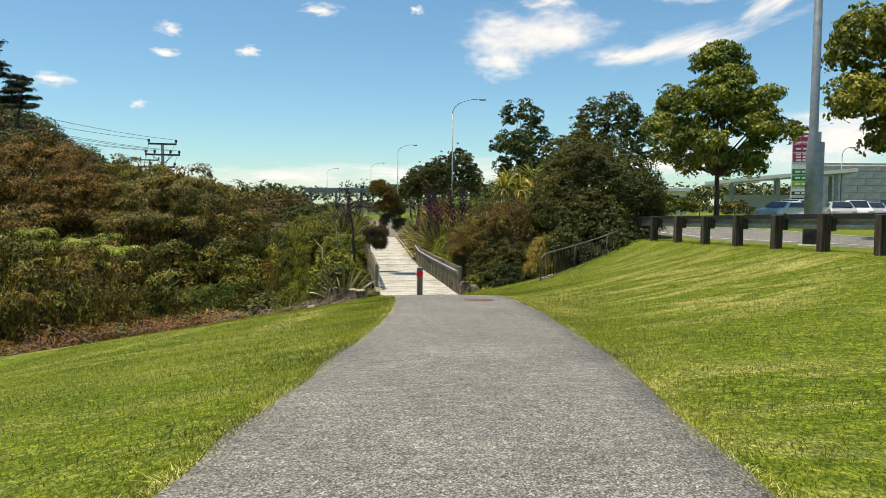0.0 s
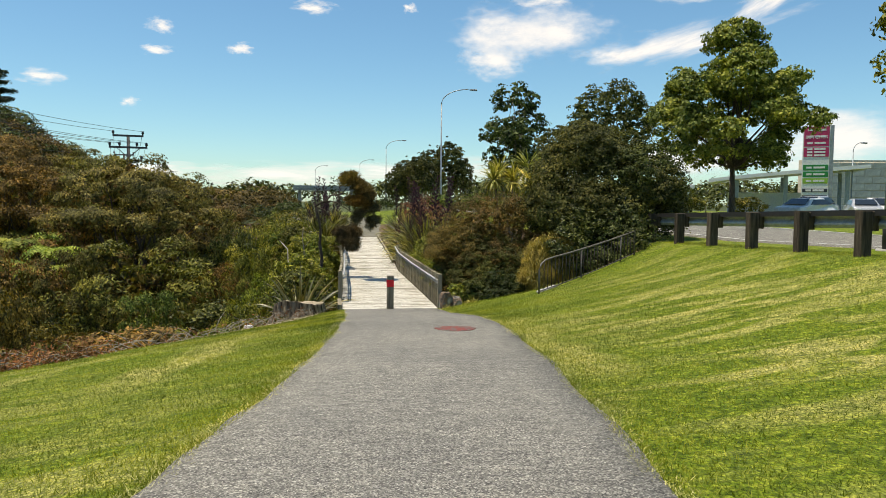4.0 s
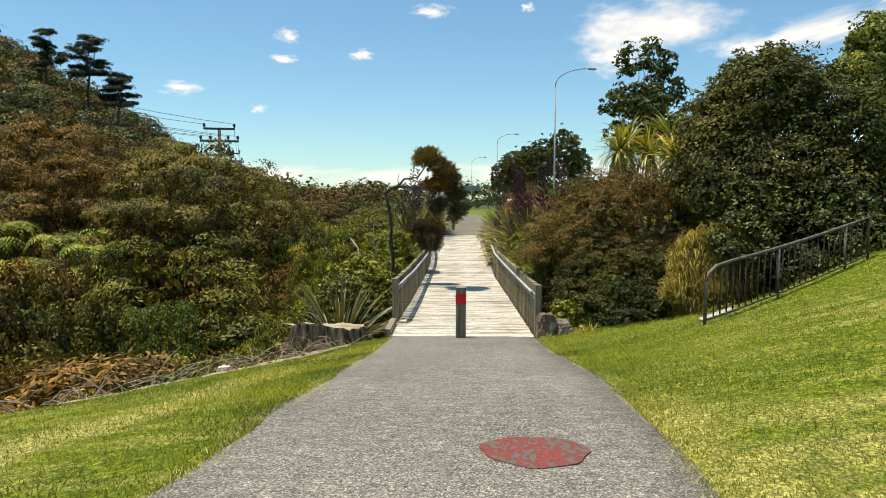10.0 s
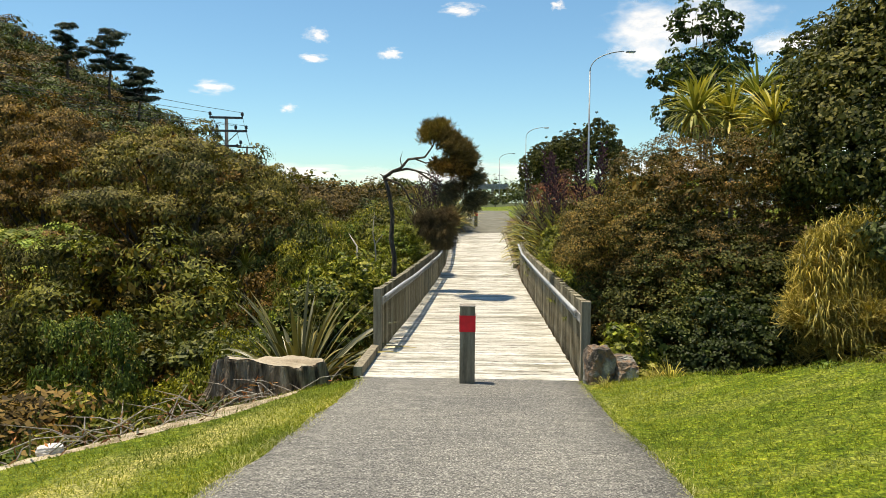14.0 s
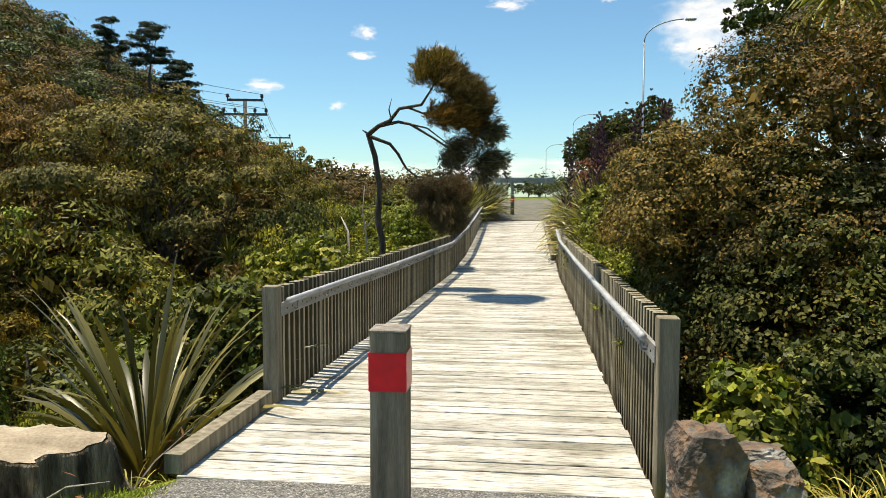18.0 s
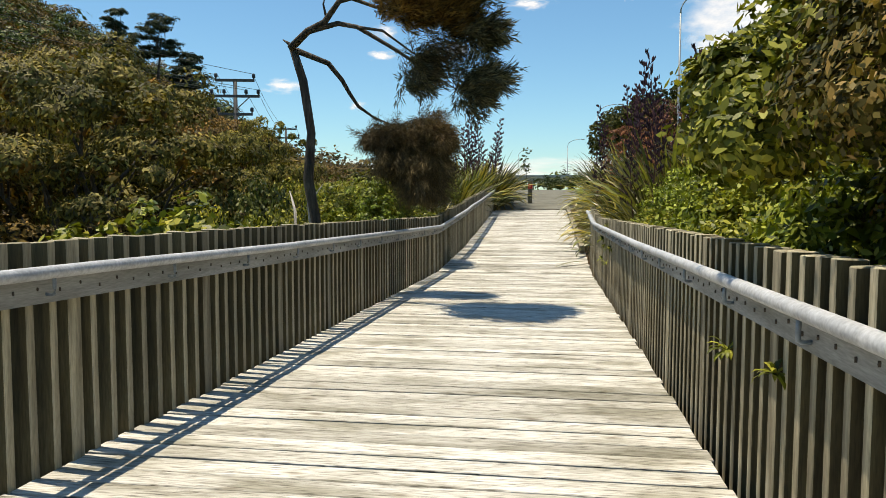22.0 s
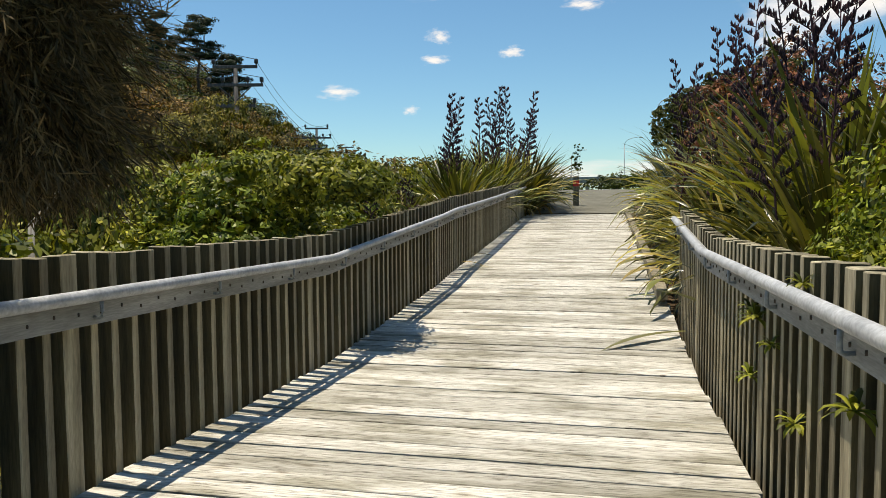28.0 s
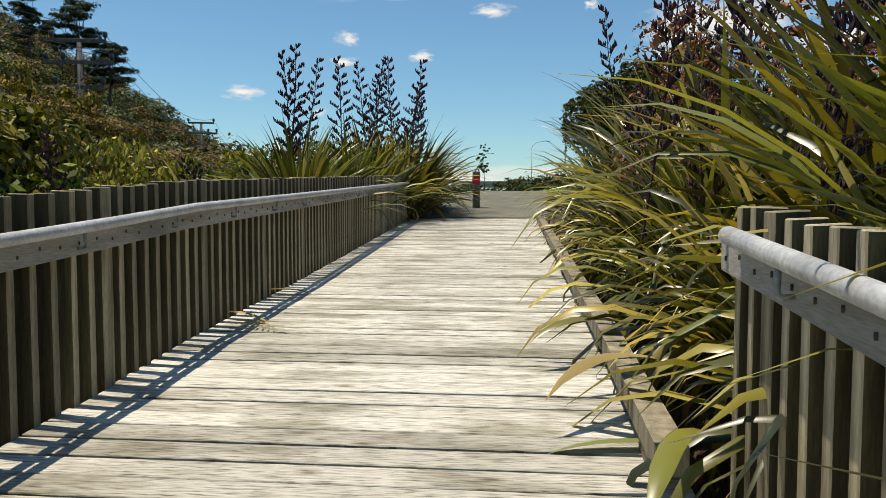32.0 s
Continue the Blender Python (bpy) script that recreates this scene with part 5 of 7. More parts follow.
rng = np.random.default_rng(77)
for kind, x, y, top, girth in SOLO:
    grow(kind, x, y, top, girth, rng.uniform(0, 360))
for gy0 in np.arange(20.5, 74, 3.9):
    for gx0 in np.arange(-24, 0.6, 4.0):
        x, y = gx0 + rng.uniform(-1.3, 1.3), gy0 + rng.uniform(-1.3, 1.3)
        d = y - float(np.interp(x, EDGE_X, EDGE_Y))
        u, v = rng.uniform(), rng.uniform(-1.3, 0.8)
        if d < 1.5 or x > -0.1 or (y < 33 and x > -0.9) or (y > 60 and x > -2.5) or (x > -1.6 and 34 < y < 42):
            continue
        if min(math.hypot(x - q[1], y - q[2]) - 1.2 * q[4] for q in SOLO) < 0.3:
            continue
        if x > -6 and y > 34:
            kind = broad[int(u * 2)] if u < 0.6 else (dark[0] if u < 0.75 else kanuka[0])
        elif y > 46:
            kind = manuka[int(u * 9) % 2] if u < 0.7 else kanuka[0]
        else:
            kind = kanuka[int(u * 9) % 2] if u < 0.45 else (manuka[int(u * 13) % 2] if u < 0.62 else (broad[1] if u < 0.85 else dark[0]))
        top = min(canopy(x, y) + v, gz(x, y) + 1.0 + 0.75 * d)
        h = top - gz(x, y)
        grow(kind, x, y, top, min(1.5, max(0.6, h / TOPS[kind.name.split(".")[0]] * 1.3)), rng.uniform(0, 360))

# ---- strap-leaved plants ----
def strap(rng, base, heading, rise, length, width, sag, twist=0.4, n=7):
    """The corners of one long folded leaf, as quads from base to tip."""
    p = np.array(base, float)
    quads, prev = [], None
    h = np.array([math.cos(heading), math.sin(heading), 0])
    side = np.array([-math.sin(heading), math.cos(heading), 0])
    ang = rise
    tw = rng.uniform(-twist, twist)
    for k in range(n + 1):
        u = k / n
        w = width * (0.55 + 1.2 * u * (1 - u) * 1.6) * (1 if u < 0.75 else max(0.04, (1 - u) / 0.25))
        d = h * math.cos(ang) + np.array([0, 0, math.sin(ang)])
        nrm = np.cross(d, side)
        s2 = side * math.cos(tw * u * 2) + nrm * math.sin(tw * u * 2)
        row = (p - s2 * w / 2, p + nrm * 0.12 * w, p + s2 * w / 2)
        if prev is not None:
            quads += [prev[0], prev[1], row[1], row[0], prev[1], prev[2], row[2], row[1]]
        prev = row
        p = p + d * length / n
        ang -= sag * (0.4 + 1.6 * u) / n * 1.6
    return quads


def link_straps(name, blades, mat, parent, label=""):
    """Leaves as one mesh in which every blade stays one connected piece."""
    vs, fs = [], []
    for q in blades:
        seen = {}
        idx = []
        for c in q:
            key = (round(float(c[0]), 5), round(float(c[1]), 5), round(float(c[2]), 5))
            if key not in seen:
                seen[key] = len(vs)
                vs.append(key)
            idx.append(seen[key])
        fs += [tuple(idx[i:i + 4]) for i in range(0, len(idx), 4) if len(set(idx[i:i + 4])) == 4]
    return link(name, vs, fs, mat, parent, label, True)


def stalk_mesh(rng, h, lean, pods):
    """A tall flower stalk with alternate side branches of upright pods."""
    a = rng.uniform(0, 6.28)
    top = Vector((lean * math.cos(a), lean * math.sin(a), h))
    pts = [Vector((0, 0, 0)).lerp(top, u) + Vector((0.05 * math.sin(u * 5 + a), 0.05 * math.cos(u * 4), 0)) for u in np.linspace(0, 1, 6)]
    pieces = [tube(pts, [0.018, 0.016, 0.014, 0.011, 0.008, 0.004], 5)]
    for k in range(pods):
        u = 0.42 + 0.58 * k / pods
        p = pts[0].lerp(top, u) + Vector((0.05 * math.sin(u * 5 + a), 0.05 * math.cos(u * 4), 0))
        hd = a + 2.4 * k + rng.uniform(-0.5, 0.5)
        ln = 0.26 * (1.1 - u) / 0.6 + 0.05
        q = p + Vector((math.cos(hd) * ln, math.sin(hd) * ln, ln * 0.55))
        pieces.append(tube([p, q], [0.007, 0.005], 3, False))
        n = int(4 + ln * 22)
        for j in range(n):
            b = p.lerp(q, 0.3 + 0.7 * j / n)
            w = Vector((rng.uniform(-0.03, 0.03), rng.uniform(-0.03, 0.03), rng.uniform(0.05, 0.09)))
            pieces.append(tube([b, b + w * 0.5, b + w], [0.005, 0.015, 0.004], 4, False))
    return join(pieces)


STALKS = []
for k in range(5):
    me_ob = link("flower_stalk", *stalk_mesh(np.random.default_rng(300 + k), 2.1 + 0.25 * k, 0.25 + 0.06 * k, 20 + 2 * k), STALK)
    STALKS.append(me_ob.data)
    bpy.data.objects.remove(me_ob)


def make_flax(seed, label, blades, length, width, mat, dead=6, sag=1.3, group="flax clumps"):
    rng = np.random.default_rng(seed)
    ob = thing("flax_clump", (0, 0, 0), label, "flax", group)
    bl = []
    for k in range(blades):
        hd = rng.uniform(0, 6.28)
        q = rng.uniform(0, 1) ** 0.7
        r = 0.22 * q
        bl.append(strap(rng, (r * math.cos(hd), r * math.sin(hd), -0.05), hd + rng.uniform(-0.3, 0.3), 1.45 - 0.75 * q + rng.uniform(-0.1, 0.1), length * rng.uniform(0.6, 1.15), width * rng.uniform(0.7, 1.2), sag * (0.35 + 1.0 * q) * rng.uniform(0.6, 1.4)))
    link_straps("leaves", bl, mat, ob)
    if dead:
        bl = [strap(rng, (0.1 * math.cos(k), 0.1 * math.sin(k), 0.0), k * 1.3 + rng.uniform(0, 1), 0.6, length * 0.8, width * 0.7, 2.2) for k in range(dead)]
        link_straps("dry_leaves", bl, DEADLEAF, ob, "dry straw-coloured hanging leaves")
    return ob


def add_stalks(ob, n, seed, spread=0.3, s=1.0):
    r = np.random.default_rng(seed)
    for k in range(n):
        st = new("flower_stalk", STALKS[int(r.integers(0, 5))])
        st.parent = ob
        sc = s * r.uniform(0.8, 1.15)
        st.matrix_basis = pose(r.uniform(-spread, spread), r.uniform(-spread, spread), 0.1, r.uniform(-7, 7), r.uniform(-7, 7), r.uniform(0, 360)) @ Matrix.Diagonal((sc, sc, sc, 1))
    return ob


flaxes = [make_flax(401 + k, "large green flax clump with arching sword leaves", 190, 1.6, 0.062, (FLAX, FLAXDARK, FLAX)[k], 14, 1.35) for k in range(3)]
broadflax = make_flax(404, "upright broad-leaved blue-green flax clump", 70, 1.75, 0.1, FLAXDARK, 4, 0.55)
tallflax = make_flax(405, "tall dense upright green flax clump", 170, 1.85, 0.055, FLAX, 14, 0.75)
fl = make_flax(410, "upright green flax beside the bridge end post", 90, 1.75, 0.07, FLAXDARK, 8, 0.45)
plant(fl, 0.05, 28.95, 1.0, 1.1, 0, z=-2.75)

# flax beyond the end of the fence, overhanging the deck
rng = np.random.default_rng(88)
for k, (x, y, s, st) in enumerate([(4.95, 43.7, 0.95, 1), (5.8, 44.2, 1.1, 1), (4.9, 45.1, 0.95, 1), (6.6, 43.4, 1.1, 1), (5.9, 45.9, 1.1, 2), (4.85, 46.8, 0.9, 1), (6.9, 45.2, 1.2, 2), (5.4, 48.0, 1.05, 2), (4.9, 49.2, 0.9, 1), (6.6, 47.6, 1.2, 2), (5.6, 50.4, 1.1, 2), (4.95, 51.8, 0.9, 1), (5.3, 53.5, 1.0, 2), (4.9, 55.5, 0.85, 1), (6.3, 52.6, 1.1, 2), (5.2, 57.5, 0.8, 0), (5.4, 42.9, 0.8, 1), (7.4, 44.0, 1.2, 2)]):
    add_stalks(plant(flaxes[k % 3] if x < 5.3 else tallflax, x + (0.28 if x < 5.3 else 0.25), y, s * (0.92 if x < 5.3 else 1.12), 1.2, rng.uniform(0, 360), 0.0, deck_z(y) - (0.15 if x < 5.2 else 0.0)), (1 if st and k % 3 else 0), 500 + k, 0.4, 0.86)
for k, (x, y, s, st) in enumerate([(0.35, 46.4, 0.6, 1), (0.5, 48.6, 0.7, 1), (-0.3, 50.2, 0.8, 1), (0.55, 51.8, 0.75, 1), (0.0, 53.4, 0.85, 2), (0.6, 54.8, 0.85, 2), (-0.6, 55.6, 0.9, 2), (0.75, 56.6, 0.9, 2), (1.2, 57.9, 0.85, 1), (0.3, 58.2, 0.9, 2), (0.9, 59.3, 0.8, 0), (1.15, 58.5, 1.0, 0), (0.5, 60.0, 1.15, 1), (1.2, 60.4, 0.9, 0), (-0.4, 61.4, 1.2, 1)]):
    add_stalks(plant(flaxes[(k + 1) % 3] if y < 51 else tallflax, x, y, s * (1.1 if y < 51 else 1.3), 1.0, rng.uniform(0, 360), 0.0, deck_z(y) + (0.0 if y > 50 else -0.3)), (st + 1) // 2, 600 + k, 0.3, 0.52)

# rough grass round the bridge end
tuft = make_flax(420, "small tuft of rough yellow-green grass", 70, 0.42, 0.011, GOLD, 0, 1.5, "rough grass tufts")
tuft.name = "grass_tuft"
tagged(tuft, category="grass")
for k, (x, y, sc) in enumerate(((0.85, 27.3, 1.0), (1.05, 27.7, 1.1), (0.75, 27.9, 1.2), (1.1, 28.2, 1.0), (0.55, 27.6, 0.9), (0.35, 28.1, 1.1), (1.0, 28.6, 1.1), (-0.3, 27.7, 1.0), (-0.8, 27.3, 1.0), (5.2, 26.5, 0.8), (5.35, 26.35, 0.9), (5.5, 26.45, 0.7), (5.75, 26.2, 0.7), (6.1, 25.6, 0.6), (4.55, 26.25, 0.5))):
    plant(tuft, x, y, sc, 1.0, 50 * k, 0.0)

for k, (x, y, sc) in enumerate(((5.5, 42.2, 0.9), (5.9, 42.9, 1.05), (6.3, 44.3, 1.1), (6.5, 43.2, 1.1))):
    plant(broadflax, x, y, sc, 1.1, 77 * k, 0.0, deck_z(y) - 0.25)

# fallen flax leaves on the deck
def lying_leaf(x, y, heading, length, mat, rise, up):
    r = np.random.default_rng(int(y * 100))
    vs = strap(r, (x, y, deck_z(y) + 0.03 + up * 0.4), heading, rise, length, 0.07, 0.25 + up, 0.25)
    ob = link_straps("fallen_leaf", [vs], mat, None, "long dull flax leaf drooping across the deck")
    tagged(ob, category="leaf", group="leaves over the deck")


lying_leaf(4.36, 42.45, 3.85, 0.95, FLAXDARK, 0.05, 0.02)
lying_leaf(4.34, 43.6, 4.3, 0.8, FLAX, 0.3, 0.5)
lying_leaf(4.4, 44.6, 3.9, 0.8, DEADLEAF, 0.25, 0.4)
lying_leaf(4.4, 45.3, 3.6, 0.7, FLAX, 0.25, 0.4)
lying_leaf(4.32, 44.0, 3.3, 0.5, FLAXDARK, 0.04, 0.02)
lying_leaf(1.62, 47.2, 0.1, 0.4, FLAXDARK, 0.04, 0.05)
lying_leaf(1.66, 46.2, -0.5, 0.45, DEADLEAF, 0.04, 0.05)

def fallen_frond(x, y, heading, length, mat, label):
    r = np.random.default_rng(int(x * 100))
    bl = []
    for k in range(9):
        u = k / 9
        p = (x + math.cos(heading) * length * u, y + math.sin(heading) * length * u, deck_z(y) + 0.012)
        for q in (-1, 1):
            bl.append(strap(r, p, heading + q * (1.0 - 0.5 * u), 0.15, length * 0.3 * (1.1 - u), 0.014, 0.25, 0.2, 3))
    ob = link_straps("fallen_frond", bl, mat, None, label)
    tagged(ob, category="leaf", group="leaves over the deck")


fallen_frond(3.86, 37.05, -0.7, 0.36, FERN, "small yellow-green fern frond lying on the deck")
fallen_frond(1.85, 46.0, -0.6, 0.5, DEADLEAF, "dry brown leafy twig lying at the deck edge")

# cabbage trees
def make_cabbage(seed, heads, trunk_r, label):
    rng = np.random.default_rng(seed)
    ob = thing("cabbage_tree", (0, 0, 0), label, "tree", "cabbage trees")
    top = min(h[2] for h in heads)
    link("trunk", *tube([(0, 0, -0.5), (0.05, 0, top * 0.35), (0, 0.05, top * 0.6)], [trunk_r, trunk_r * 0.85, trunk_r * 0.8], 9), PALEBARK, ob, "", True)
    for tip in heads:
        link("limb", *branch_set(rng, (0, 0.05, top * 0.6), [tip], trunk_r * 0.75, 0.05), PALEBARK, ob, "", True)
    for hx, hy, hz, s in [(*h[:3], h[3]) for h in heads]:
        bl = []
        for k in range(115):
            hd, el = rng.uniform(0, 6.28), math.asin(rng.uniform(-0.75, 1))
            bl.append(strap(rng, (hx, hy, hz), hd, el, s * rng.uniform(0.75, 1.1), 0.055, 0.5 if el > 0 else 0.9, 0.2, 4))
        link_straps("leaf_head", bl, CABBAGE, ob, "spiky rosette of yellow-green leaves")
    return ob


def shifted(h, x, y, z):
    return [(a - x, b - y, c - z, s) for a, b, c, s in h]


cz = gz(8.0, 32.2)
make_cabbage(71, shifted([(8.0, 32.4, 1.95, 0.95), (8.75, 33.0, 2.5, 1.0), (7.55, 32.8, 2.35, 0.9), (8.4, 31.2, 1.75, 0.95), (7.0, 31.4, 1.95, 0.8), (8.75, 30.6, 0.35, 0.9), (9.3, 32.2, 2.1, 0.9)], 8.0, 32.2, cz), 0.12, "many-headed cabbage tree with spiky yellow-green leaves").matrix_basis = pose(8.0, 32.2, cz)
cz = gz(-6.6, 46.5)
make_cabbage(72, shifted([(-6.6, 46.5, -2.4, 1.0)], -6.6, 46.5, cz), 0.1, "single-headed young cabbage tree among dark scrub").matrix_basis = pose(-6.6, 46.5, cz)

# ---- right-hand bushes along the bridge ----
def hedge_bush(name, seed, label, leaf, box_, clumps, per, spread, length, width, n=9, z0=None, group="bushes beside the bridge", wild=0.32, droop=0.25, stems=False, bump_size=0.32, feather=0.0, core=1800):
    x0, x1, y0, y1, top = box_
    r = np.random.default_rng(seed)
    cx_, cy_ = (x0 + x1) / 2, (y0 + y1) / 2
    g = gz(cx_, cy_) if z0 is None else z0
    h = top - g
    lb = bumpy(r, (x1 - x0) / 2, (y1 - y0) / 2, h, n, bump_size)
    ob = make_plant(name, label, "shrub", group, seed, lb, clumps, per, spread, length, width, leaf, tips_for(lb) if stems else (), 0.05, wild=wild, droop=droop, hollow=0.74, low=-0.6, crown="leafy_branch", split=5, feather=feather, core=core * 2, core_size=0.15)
    ob.matrix_basis = pose(cx_, cy_, g)
    return ob


hedge_bush("coprosma_bush", 81, "dense dark green and bronze bush beside the footbridge", GLOSSY, (4.75, 8.7, 27.6, 31.6, 0.2), 1500, 50, 0.16, 0.046, 0.028, 34, -3.9, core=1800, bump_size=0.28)
bronze_bush = hedge_bush("coprosma_bush", 82, "tall dense bronze-green bush beside the footbridge", BRONZE, (4.6, 9.0, 28.2, 31.8, 1.75), 2300, 66, 0.15, 0.036, 0.022, 44, -4.2, core=2600, bump_size=0.28)
rg = np.random.default_rng(182)
at, out = crown_points(rg, [(-2.15, -0.4, 3.55, 0.28, 0.5, 0.3), (-2.15, 0.5, 3.5, 0.26, 0.45, 0.28), (-1.95, 0.1, 4.0, 0.4, 0.8, 0.5)], 260, 60, 0.13)
tagged(link_np("leafy_branch", leaf_quads(rg, at, out, 0.036, 0.022, 0.32, 0.25), 4, BRONZE, bronze_bush, "bronze leafy branches leaning over the fence top"), kind="stuff")
hedge_bush("dark_bush", 83, "shaded dark green bush above the gully", DARKLEAF, (6.8, 9.8, 27.2, 30.4, 0.1), 900, 20, 0.12, 0.07, 0.04, 16, -3.8)
hedge_bush("broadleaf_bush", 84, "bright glossy green bush behind the paling fence", GREEN, (5.0, 7.9, 35.0, 38.2, 0.35), 1200, 24, 0.17, 0.07, 0.036, 18, -3.6)
leaning_bush = hedge_bush("broadleaf_bush", 120, "bright large-leaved green bush leaning over the fence", GREEN, (4.66, 6.6, 31.3, 33.2, -0.05), 900, 34, 0.13, 0.06, 0.028, 18, -3.8)
rg = np.random.default_rng(121)
at, out = crown_points(rg, [(-1.22, -0.75, 3.0, 0.18, 0.3, 0.22), (-1.14, -0.4, 3.25, 0.24, 0.4, 0.28), (-0.8, -0.4, 3.5, 0.34, 0.45, 0.3), (-0.9, -0.7, 3.15, 0.3, 0.35, 0.36)], 240, 40, 0.1)
tagged(link_np("leafy_branch", oval_leaves(rg, at, out, 0.058, 0.027, 0.32, 0.25), 6, GREEN, leaning_bush, "leafy branches hanging over the handrail"), kind="stuff")
hedge_bush("broadleaf_bush", 122, "low green bush below the fence top", GREEN, (4.72, 7.4, 32.8, 37.2, -0.75), 900, 26, 0.12, 0.065, 0.03, 20, -3.7)
hedge_bush("broadleaf_bush", 85, "fresh green bush behind the paling fence", GREEN, (4.72, 7.2, 37.6, 42.6, -0.5), 1500, 30, 0.12, 0.055, 0.022, 26, -3.6)
hedge_bush("olive_bush", 86, "olive green bush behind the fence", OLIVE, (6.4, 9.6, 35, 41, 0.3), 800, 18, 0.14, 0.09, 0.045, 16, -3.6)
hedge_bush("red_leaved_bush", 87, "red-brown twiggy bush behind the flax", REDLEAF, (4.9, 8.4, 46.5, 53.0, 1.6), 900, 18, 0.14, 0.07, 0.034, 20, -2.2, core=300)
hedge_bush("large_bush", 88, "large rounded dark green bush by the guard rail", GLOSSY, (7.7, 12.7, 25.9, 31.0, 3.9), 2500, 46, 0.24, 0.085, 0.046, 34, -1.4, "bushes by the guard rail", core=4200)
hedge_bush("dark_bush", 94, "shaded dark green bush behind the steel barrier", DARKLEAF, (7.6, 11.4, 24.8, 28.6, 1.2), 1200, 26, 0.18, 0.085, 0.045, 14, -2.4, "bushes by the guard rail", core=900)
near_bush = hedge_bush("broadleaf_bush", 90, "bright green glossy bush behind the paling fence", GREEN, (-1.5, 1.4, 41.3, 45.2, -0.4), 1300, 28, 0.11, 0.075, 0.027, 20, -3.8)
rg = np.random.default_rng(190)
at, out = crown_points(rg, [(1.62, -1.35, 2.86, 0.24, 0.3, 0.17), (1.5, -0.95, 2.92, 0.26, 0.34, 0.2), (1.15, -1.1, 2.9, 0.36, 0.5, 0.24)], 190, 26, 0.1)
tagged(link_np("leafy_branch", oval_leaves(rg, at, out, 0.07, 0.026, 0.32, 0.25), 6, GREEN, near_bush, "leafy branch leaning over the fence top"), kind="stuff")
hedge_bush("broadleaf_bush", 91, "low green bush below the fence top", GREEN, (-1.6, 1.22, 33.2, 36.6, -1.0), 480, 18, 0.13, 0.11, 0.06, 14, -4.4)
hedge_bush("broadleaf_bush", 92, "low olive bush below the fence top", OLIVE, (-1.4, 1.2, 29.9, 33.4, -1.35), 480, 18, 0.13, 0.1, 0.055, 14, -4.2)
hedge_bush("olive_bush", 93, "olive bush behind the flax beside the bridge", OLIVE, (-2.6, 0.2, 44.8, 49.5, 0.05), 520, 18, 0.14, 0.11, 0.05, 14, -4.4)


hedge_bush("broadleaf_bush", 95, "low green bush pressed against the back of the fence", GREEN, (-1.2, 1.22, 36.4, 41.6, -1.1), 620, 18, 0.12, 0.1, 0.055, 16, -4.4)
hedge_bush("olive_bush", 96, "low olive scrub pressed against the back of the fence", OLIVE, (-1.2, 1.2, 45.0, 51.0, -1.0), 620, 18, 0.12, 0.1, 0.05, 16, -4.2)
hedge_bush("olive_bush", 97, "low olive scrub near the end of the footbridge", OLIVE, (-1.6, 1.2, 50.6, 57.2, -0.7), 620, 18, 0.12, 0.1, 0.05, 16, -3.6)


hedge_bush("dark_bush", 101, "dark olive bush beside the landing", OLIVE, (-4.6, 0.5, 57.5, 63.5, 0.5), 420, 24, 0.22, 0.12, 0.06, 16, -2.4, core=400)
hedge_bush("broadleaf_bush", 99, "small bright green weedy shrub beside the end post", GREEN, (4.62, 5.45, 27.0, 28.0, -1.35), 160, 18, 0.07, 0.075, 0.04, 8, -2.9, core=100)
hedge_bush("coprosma_bush", 100, "low dark growth at the foot of the big bush", DARKLEAF, (5.1, 8.0, 26.7, 28.9, -0.85), 900, 22, 0.1, 0.05, 0.03, 18, -3.3, core=900)


def hanging_grass(seed, x0, x1, y0, y1, z0, z1, n):
    """A curtain of fine dry grass that bends out from the top of the bank and hangs down."""
    r = np.random.default_rng(seed)
    ob = thing("dry_grass_clump", ((x0 + x1) / 2, y1, z0 - 1.4), "tall drooping clump of dry golden grass on the gully wall", "grass", "bushes by the guard rail")
    for k in range(4):
        bl = []
        for j in range(n // 4):
            u, v = r.uniform(-1, 1), r.uniform() ** 0.8
            p = (u * (x1 - x0) / 2, -(y1 - y0) * (1 - v) * 0.7, 1.4 + (z1 - z0) * v * (1 - 0.3 * u * u))
            bl.append(strap(r, p, -1.57 + r.normal() * 0.8, r.uniform(0.5, 1.3), r.uniform(0.35, 0.7), 0.01, r.uniform(2.4, 3.8), 0.3, 5))
        link_straps("grass_tuft", bl, (GOLD, GOLD, GOLD, FLAX)[k], ob)
    return ob


hanging_grass(89, 7.0, 8.5, 25.6, 26.7, -1.6, 0.05, 1400)
hedge_bush("dry_grass_clump", 98, "rounded mass of fine golden grass on the gully wall", GOLD, (6.95, 8.7, 25.9, 27.5, 0.15), 700, 40, 0.1, 0.2, 0.013, 12, -2.3, "bushes by the guard rail", feather=0.8, core=500)

# ---- the bent tree by the bridge ----
bent = thing("bent_manuka_tree", (0.55, 37.2, gz(0.55, 37.2)), "wind-bent manuka tree leaning over the footbridge", "tree")
oz = gz(0.55, 37.2)


def rel(pts):
    return [(x - 0.55, y - 37.2, z - oz) for x, y, z in pts]


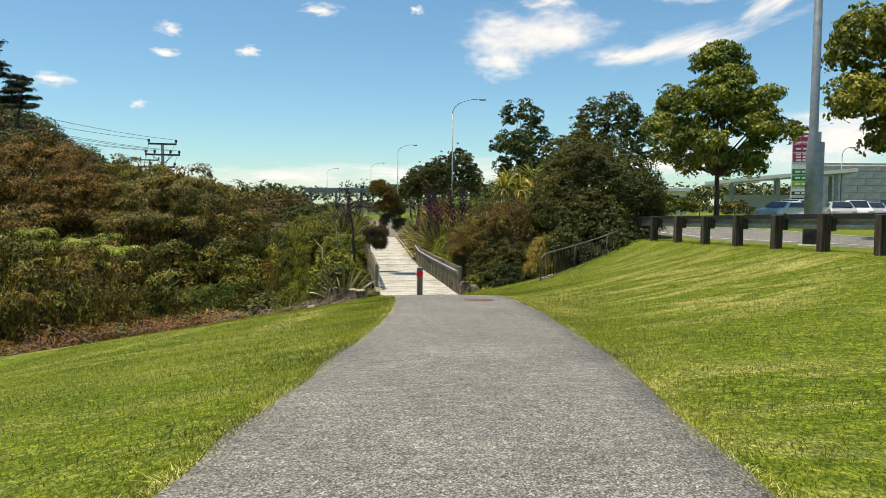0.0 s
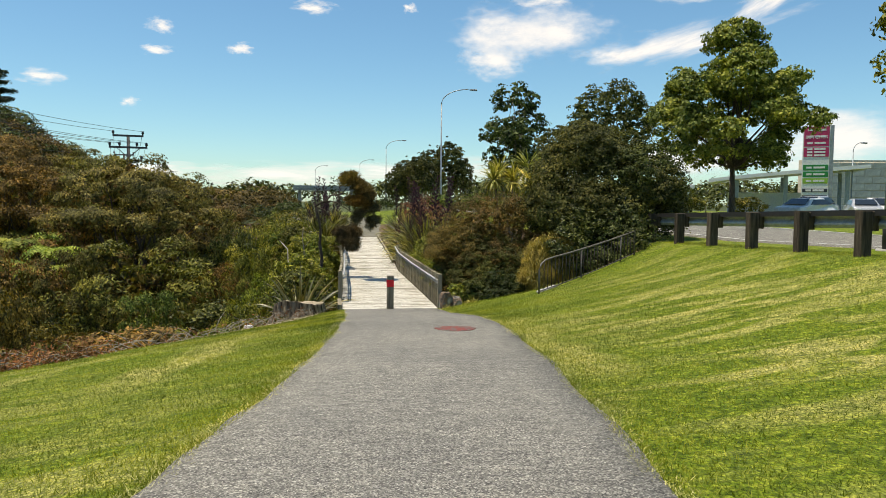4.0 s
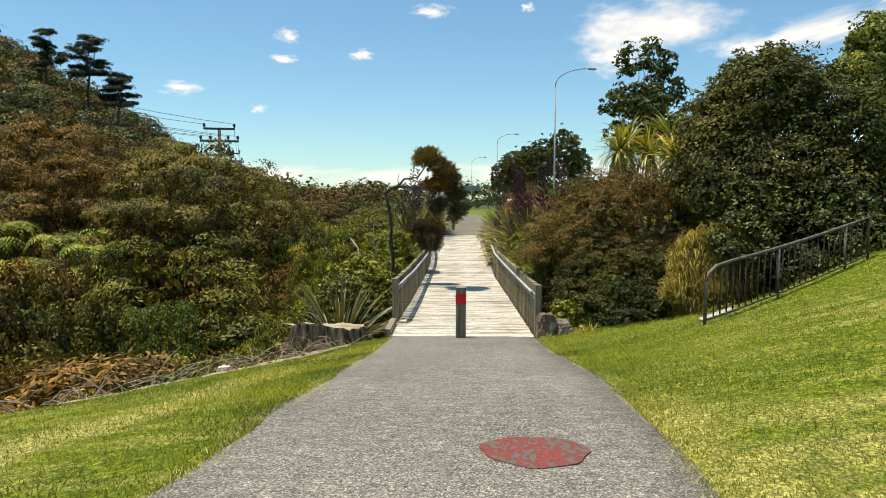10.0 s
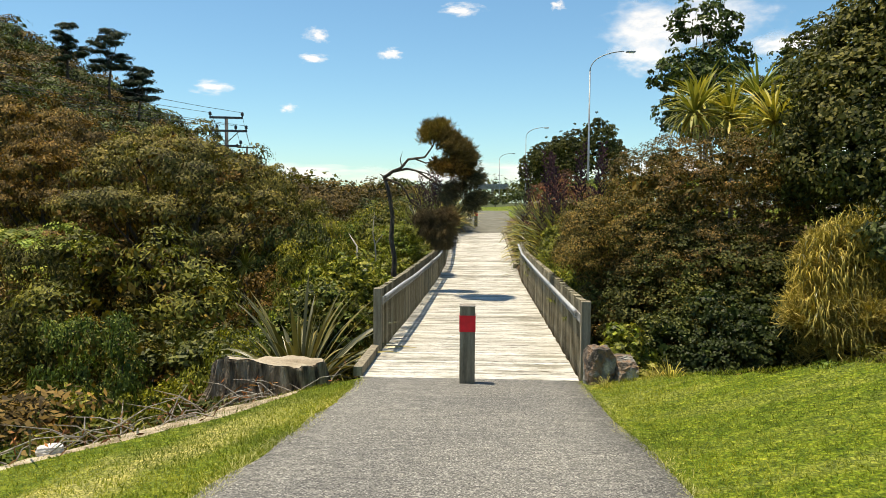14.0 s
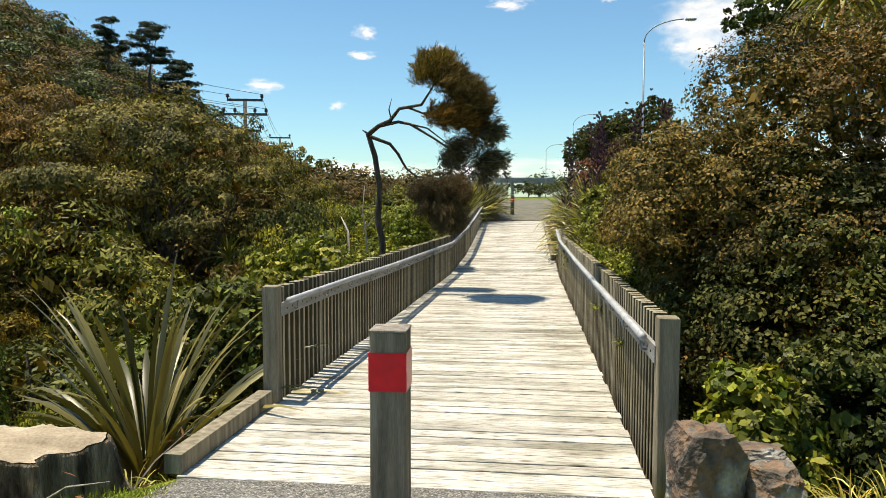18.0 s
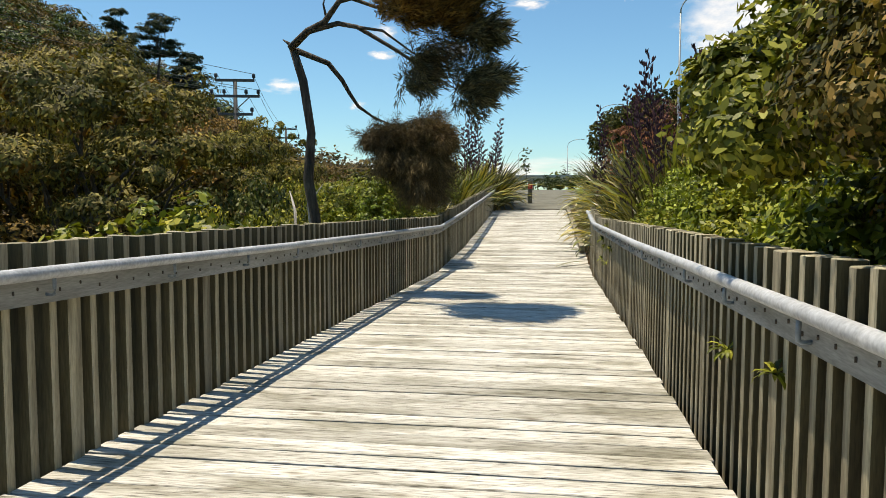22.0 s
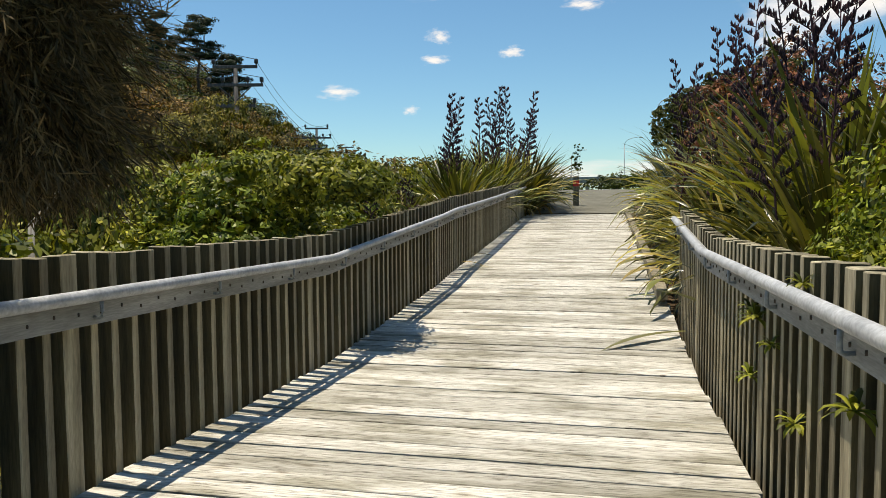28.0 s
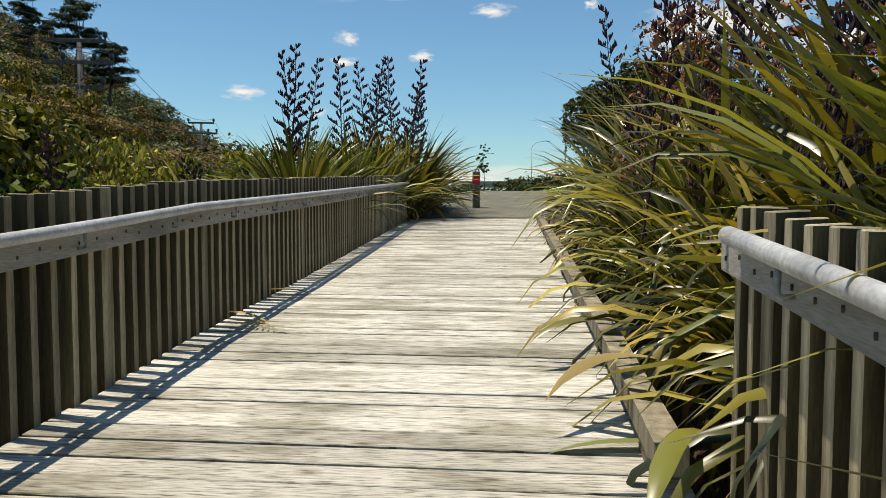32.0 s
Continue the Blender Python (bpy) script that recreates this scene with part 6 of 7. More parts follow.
link("trunk", *tube(rel([(0.7, 37.2, oz - 0.3), (0.6, 37.2, -1.9), (0.63, 37.22, -1.3), (0.54, 37.18, -0.75), (0.58, 37.2, -0.15), (0.48, 37.2, 0.5), (0.34, 37.2, 0.94)]), [0.11, 0.08, 0.064, 0.068, 0.055, 0.056, 0.048], 9), BARK, bent, "", True)
for p, r in (
        ([(0.34, 37.15, 0.9), (0.6, 37.05, 1.08), (0.83, 37.0, 1.17), (1.03, 36.95, 1.4), (1.49, 36.8, 1.45), (1.72, 36.65, 1.75), (1.85, 36.6, 2.25)], [0.052, 0.045, 0.04, 0.034, 0.028, 0.02, 0.008]),
        ([(0.62, 37.05, 1.08), (1.0, 37.0, 1.15), (1.24, 37.0, 1.1), (1.74, 37.0, 0.8), (2.1, 37.0, 0.55), (2.5, 37.0, 0.3)], [0.038, 0.032, 0.028, 0.022, 0.014, 0.006]),
        ([(1.2, 36.92, 1.42), (1.5, 36.9, 1.3), (1.9, 36.9, 1.36), (2.3, 36.9, 1.2)], [0.025, 0.02, 0.014, 0.006]),
        ([(0.4, 37.2, 0.88), (0.75, 37.4, 0.75), (0.9, 37.5, 0.55), (0.97, 37.65, 0.38), (1.05, 37.75, 0.24), (1.2, 38.0, 0.12), (1.55, 38.1, -0.02)], [0.04, 0.034, 0.03, 0.026, 0.022, 0.016, 0.006]),
        ([(0.85, 37.05, 1.18), (0.8, 37.05, 1.4), (0.86, 37.05, 1.62)], [0.018, 0.012, 0.004]),
        ([(0.34, 37.2, 0.94), (0.22, 37.2, 1.02)], [0.03, 0.006]),
        ([(1.24, 37.0, 1.1), (1.6, 36.8, 1.0), (2.0, 36.7, 0.7), (2.4, 36.7, 0.6)], [0.02, 0.016, 0.01, 0.004])):
    link("limb", *tube(rel(p), r, 7), BARK, bent, "dark twisted bare limb", True)
rng = np.random.default_rng(95)


def needle_crown(lb, clumps, per, length, width, ways, spread, name, hollow=0.35):
    """Tufts of fine needles, each tuft a small fan along its own twig."""
    at, out = crown_points(rng, [(x - 0.55, y - 37.2, z - oz, a, b, c) for x, y, z, a, b, c in lb], clumps, 1, 0.05, -0.95, hollow)
    n = len(at)
    way = unit(np.array(ways) + 0.32 * rng.normal(size=(n, 3)) + 0.35 * out)
    u = rng.uniform(0, 1, (n, per, 1))
    base = at[:, None, :] + way[:, None, :] * u * spread + 0.018 * rng.normal(size=(n, per, 3))
    along = way[:, None, :] + 0.42 * rng.normal(size=(n, per, 3))
    along = (along / np.linalg.norm(along, axis=2, keepdims=True)).reshape(-1, 3)
    base = base.reshape(-1, 3)
    side = unit(np.cross(along, rng.normal(size=(n * per, 3))))
    l = length * rng.uniform(0.6, 1.3, (n * per, 1))
    w = width * rng.uniform(0.7, 1.3, (n * per, 1))
    q = np.stack([base, base + along * l * 0.5 + side * w, base + along * l, base + along * l * 0.5 - side * w], 1).reshape(-1, 3)
    link_np(name, q, 4, MANUKA if name == "crown" else WEEP, bent, "fine dark windswept foliage")


needle_crown([(1.72, 36.6, 1.96, 0.3, 0.55, 0.24), (1.92, 36.5, 2.08, 0.22, 0.45, 0.16)], 300, 46, 0.1, 0.005, (-0.05, 0, 0.9), 0.2, "crown", 0.15)
needle_crown([(2.08, 36.4, 1.74, 0.3, 0.65, 0.24), (2.34, 36.4, 1.5, 0.3, 0.7, 0.26), (2.54, 36.4, 1.3, 0.22, 0.55, 0.2)], 420, 46, 0.11, 0.005, (0.75, 0, 0.5), 0.22, "crown", 0.15)
needle_crown([(1.86, 36.5, 1.12, 0.28, 0.55, 0.14), (2.16, 36.45, 1.14, 0.3, 0.6, 0.2), (2.44, 36.45, 0.98, 0.2, 0.45, 0.14)], 300, 44, 0.11, 0.005, (0.7, 0, 0.3), 0.2, "crown", 0.15)
needle_crown([(2.7, 36.6, 0.88, 0.2, 0.4, 0.17), (1.99, 36.7, 0.44, 0.13, 0.3, 0.2), (2.72, 36.6, 0.36, 0.26, 0.4, 0.13), (2.62, 36.6, 0.18, 0.13, 0.3, 0.13)], 240, 40, 0.11, 0.006, (0.8, 0, -0.25), 0.24, "lower_foliage", 0.1)
needle_crown([(2.2, 36.6, 0.68, 0.42, 0.5, 0.26)], 90, 22, 0.12, 0.004, (0.7, 0, -0.5), 0.3, "lower_foliage", 0.1)
needle_crown([(1.28, 37.8, -0.159, 0.144, 0.24, 0.0575), (1.51, 37.8, -0.0726, 0.125, 0.24, 0.0671), (1.74, 37.8, -0.178, 0.134, 0.24, 0.0766), (1.97, 37.8, -0.00553, 0.125, 0.24, 0.125), (2.14, 37.8, -0.178, 0.0958, 0.24, 0.134)], 700, 60, 0.08, 0.0024, (0.15, 0, -0.6), 0.2, "hanging_foliage", 0.2)
needle_crown([(1.47, 37.8, -0.331, 0.125, 0.24, 0.0958), (1.7, 37.8, -0.389, 0.134, 0.24, 0.153), (1.97, 37.8, -0.389, 0.134, 0.24, 0.172), (1.81, 37.8, -0.638, 0.0958, 0.24, 0.125), (1.99, 37.8, -0.676, 0.0766, 0.24, 0.0958)], 760, 60, 0.09, 0.0024, (0.12, 0, -1.0), 0.36, "hanging_foliage", 0.2)

# bare bleached sapling and broken stick behind the fence
dead = thing("dead_sapling", (-0.25, 39.5, gz(-0.25, 39.5)), "bare bleached dead sapling behind the paling fence", "dead tree", "dead wood")
dz0 = gz(-0.25, 39.5)
for pts, rr in (([(0.05, 0, -0.2), (0.03, 0, -1.36 - dz0), (0.0, 0, -1.04 - dz0), (-0.06, 0, -0.69 - dz0), (-0.01, 0, -0.06 - dz0)], [0.03, 0.022, 0.02, 0.015, 0.005]), ([(0.0, 0, -1.06 - dz0), (0.12, 0.05, -0.9 - dz0), (0.24, 0.05, -0.74 - dz0)], [0.013, 0.01, 0.004])):
    rod("limb", pts, rr, BLEACHED, dead, "", 7)
stick = thing("dead_stick", (-1.1, 41.25, gz(-1.1, 41.25)), "bleached broken stick leaning in the green scrub", "dead branch", "dead wood")
sz = gz(-1.1, 41.25)
rod("limb", [(0.25, -0.5, -0.2), (0, 0, -1.22 - sz), (-0.2, 0.45, -1.05 - sz), (-0.45, 0.96, -0.83 - sz)], [0.035, 0.028, 0.024, 0.008], BLEACHED, stick, "", 7)

# ---- trees on the road side ----
def round_tree(name, seed, h, r, clear, leaf, label, clumps, per, length, width, trunk_r=0.16, group="roadside trees", flat=0.8, bark=BARK):
    rg = np.random.default_rng(seed)
    lb = []
    for k in range(16):
        a, v = rg.uniform(0, 6.28), rg.uniform(0, 1)
        q = r * math.sin(math.pi * (0.18 + 0.72 * v)) * rg.uniform(0.35, 0.75)
        s = r * rg.uniform(0.26, 0.42)
        lb.append((q * math.cos(a), q * math.sin(a), clear + (h - clear) * (0.1 + 0.8 * v), s, s, s * flat))
    return make_plant(name, label, "tree", group, seed, lb, clumps, per, r * 0.085, length, width, leaf, tips_for(lb), trunk_r * 0.4, trunk=([(0, 0, -0.4), (0.02, 0, clear * 0.6), (0, 0.04, clear + (h - clear) * 0.12)], [trunk_r, trunk_r * 0.8, trunk_r * 0.7]), low=-0.7, bark=bark)


def cone_lobes(seed, h, n, size, profile):
    """Rounded masses filling a crown whose half-width at each height is given by profile, both as shares of h."""
    rg = np.random.default_rng(seed)
    zs, rs = [p[0] for p in profile], [p[1] for p in profile]
    out = []
    for k in range(n):
        u = rg.uniform(0, 1) ** 0.85
        z = zs[0] + (zs[-1] - zs[0]) * u
        r = float(np.interp(z, zs, rs)) * h
        a, q = 2.4 * k + rg.uniform(-0.4, 0.4), math.sqrt(rg.uniform(0.1, 1))
        sz = min(size * rg.uniform(0.7, 1.2), max(0.35, r * 0.9))
        out.append((math.cos(a) * (r - sz * 0.6) * q, math.sin(a) * (r - sz * 0.6) * q, z * h, sz, sz, sz * 0.72))
    return out


lb = cone_lobes(101, 11.4, 100, 0.72, [(0.27, 0.24), (0.42, 0.42), (0.58, 0.41), (0.72, 0.31), (0.86, 0.17), (0.98, 0.05)])
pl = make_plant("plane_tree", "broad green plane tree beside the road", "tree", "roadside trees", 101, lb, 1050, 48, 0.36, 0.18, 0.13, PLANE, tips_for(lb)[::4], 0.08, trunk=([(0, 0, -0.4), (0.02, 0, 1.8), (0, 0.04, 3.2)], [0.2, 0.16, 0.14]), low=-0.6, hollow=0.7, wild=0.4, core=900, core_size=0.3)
plant(pl, 24.1, 44.6, 1.0, 1.0, 20, 0.05)
plant(pl, 21.9, 23.9, 0.95, 1.1, 140, 0.05)
lb = bumpy(np.random.default_rng(102), 3.4, 3.4, 10.3, 26, 0.36, 0.14)
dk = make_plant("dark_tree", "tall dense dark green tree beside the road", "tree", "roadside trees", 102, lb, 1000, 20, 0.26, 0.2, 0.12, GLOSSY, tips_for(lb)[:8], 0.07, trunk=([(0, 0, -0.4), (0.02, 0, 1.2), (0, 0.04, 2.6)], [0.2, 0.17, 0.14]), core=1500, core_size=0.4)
plant(dk, 21.6, 57.4, 1.0, 1.0, 0, 0.05)
plant(dk, 17.5, 54, 0.85, 0.8, 70, 0.05)
sp = round_tree("sparse_tree", 103, 7.6, 2.6, 2.6, DARKLEAF, "open-crowned tree with visible bare limbs", 420, 34, 0.17, 0.1, 0.12, bark=PALEBARK)
plant(sp, 11.3, 45, 1.0, 0.96, 0, 0.05)
lb = bumpy(np.random.default_rng(104), 1.7, 1.7, 7.0, 22, 0.4, 0.08)
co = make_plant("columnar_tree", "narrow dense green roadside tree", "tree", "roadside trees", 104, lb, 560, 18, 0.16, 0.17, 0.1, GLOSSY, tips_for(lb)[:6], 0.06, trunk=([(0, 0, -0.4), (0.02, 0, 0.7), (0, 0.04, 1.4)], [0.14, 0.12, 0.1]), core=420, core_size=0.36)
for x, y, s, t in ((7.2, 77, 0.7, 10), (8.4, 80, 0.85, 80), (9.6, 76, 0.93, 150), (11.2, 82, 0.9, 260), (13.0, 80, 0.98, 222), (14.8, 84, 0.85, 300), (16, 70, 0.7, 30), (10.4, 88, 0.9, 111)):
    plant(co, x, y, s, 1.0 + 0.15 * math.sin(x * 3), t, 0.05)
road_shrub = shrub_kind(61, "rounded olive green roadside shrub", OLIVE, 1.5, 2.2, 6, 130, 16, 0.2, 0.2, 0.11, "roadside shrubs", "roadside_shrub")
rng = np.random.default_rng(99)
for k in range(34):
    x, y = rng.uniform(22.5, 34), rng.uniform(52, 84)
    if k < 12:
        x, y = rng.uniform(8.5, 12.6), rng.uniform(34, 74)
    plant(road_shrub, x, y, rng.uniform(0.6, 1.0), rng.uniform(0.7, 1.1), rng.uniform(0, 360))
sap = round_tree("sapling", 105, 5.0, 0.9, 1.9, DARKLEAF, "thin young tree on the grass beyond the bridge", 40, 10, 0.22, 0.12, 0.04)
plant(sap, 1.0, 108.8, 1.0, 1.0, 0, 0.05)
far_shrub = shrub_kind(62, "low dark shrub on the far verge", DARKLEAF, 1.8, 2.0, 6, 110, 14, 0.24, 0.24, 0.12, "far verge shrubs", "verge_shrub")
for x, y, s in ((-3.5, 86, 1.1), (-7, 88, 1.2), (4.6, 98, 0.8), (6.8, 97, 0.9), (-1.5, 120, 1.2), (3.5, 121, 1.2), (-10, 95, 1.4), (9, 108, 1.1), (-5, 108, 1.3), (12, 100, 1.2)):
    plant(far_shrub, x, y, s, 0.9, x * 40)

# tree ferns in the gully
def make_fern(seed):
    rg = np.random.default_rng(seed)
    ob = thing("tree_fern", (0, 0, 0), "light green tree fern among darker scrub", "tree fern", "tree ferns")
    link("trunk", *tube([(0, 0, -0.4), (0.05, 0, 1.6), (0, 0, 3.2)], [0.16, 0.12, 0.1], 8), BARK, ob, "", True)
    quads = []
    for k in range(16):
        hd = k * 2 * math.pi / 16 + rg.uniform(-0.15, 0.15)
        ln = rg.uniform(1.5, 2.1)
        ang, p = 0.75, np.array([0, 0, 3.2])
        for j in range(16):
            u = j / 15
            d = np.array([math.cos(hd) * math.cos(ang), math.sin(hd) * math.cos(ang), math.sin(ang)])
            w = 0.42 * math.sin(math.pi * min(1, 0.12 + 0.9 * u)) + 0.02
            side = np.array([-math.sin(hd), math.cos(hd), -0.15])
            for q in (-1, 1):
                s2 = side * np.array([q, q, 1])
                quads += [p, p + d * 0.05 + s2 * w * 0.5, p + s2 * w + d * 0.06, p - d * 0.04 + s2 * w * 0.5]
            p = p + d * ln / 16
            ang -= 0.105
    link_np("fronds", np.array(quads), 4, FERN, ob)
    return ob


ferns = make_fern(7)
for x, y, top in ((-14.5, 44, -0.2), (-12.2, 42.2, -0.55), (-16.4, 41.6, -0.25), (-13.6, 39.6, -1.0), (-17.8, 45.5, 0.35), (-11.6, 39.2, -1.25), (-15.6, 38.2, -1.0), (-13.3, 46.2, 0.0), (-18.2, 42.0, 0.1)):
    g = gz(x, y)
    plant(ferns, x, y, 1.0, (top - g) / 3.8, x * 33)

# ---- wooded hill, far woods ----
def forest(name, label, seed, spots_, leaf_n, size, mat, height=(2.6, 5.6), spread=(2.0, 3.4)):
    rg = np.random.default_rng(seed)
    out = []
    for x, y in spots_:
        h, r, g = rg.uniform(*height), rg.uniform(*spread), gz(x, y)
        lb = [(x + a, y + b, g + c, d, e, f) for a, b, c, d, e, f in bumpy(rg, r, r, h, 9 if leaf_n > 200 else 5, 0.36)]
        per = 46 if leaf_n > 1000 else (22 if leaf_n > 200 else 5)
        at, o = crown_points(rg, lb, leaf_n // per, per, size * (2.6 if per > 20 else 1.4), -0.2, 0.9)
        out.append(leaf_quads(rg, at, o, size, size * 0.5, 0.26, 0.0))
    ob = link_np(name, np.concatenate(out), 4, mat, None, label)
    return tagged(ob, category="woods", kind="stuff")


def scatter(seed, x0, x1, y0, y1, step, ok):
    rg = np.random.default_rng(seed)
    pts = []
    for yy in np.arange(y0, y1, step):
        for xx in np.arange(x0, x1, step):
            p = (xx + rg.uniform(-0.45, 0.45) * step, yy + rg.uniform(-0.45, 0.45) * step)
            if ok(*p):
                pts.append(p)
    return pts


hill = scatter(5, -110, -22, 34, 215, 5.2, lambda x, y: x < -24 - max(0, (y - 75)) * 0.18 and x > -50 - 0.45 * y)
near_hill = [p for p in hill if p[1] < 100 and p[0] > -60]
rest = [p for p in hill if p not in set(near_hill)]
forest("hill_woods", "dark brown-green bush covering the hillside", 501, near_hill[0::2], 1150, 0.3, MANUKA)
forest("hill_woods", "olive green bush covering the hillside", 502, near_hill[1::2], 1150, 0.3, OLIVE)
forest("hill_woods", "dark bush on the upper hillside", 503, rest[0::2], 330, 0.6, MANUKA)
forest("hill_woods", "green bush on the upper hillside", 504, rest[1::2], 330, 0.6, DARKLEAF)
plain_woods = scatter(6, -44, -6, 76, 200, 6.5, lambda x, y: x > -26 - (y - 75) * 0.2 and x < -7 - (y - 75) * 0.03)
forest("valley_woods", "dark scrub across the valley floor", 505, plain_woods, 420, 0.42, MANUKA, (3.2, 4.6), (2.4, 3.6))
far_woods = scatter(8, -190, 230, 215, 330, 13, lambda x, y: not (-17 < x < 17 and y < 280))
forest("far_woods", "distant dark tree line on the horizon", 506, far_woods, 46, 1.7, DARKLEAF, (6, 9), (5, 8))


def make_pine(seed, h, label, thin=1.0):
    """A wind-flattened pine: bare crooked limbs carrying flat pads of needles."""
    rg = np.random.default_rng(seed)
    lb = [(0.02 * h, 0, h * 0.98, h * 0.11, h * 0.11, h * 0.035)]
    for k in range(20):
        a = 2.4 * k + rg.uniform(-0.4, 0.4)
        u = 0.42 + 0.52 * ((k * 7) % 20) / 19 + rg.uniform(-0.04, 0.04)
        q = h * (0.06 + 0.3 * (1.05 - u)) * rg.uniform(0.4, 1.3)
        lb.append((q * math.cos(a), q * math.sin(a), h * u, h * rg.uniform(0.09, 0.17) * thin, h * rg.uniform(0.09, 0.17) * thin, h * 0.03))
    return make_plant("pine_tree", label, "tree", "pines on the ridge", seed, lb, int(520 * thin), 34, 0.5, 0.42, 0.12, PINE, tips_for(lb), 0.11, trunk=([(0, 0, -0.5), (0.3, 0, h * 0.25), (-0.1, 0.2, h * 0.48)], [0.34, 0.28, 0.2]), low=-0.3, hollow=0.2, droop=0.0)


def on_ridge(p, x, y, top, h):
    m = pose(x, y, top - h, 0, 0, x * 7)
    p.matrix_basis = m


on_ridge(make_pine(611, 15, "tall flat-topped dark pine on the ridge"), -72.5, 164, 34.6, 15)
on_ridge(make_pine(612, 13, "slender pale pine on the ridge", 0.6), -81.2, 164, 35.8, 13)
on_ridge(make_pine(613, 12, "low dark pine on the ridge"), -66.5, 164, 27.0, 12)

# ---- stump, twigs, grass ----
st = thing("tree_stump", (0.16, 26.75, -2.31), "wide pale sawn tree stump at the lawn edge", "stump", turn=20)


def stump_edge(a, z):
    """Half-width of the stump by angle and height: buttressed and fluted, wider towards the roots."""
    flute = 0.1 * math.sin(3 * a + 0.6) + 0.08 * math.sin(5 * a + 1) + (0.05 * math.sin(13 * a) + 0.035 * math.sin(29 * a + 1)) * (1.25 - z)
    return (0.98 + 0.3 * max(0.0, 0.42 - z) + 0.5 * max(0.0, 0.08 - z)) * (1 + flute)


def stump_top(a):
    return 0.43 + 0.05 * math.sin(2 * a) + 0.07 * math.cos(a + 2.6) + 0.012 * math.sin(9 * a)


bm = bmesh.new()
loops = []
for u in (-1.4, -0.5, 0.0, 0.25, 0.5, 0.75, 0.95, 1.0):
    lp = []
    for i in range(84):
        a = 2 * math.pi * i / 84
        z = u * stump_top(a)
        r = stump_edge(a, z) * (0.985 if u == 1.0 else 1 + 0.025 * noise.noise(Vector((math.cos(a) * 9, math.sin(a) * 9, z * 5))))
        lp.append(bm.verts.new((0.66 * r * math.cos(a), 0.4 * r * math.sin(a), z)))
    loops.append(lp)
for a, b in zip(loops, loops[1:]):
    for i in range(84):
        bm.faces.new((a[i], a[(i + 1) % 84], b[(i + 1) % 84], b[i]))
part("trunk_base", bm, STUMPBARK, st, "cracked dark bark with root flare")
bm = bmesh.new()
loops = []
for q in (1.0, 0.82, 0.6, 0.35, 0.12):
    loops.append([bm.verts.new((0.66 * stump_edge(a, stump_top(a)) * 0.975 * q * math.cos(a), 0.4 * stump_edge(a, stump_top(a)) * 0.975 * q * math.sin(a), 0.43 + (stump_top(a) - 0.43) * q + 0.006 + 0.012 * noise.noise(Vector((q * 7 * math.cos(a), q * 7 * math.sin(a), 3))))) for a in (2 * math.pi * i / 84 for i in range(84))])
for a, b in zip(loops, loops[1:]):
    for i in range(84):
        bm.faces.new((a[i], a[(i + 1) % 84], b[(i + 1) % 84], b[i]))
bm.faces.new(loops[-1])
part("sawn_top", bm, CUTWOOD, st, "pale weathered sawn top")

rows, faces = [], []
for i, x in enumerate(np.arange(-2.4, 0.75, 0.1)):
    e = float(np.interp(x, EDGE_X, EDGE_Y))
    wide = 0.12 + 0.3 * smooth((x + 2.4) / 1.2) + 0.62 * smooth((x + 1.1) / 0.8) * smooth((0.75 - x) / 0.5) + 0.1 * math.sin(x * 5) + 0.07 * math.sin(x * 11)
    for k in range(7):
        y = e - wide + (wide + 0.5) * k / 6
        rows.append((float(x), y, gz(x, y) + (0.012 if 0 < k < 6 else -0.03) + 0.008 * math.sin(x * 9 + k * 2)))
    if i:
        faces += [((i - 1) * 7 + k, i * 7 + k, i * 7 + k + 1, (i - 1) * 7 + k + 1) for k in range(6)]
ob = link("dirt_bank", rows, faces, DIRT, None, "pale dry bare earth along the lawn edge", True)
tagged(ob, category="bare earth", kind="structure")

rng = np.random.default_rng(15)
tw = []
dl = []
for k in range(700):
    x = -9 + 9.8 * rng.uniform() ** 0.7 if k % 3 else rng.uniform(-7.5, -3.8)
    y = float(np.interp(x, EDGE_X, EDGE_Y)) + rng.uniform(-0.25, 1.3)
    z = gz(x, y)
    a, l = rng.uniform(0, 6.28), rng.uniform(0.25, 0.8)
    rise = rng.uniform(-0.1, 0.6)
    p = Vector((x, y, z + rng.uniform(0, 0.12)))
    d = Vector((math.cos(a), math.sin(a), rise))
    tw.append(tube([p, p + d * l * 0.5 + Vector((0, 0, 0.06)), p + d * l], [0.009, 0.007, 0.003], 4))
    for j in range(5 if x > -3.5 else 46):
        dl.append(p + d * l * rng.uniform() + Vector(rng.normal(size=3)) * 0.1)
ob = link("twigs", *join(tw), PALEBARK, None, "tangle of dry grey and brown twigs")
tagged(ob, category="brushwood", kind="stuff")
at = np.array([tuple(p) for p in dl])
ob = link_np("dead_fronds", leaf_quads(rng, at, np.tile([0, 0, 1.0], (len(at), 1)), 0.1, 0.022, 1.0), 4, RUSTFROND, None, "dry red-brown dead fronds on the ground")
tagged(ob, category="leaf litter", kind="stuff")

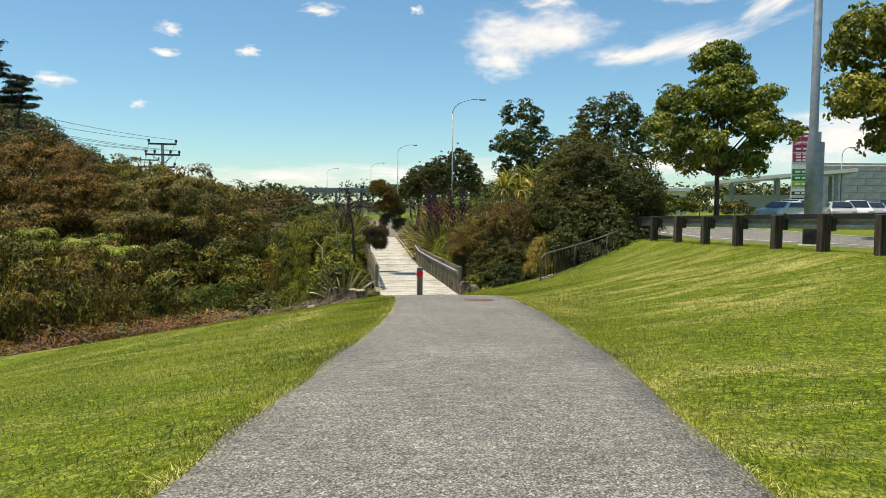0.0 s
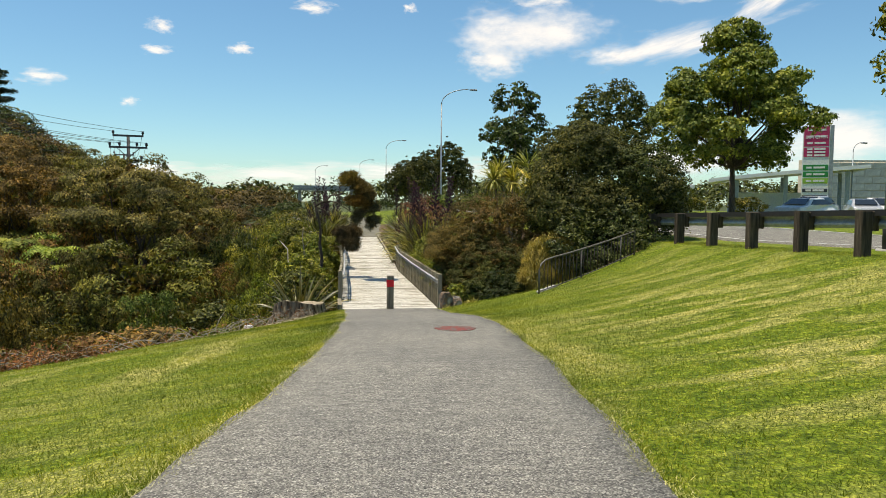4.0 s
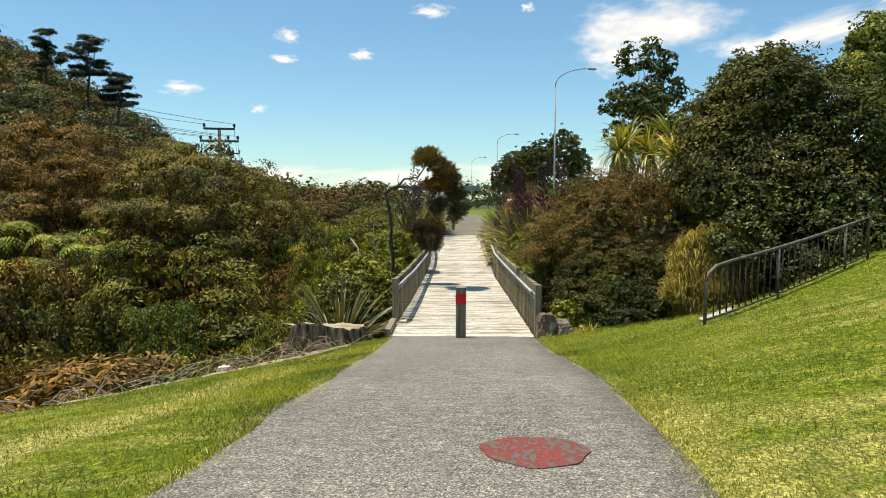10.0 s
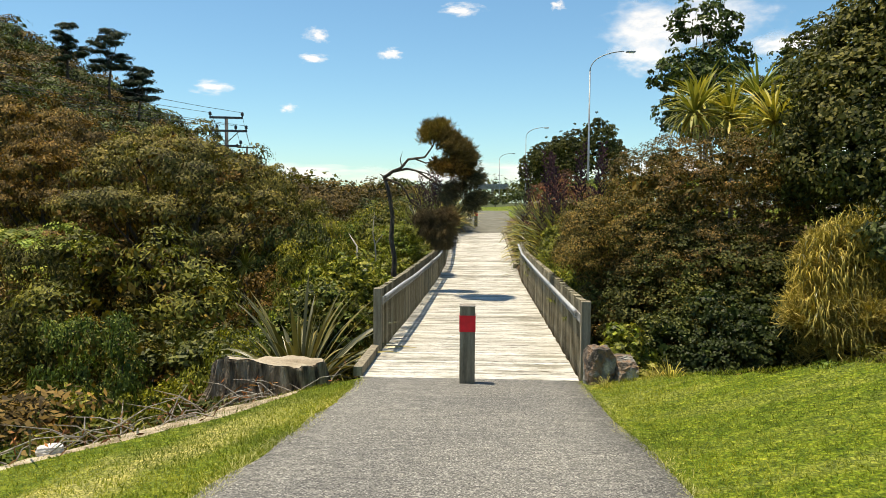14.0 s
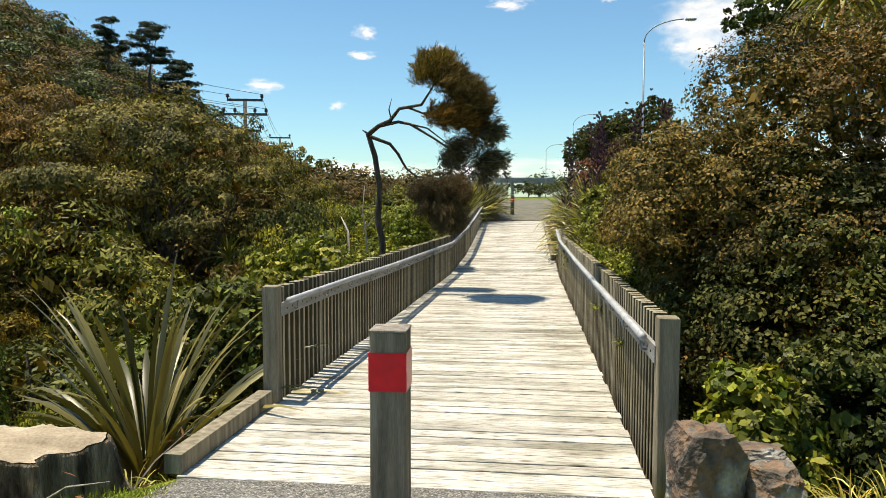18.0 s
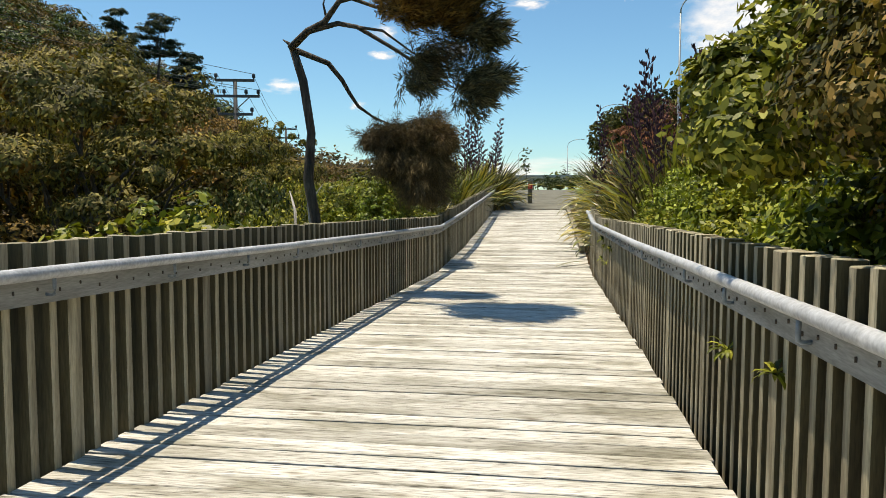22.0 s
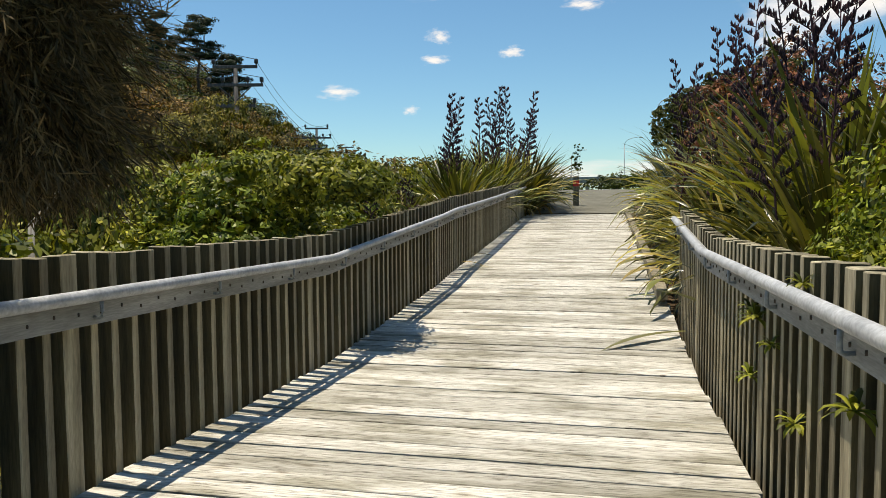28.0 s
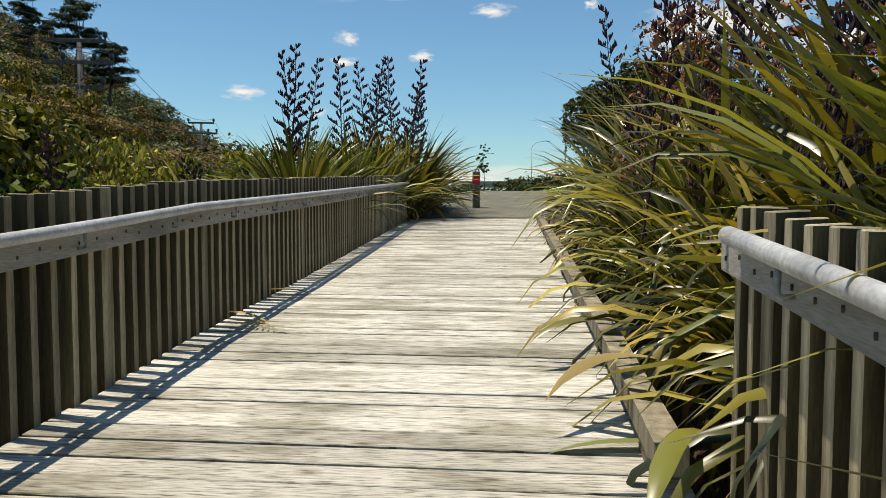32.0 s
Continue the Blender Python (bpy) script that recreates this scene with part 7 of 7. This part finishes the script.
# low weeds hiding the lip of the gully
weed = shrub_kind(63, "low mixed green weeds at the lawn edge", OLIVE, 0.7, 0.7, 5, 60, 14, 0.11, 0.12, 0.045, "edge weeds", "weed_clump")
for k in range(30):
    x = rng.uniform(-12, 0.3)
    y = float(np.interp(x, EDGE_X, EDGE_Y)) + rng.uniform(0.7, 1.8)
    plant(weed, x, y, rng.uniform(0.5, 1.1), rng.uniform(0.8, 1.3), rng.uniform(0, 360))
for x, y in ((5.6, 27.0), (6.1, 26.5), (6.6, 26.0), (7.0, 25.4), (7.4, 25.0)):
    plant(weed, x, y, rng.uniform(0.5, 0.8), 1.0, rng.uniform(0, 360))


def grass_blades(n, seed):
    rg = np.random.default_rng(seed)
    y = 1.2 + 25.6 * rg.uniform(size=n) ** 0.8
    xc = np.interp(y, PATH_Y, PATH_X)
    side = rg.uniform(size=n) < 0.5
    off = 1.43 + 7.5 * rg.uniform(size=n) ** 1.7
    x = np.where(side, xc + off, xc - off)
    keep = (y < np.interp(x, EDGE_X, EDGE_Y) + 0.1) & (x < 12)
    x, y = x[keep], y[keep]
    z = ground(x, y)
    p = np.stack([x, y, z], 1)
    m = len(p)
    a = rg.uniform(0, 6.28, m)
    s = np.stack([np.cos(a), np.sin(a), np.zeros(m)], 1)
    h = rg.uniform(0.014, 0.04, (m, 1))
    lean = rg.normal(size=(m, 3)) * [0.026, 0.026, 0.004]
    tip = p + np.array([0, 0, 1]) * h + lean
    return np.stack([p - s * 0.0045 - [0, 0, 0.01], p + s * 0.0045 - [0, 0, 0.01], tip], 1).reshape(-1, 3)


ob = link_np("grass", grass_blades(330000, 21), 3, GRASSBLADE, None, "short mown grass with dry straw patches")
tagged(ob, category="grass", kind="stuff")

def edge_blades(n, seed):
    """Longer straw-coloured blades along both edges of the path."""
    rg = np.random.default_rng(seed)
    y = 1.0 + 25.8 * rg.uniform(size=n)
    xc = np.interp(y, PATH_Y, PATH_X)
    off = 1.40 + np.abs(rg.normal(size=n)) * 0.07 + 0.04 * np.sin(y * 2.6)
    x = np.where(rg.uniform(size=n) < 0.5, xc + off, xc - off)
    p = np.stack([x, y, ground(x, y)], 1)
    a = rg.uniform(0, 6.28, n)
    s = np.stack([np.cos(a), np.sin(a), np.zeros(n)], 1)
    tip = p + np.array([0, 0, 1]) * rg.uniform(0.008, 0.03, (n, 1)) + rg.normal(size=(n, 3)) * [0.04, 0.04, 0.004]
    return np.stack([p - s * 0.005 - [0, 0, 0.01], p + s * 0.005 - [0, 0, 0.01], tip], 1).reshape(-1, 3)


ob = link_np("edge_grass", edge_blades(26000, 22), 3, STRAW, None, "dry straw-coloured grass along the path edge")
tagged(ob, category="grass", kind="stuff")

# small plants rooted in the paling fence
epi = thing("fence_plant", (0, 0, 0), "small green rosette rooted in the fence", "plant", "plants in the fence")
rg = np.random.default_rng(31)
link_straps("leaves", [strap(rg, (0, 0, 0), a + rg.uniform(-0.3, 0.3), rg.uniform(-0.2, 1.2), rg.uniform(0.1, 0.17), 0.03, 1.2, 0.2, 4) for a in np.linspace(0, 6.28, 18)], GREEN, epi)
for k, (y, z, s) in enumerate(((39.64, -1.58, 0.6), (39.21, -1.67, 0.5), (39.64, -1.9, 0.65), (38.78, -1.88, 0.6), (38.14, -1.65, 0.7), (38.73, -1.36, 0.5), (29.06, -1.62, 0.7), (39.5, -1.6, 0.8), (31.6, -1.66, 0.7), (30.9, -1.6, 0.6))):
    plant(epi, 4.375, y, s, 1.0, k * 70, 0.0, z)

# ---- deck boards ----
for k, y in enumerate(np.arange(26.95 + 0.083, 57.95, 0.1665)):
    ob = new("board", board_meshes[(k * 5 + k // 3) % 6])
    ob.parent = deck
    slope = math.degrees(math.atan2(deck_z(y + 0.1) - deck_z(y - 0.1), 0.2))
    west = 1.38 if y < 28.68 else 1.335 + bow(y)
    ob.matrix_basis = pose((west + 4.34) / 2, float(y), deck_z(y) + 0.003 * math.sin(k * 4.7), slope + 0.5 * math.sin(k * 9.1), 0, 0.12 * math.sin(k * 3.1)) @ Matrix.Diagonal(((4.34 - west) / 2.96, 1, 1, 1))
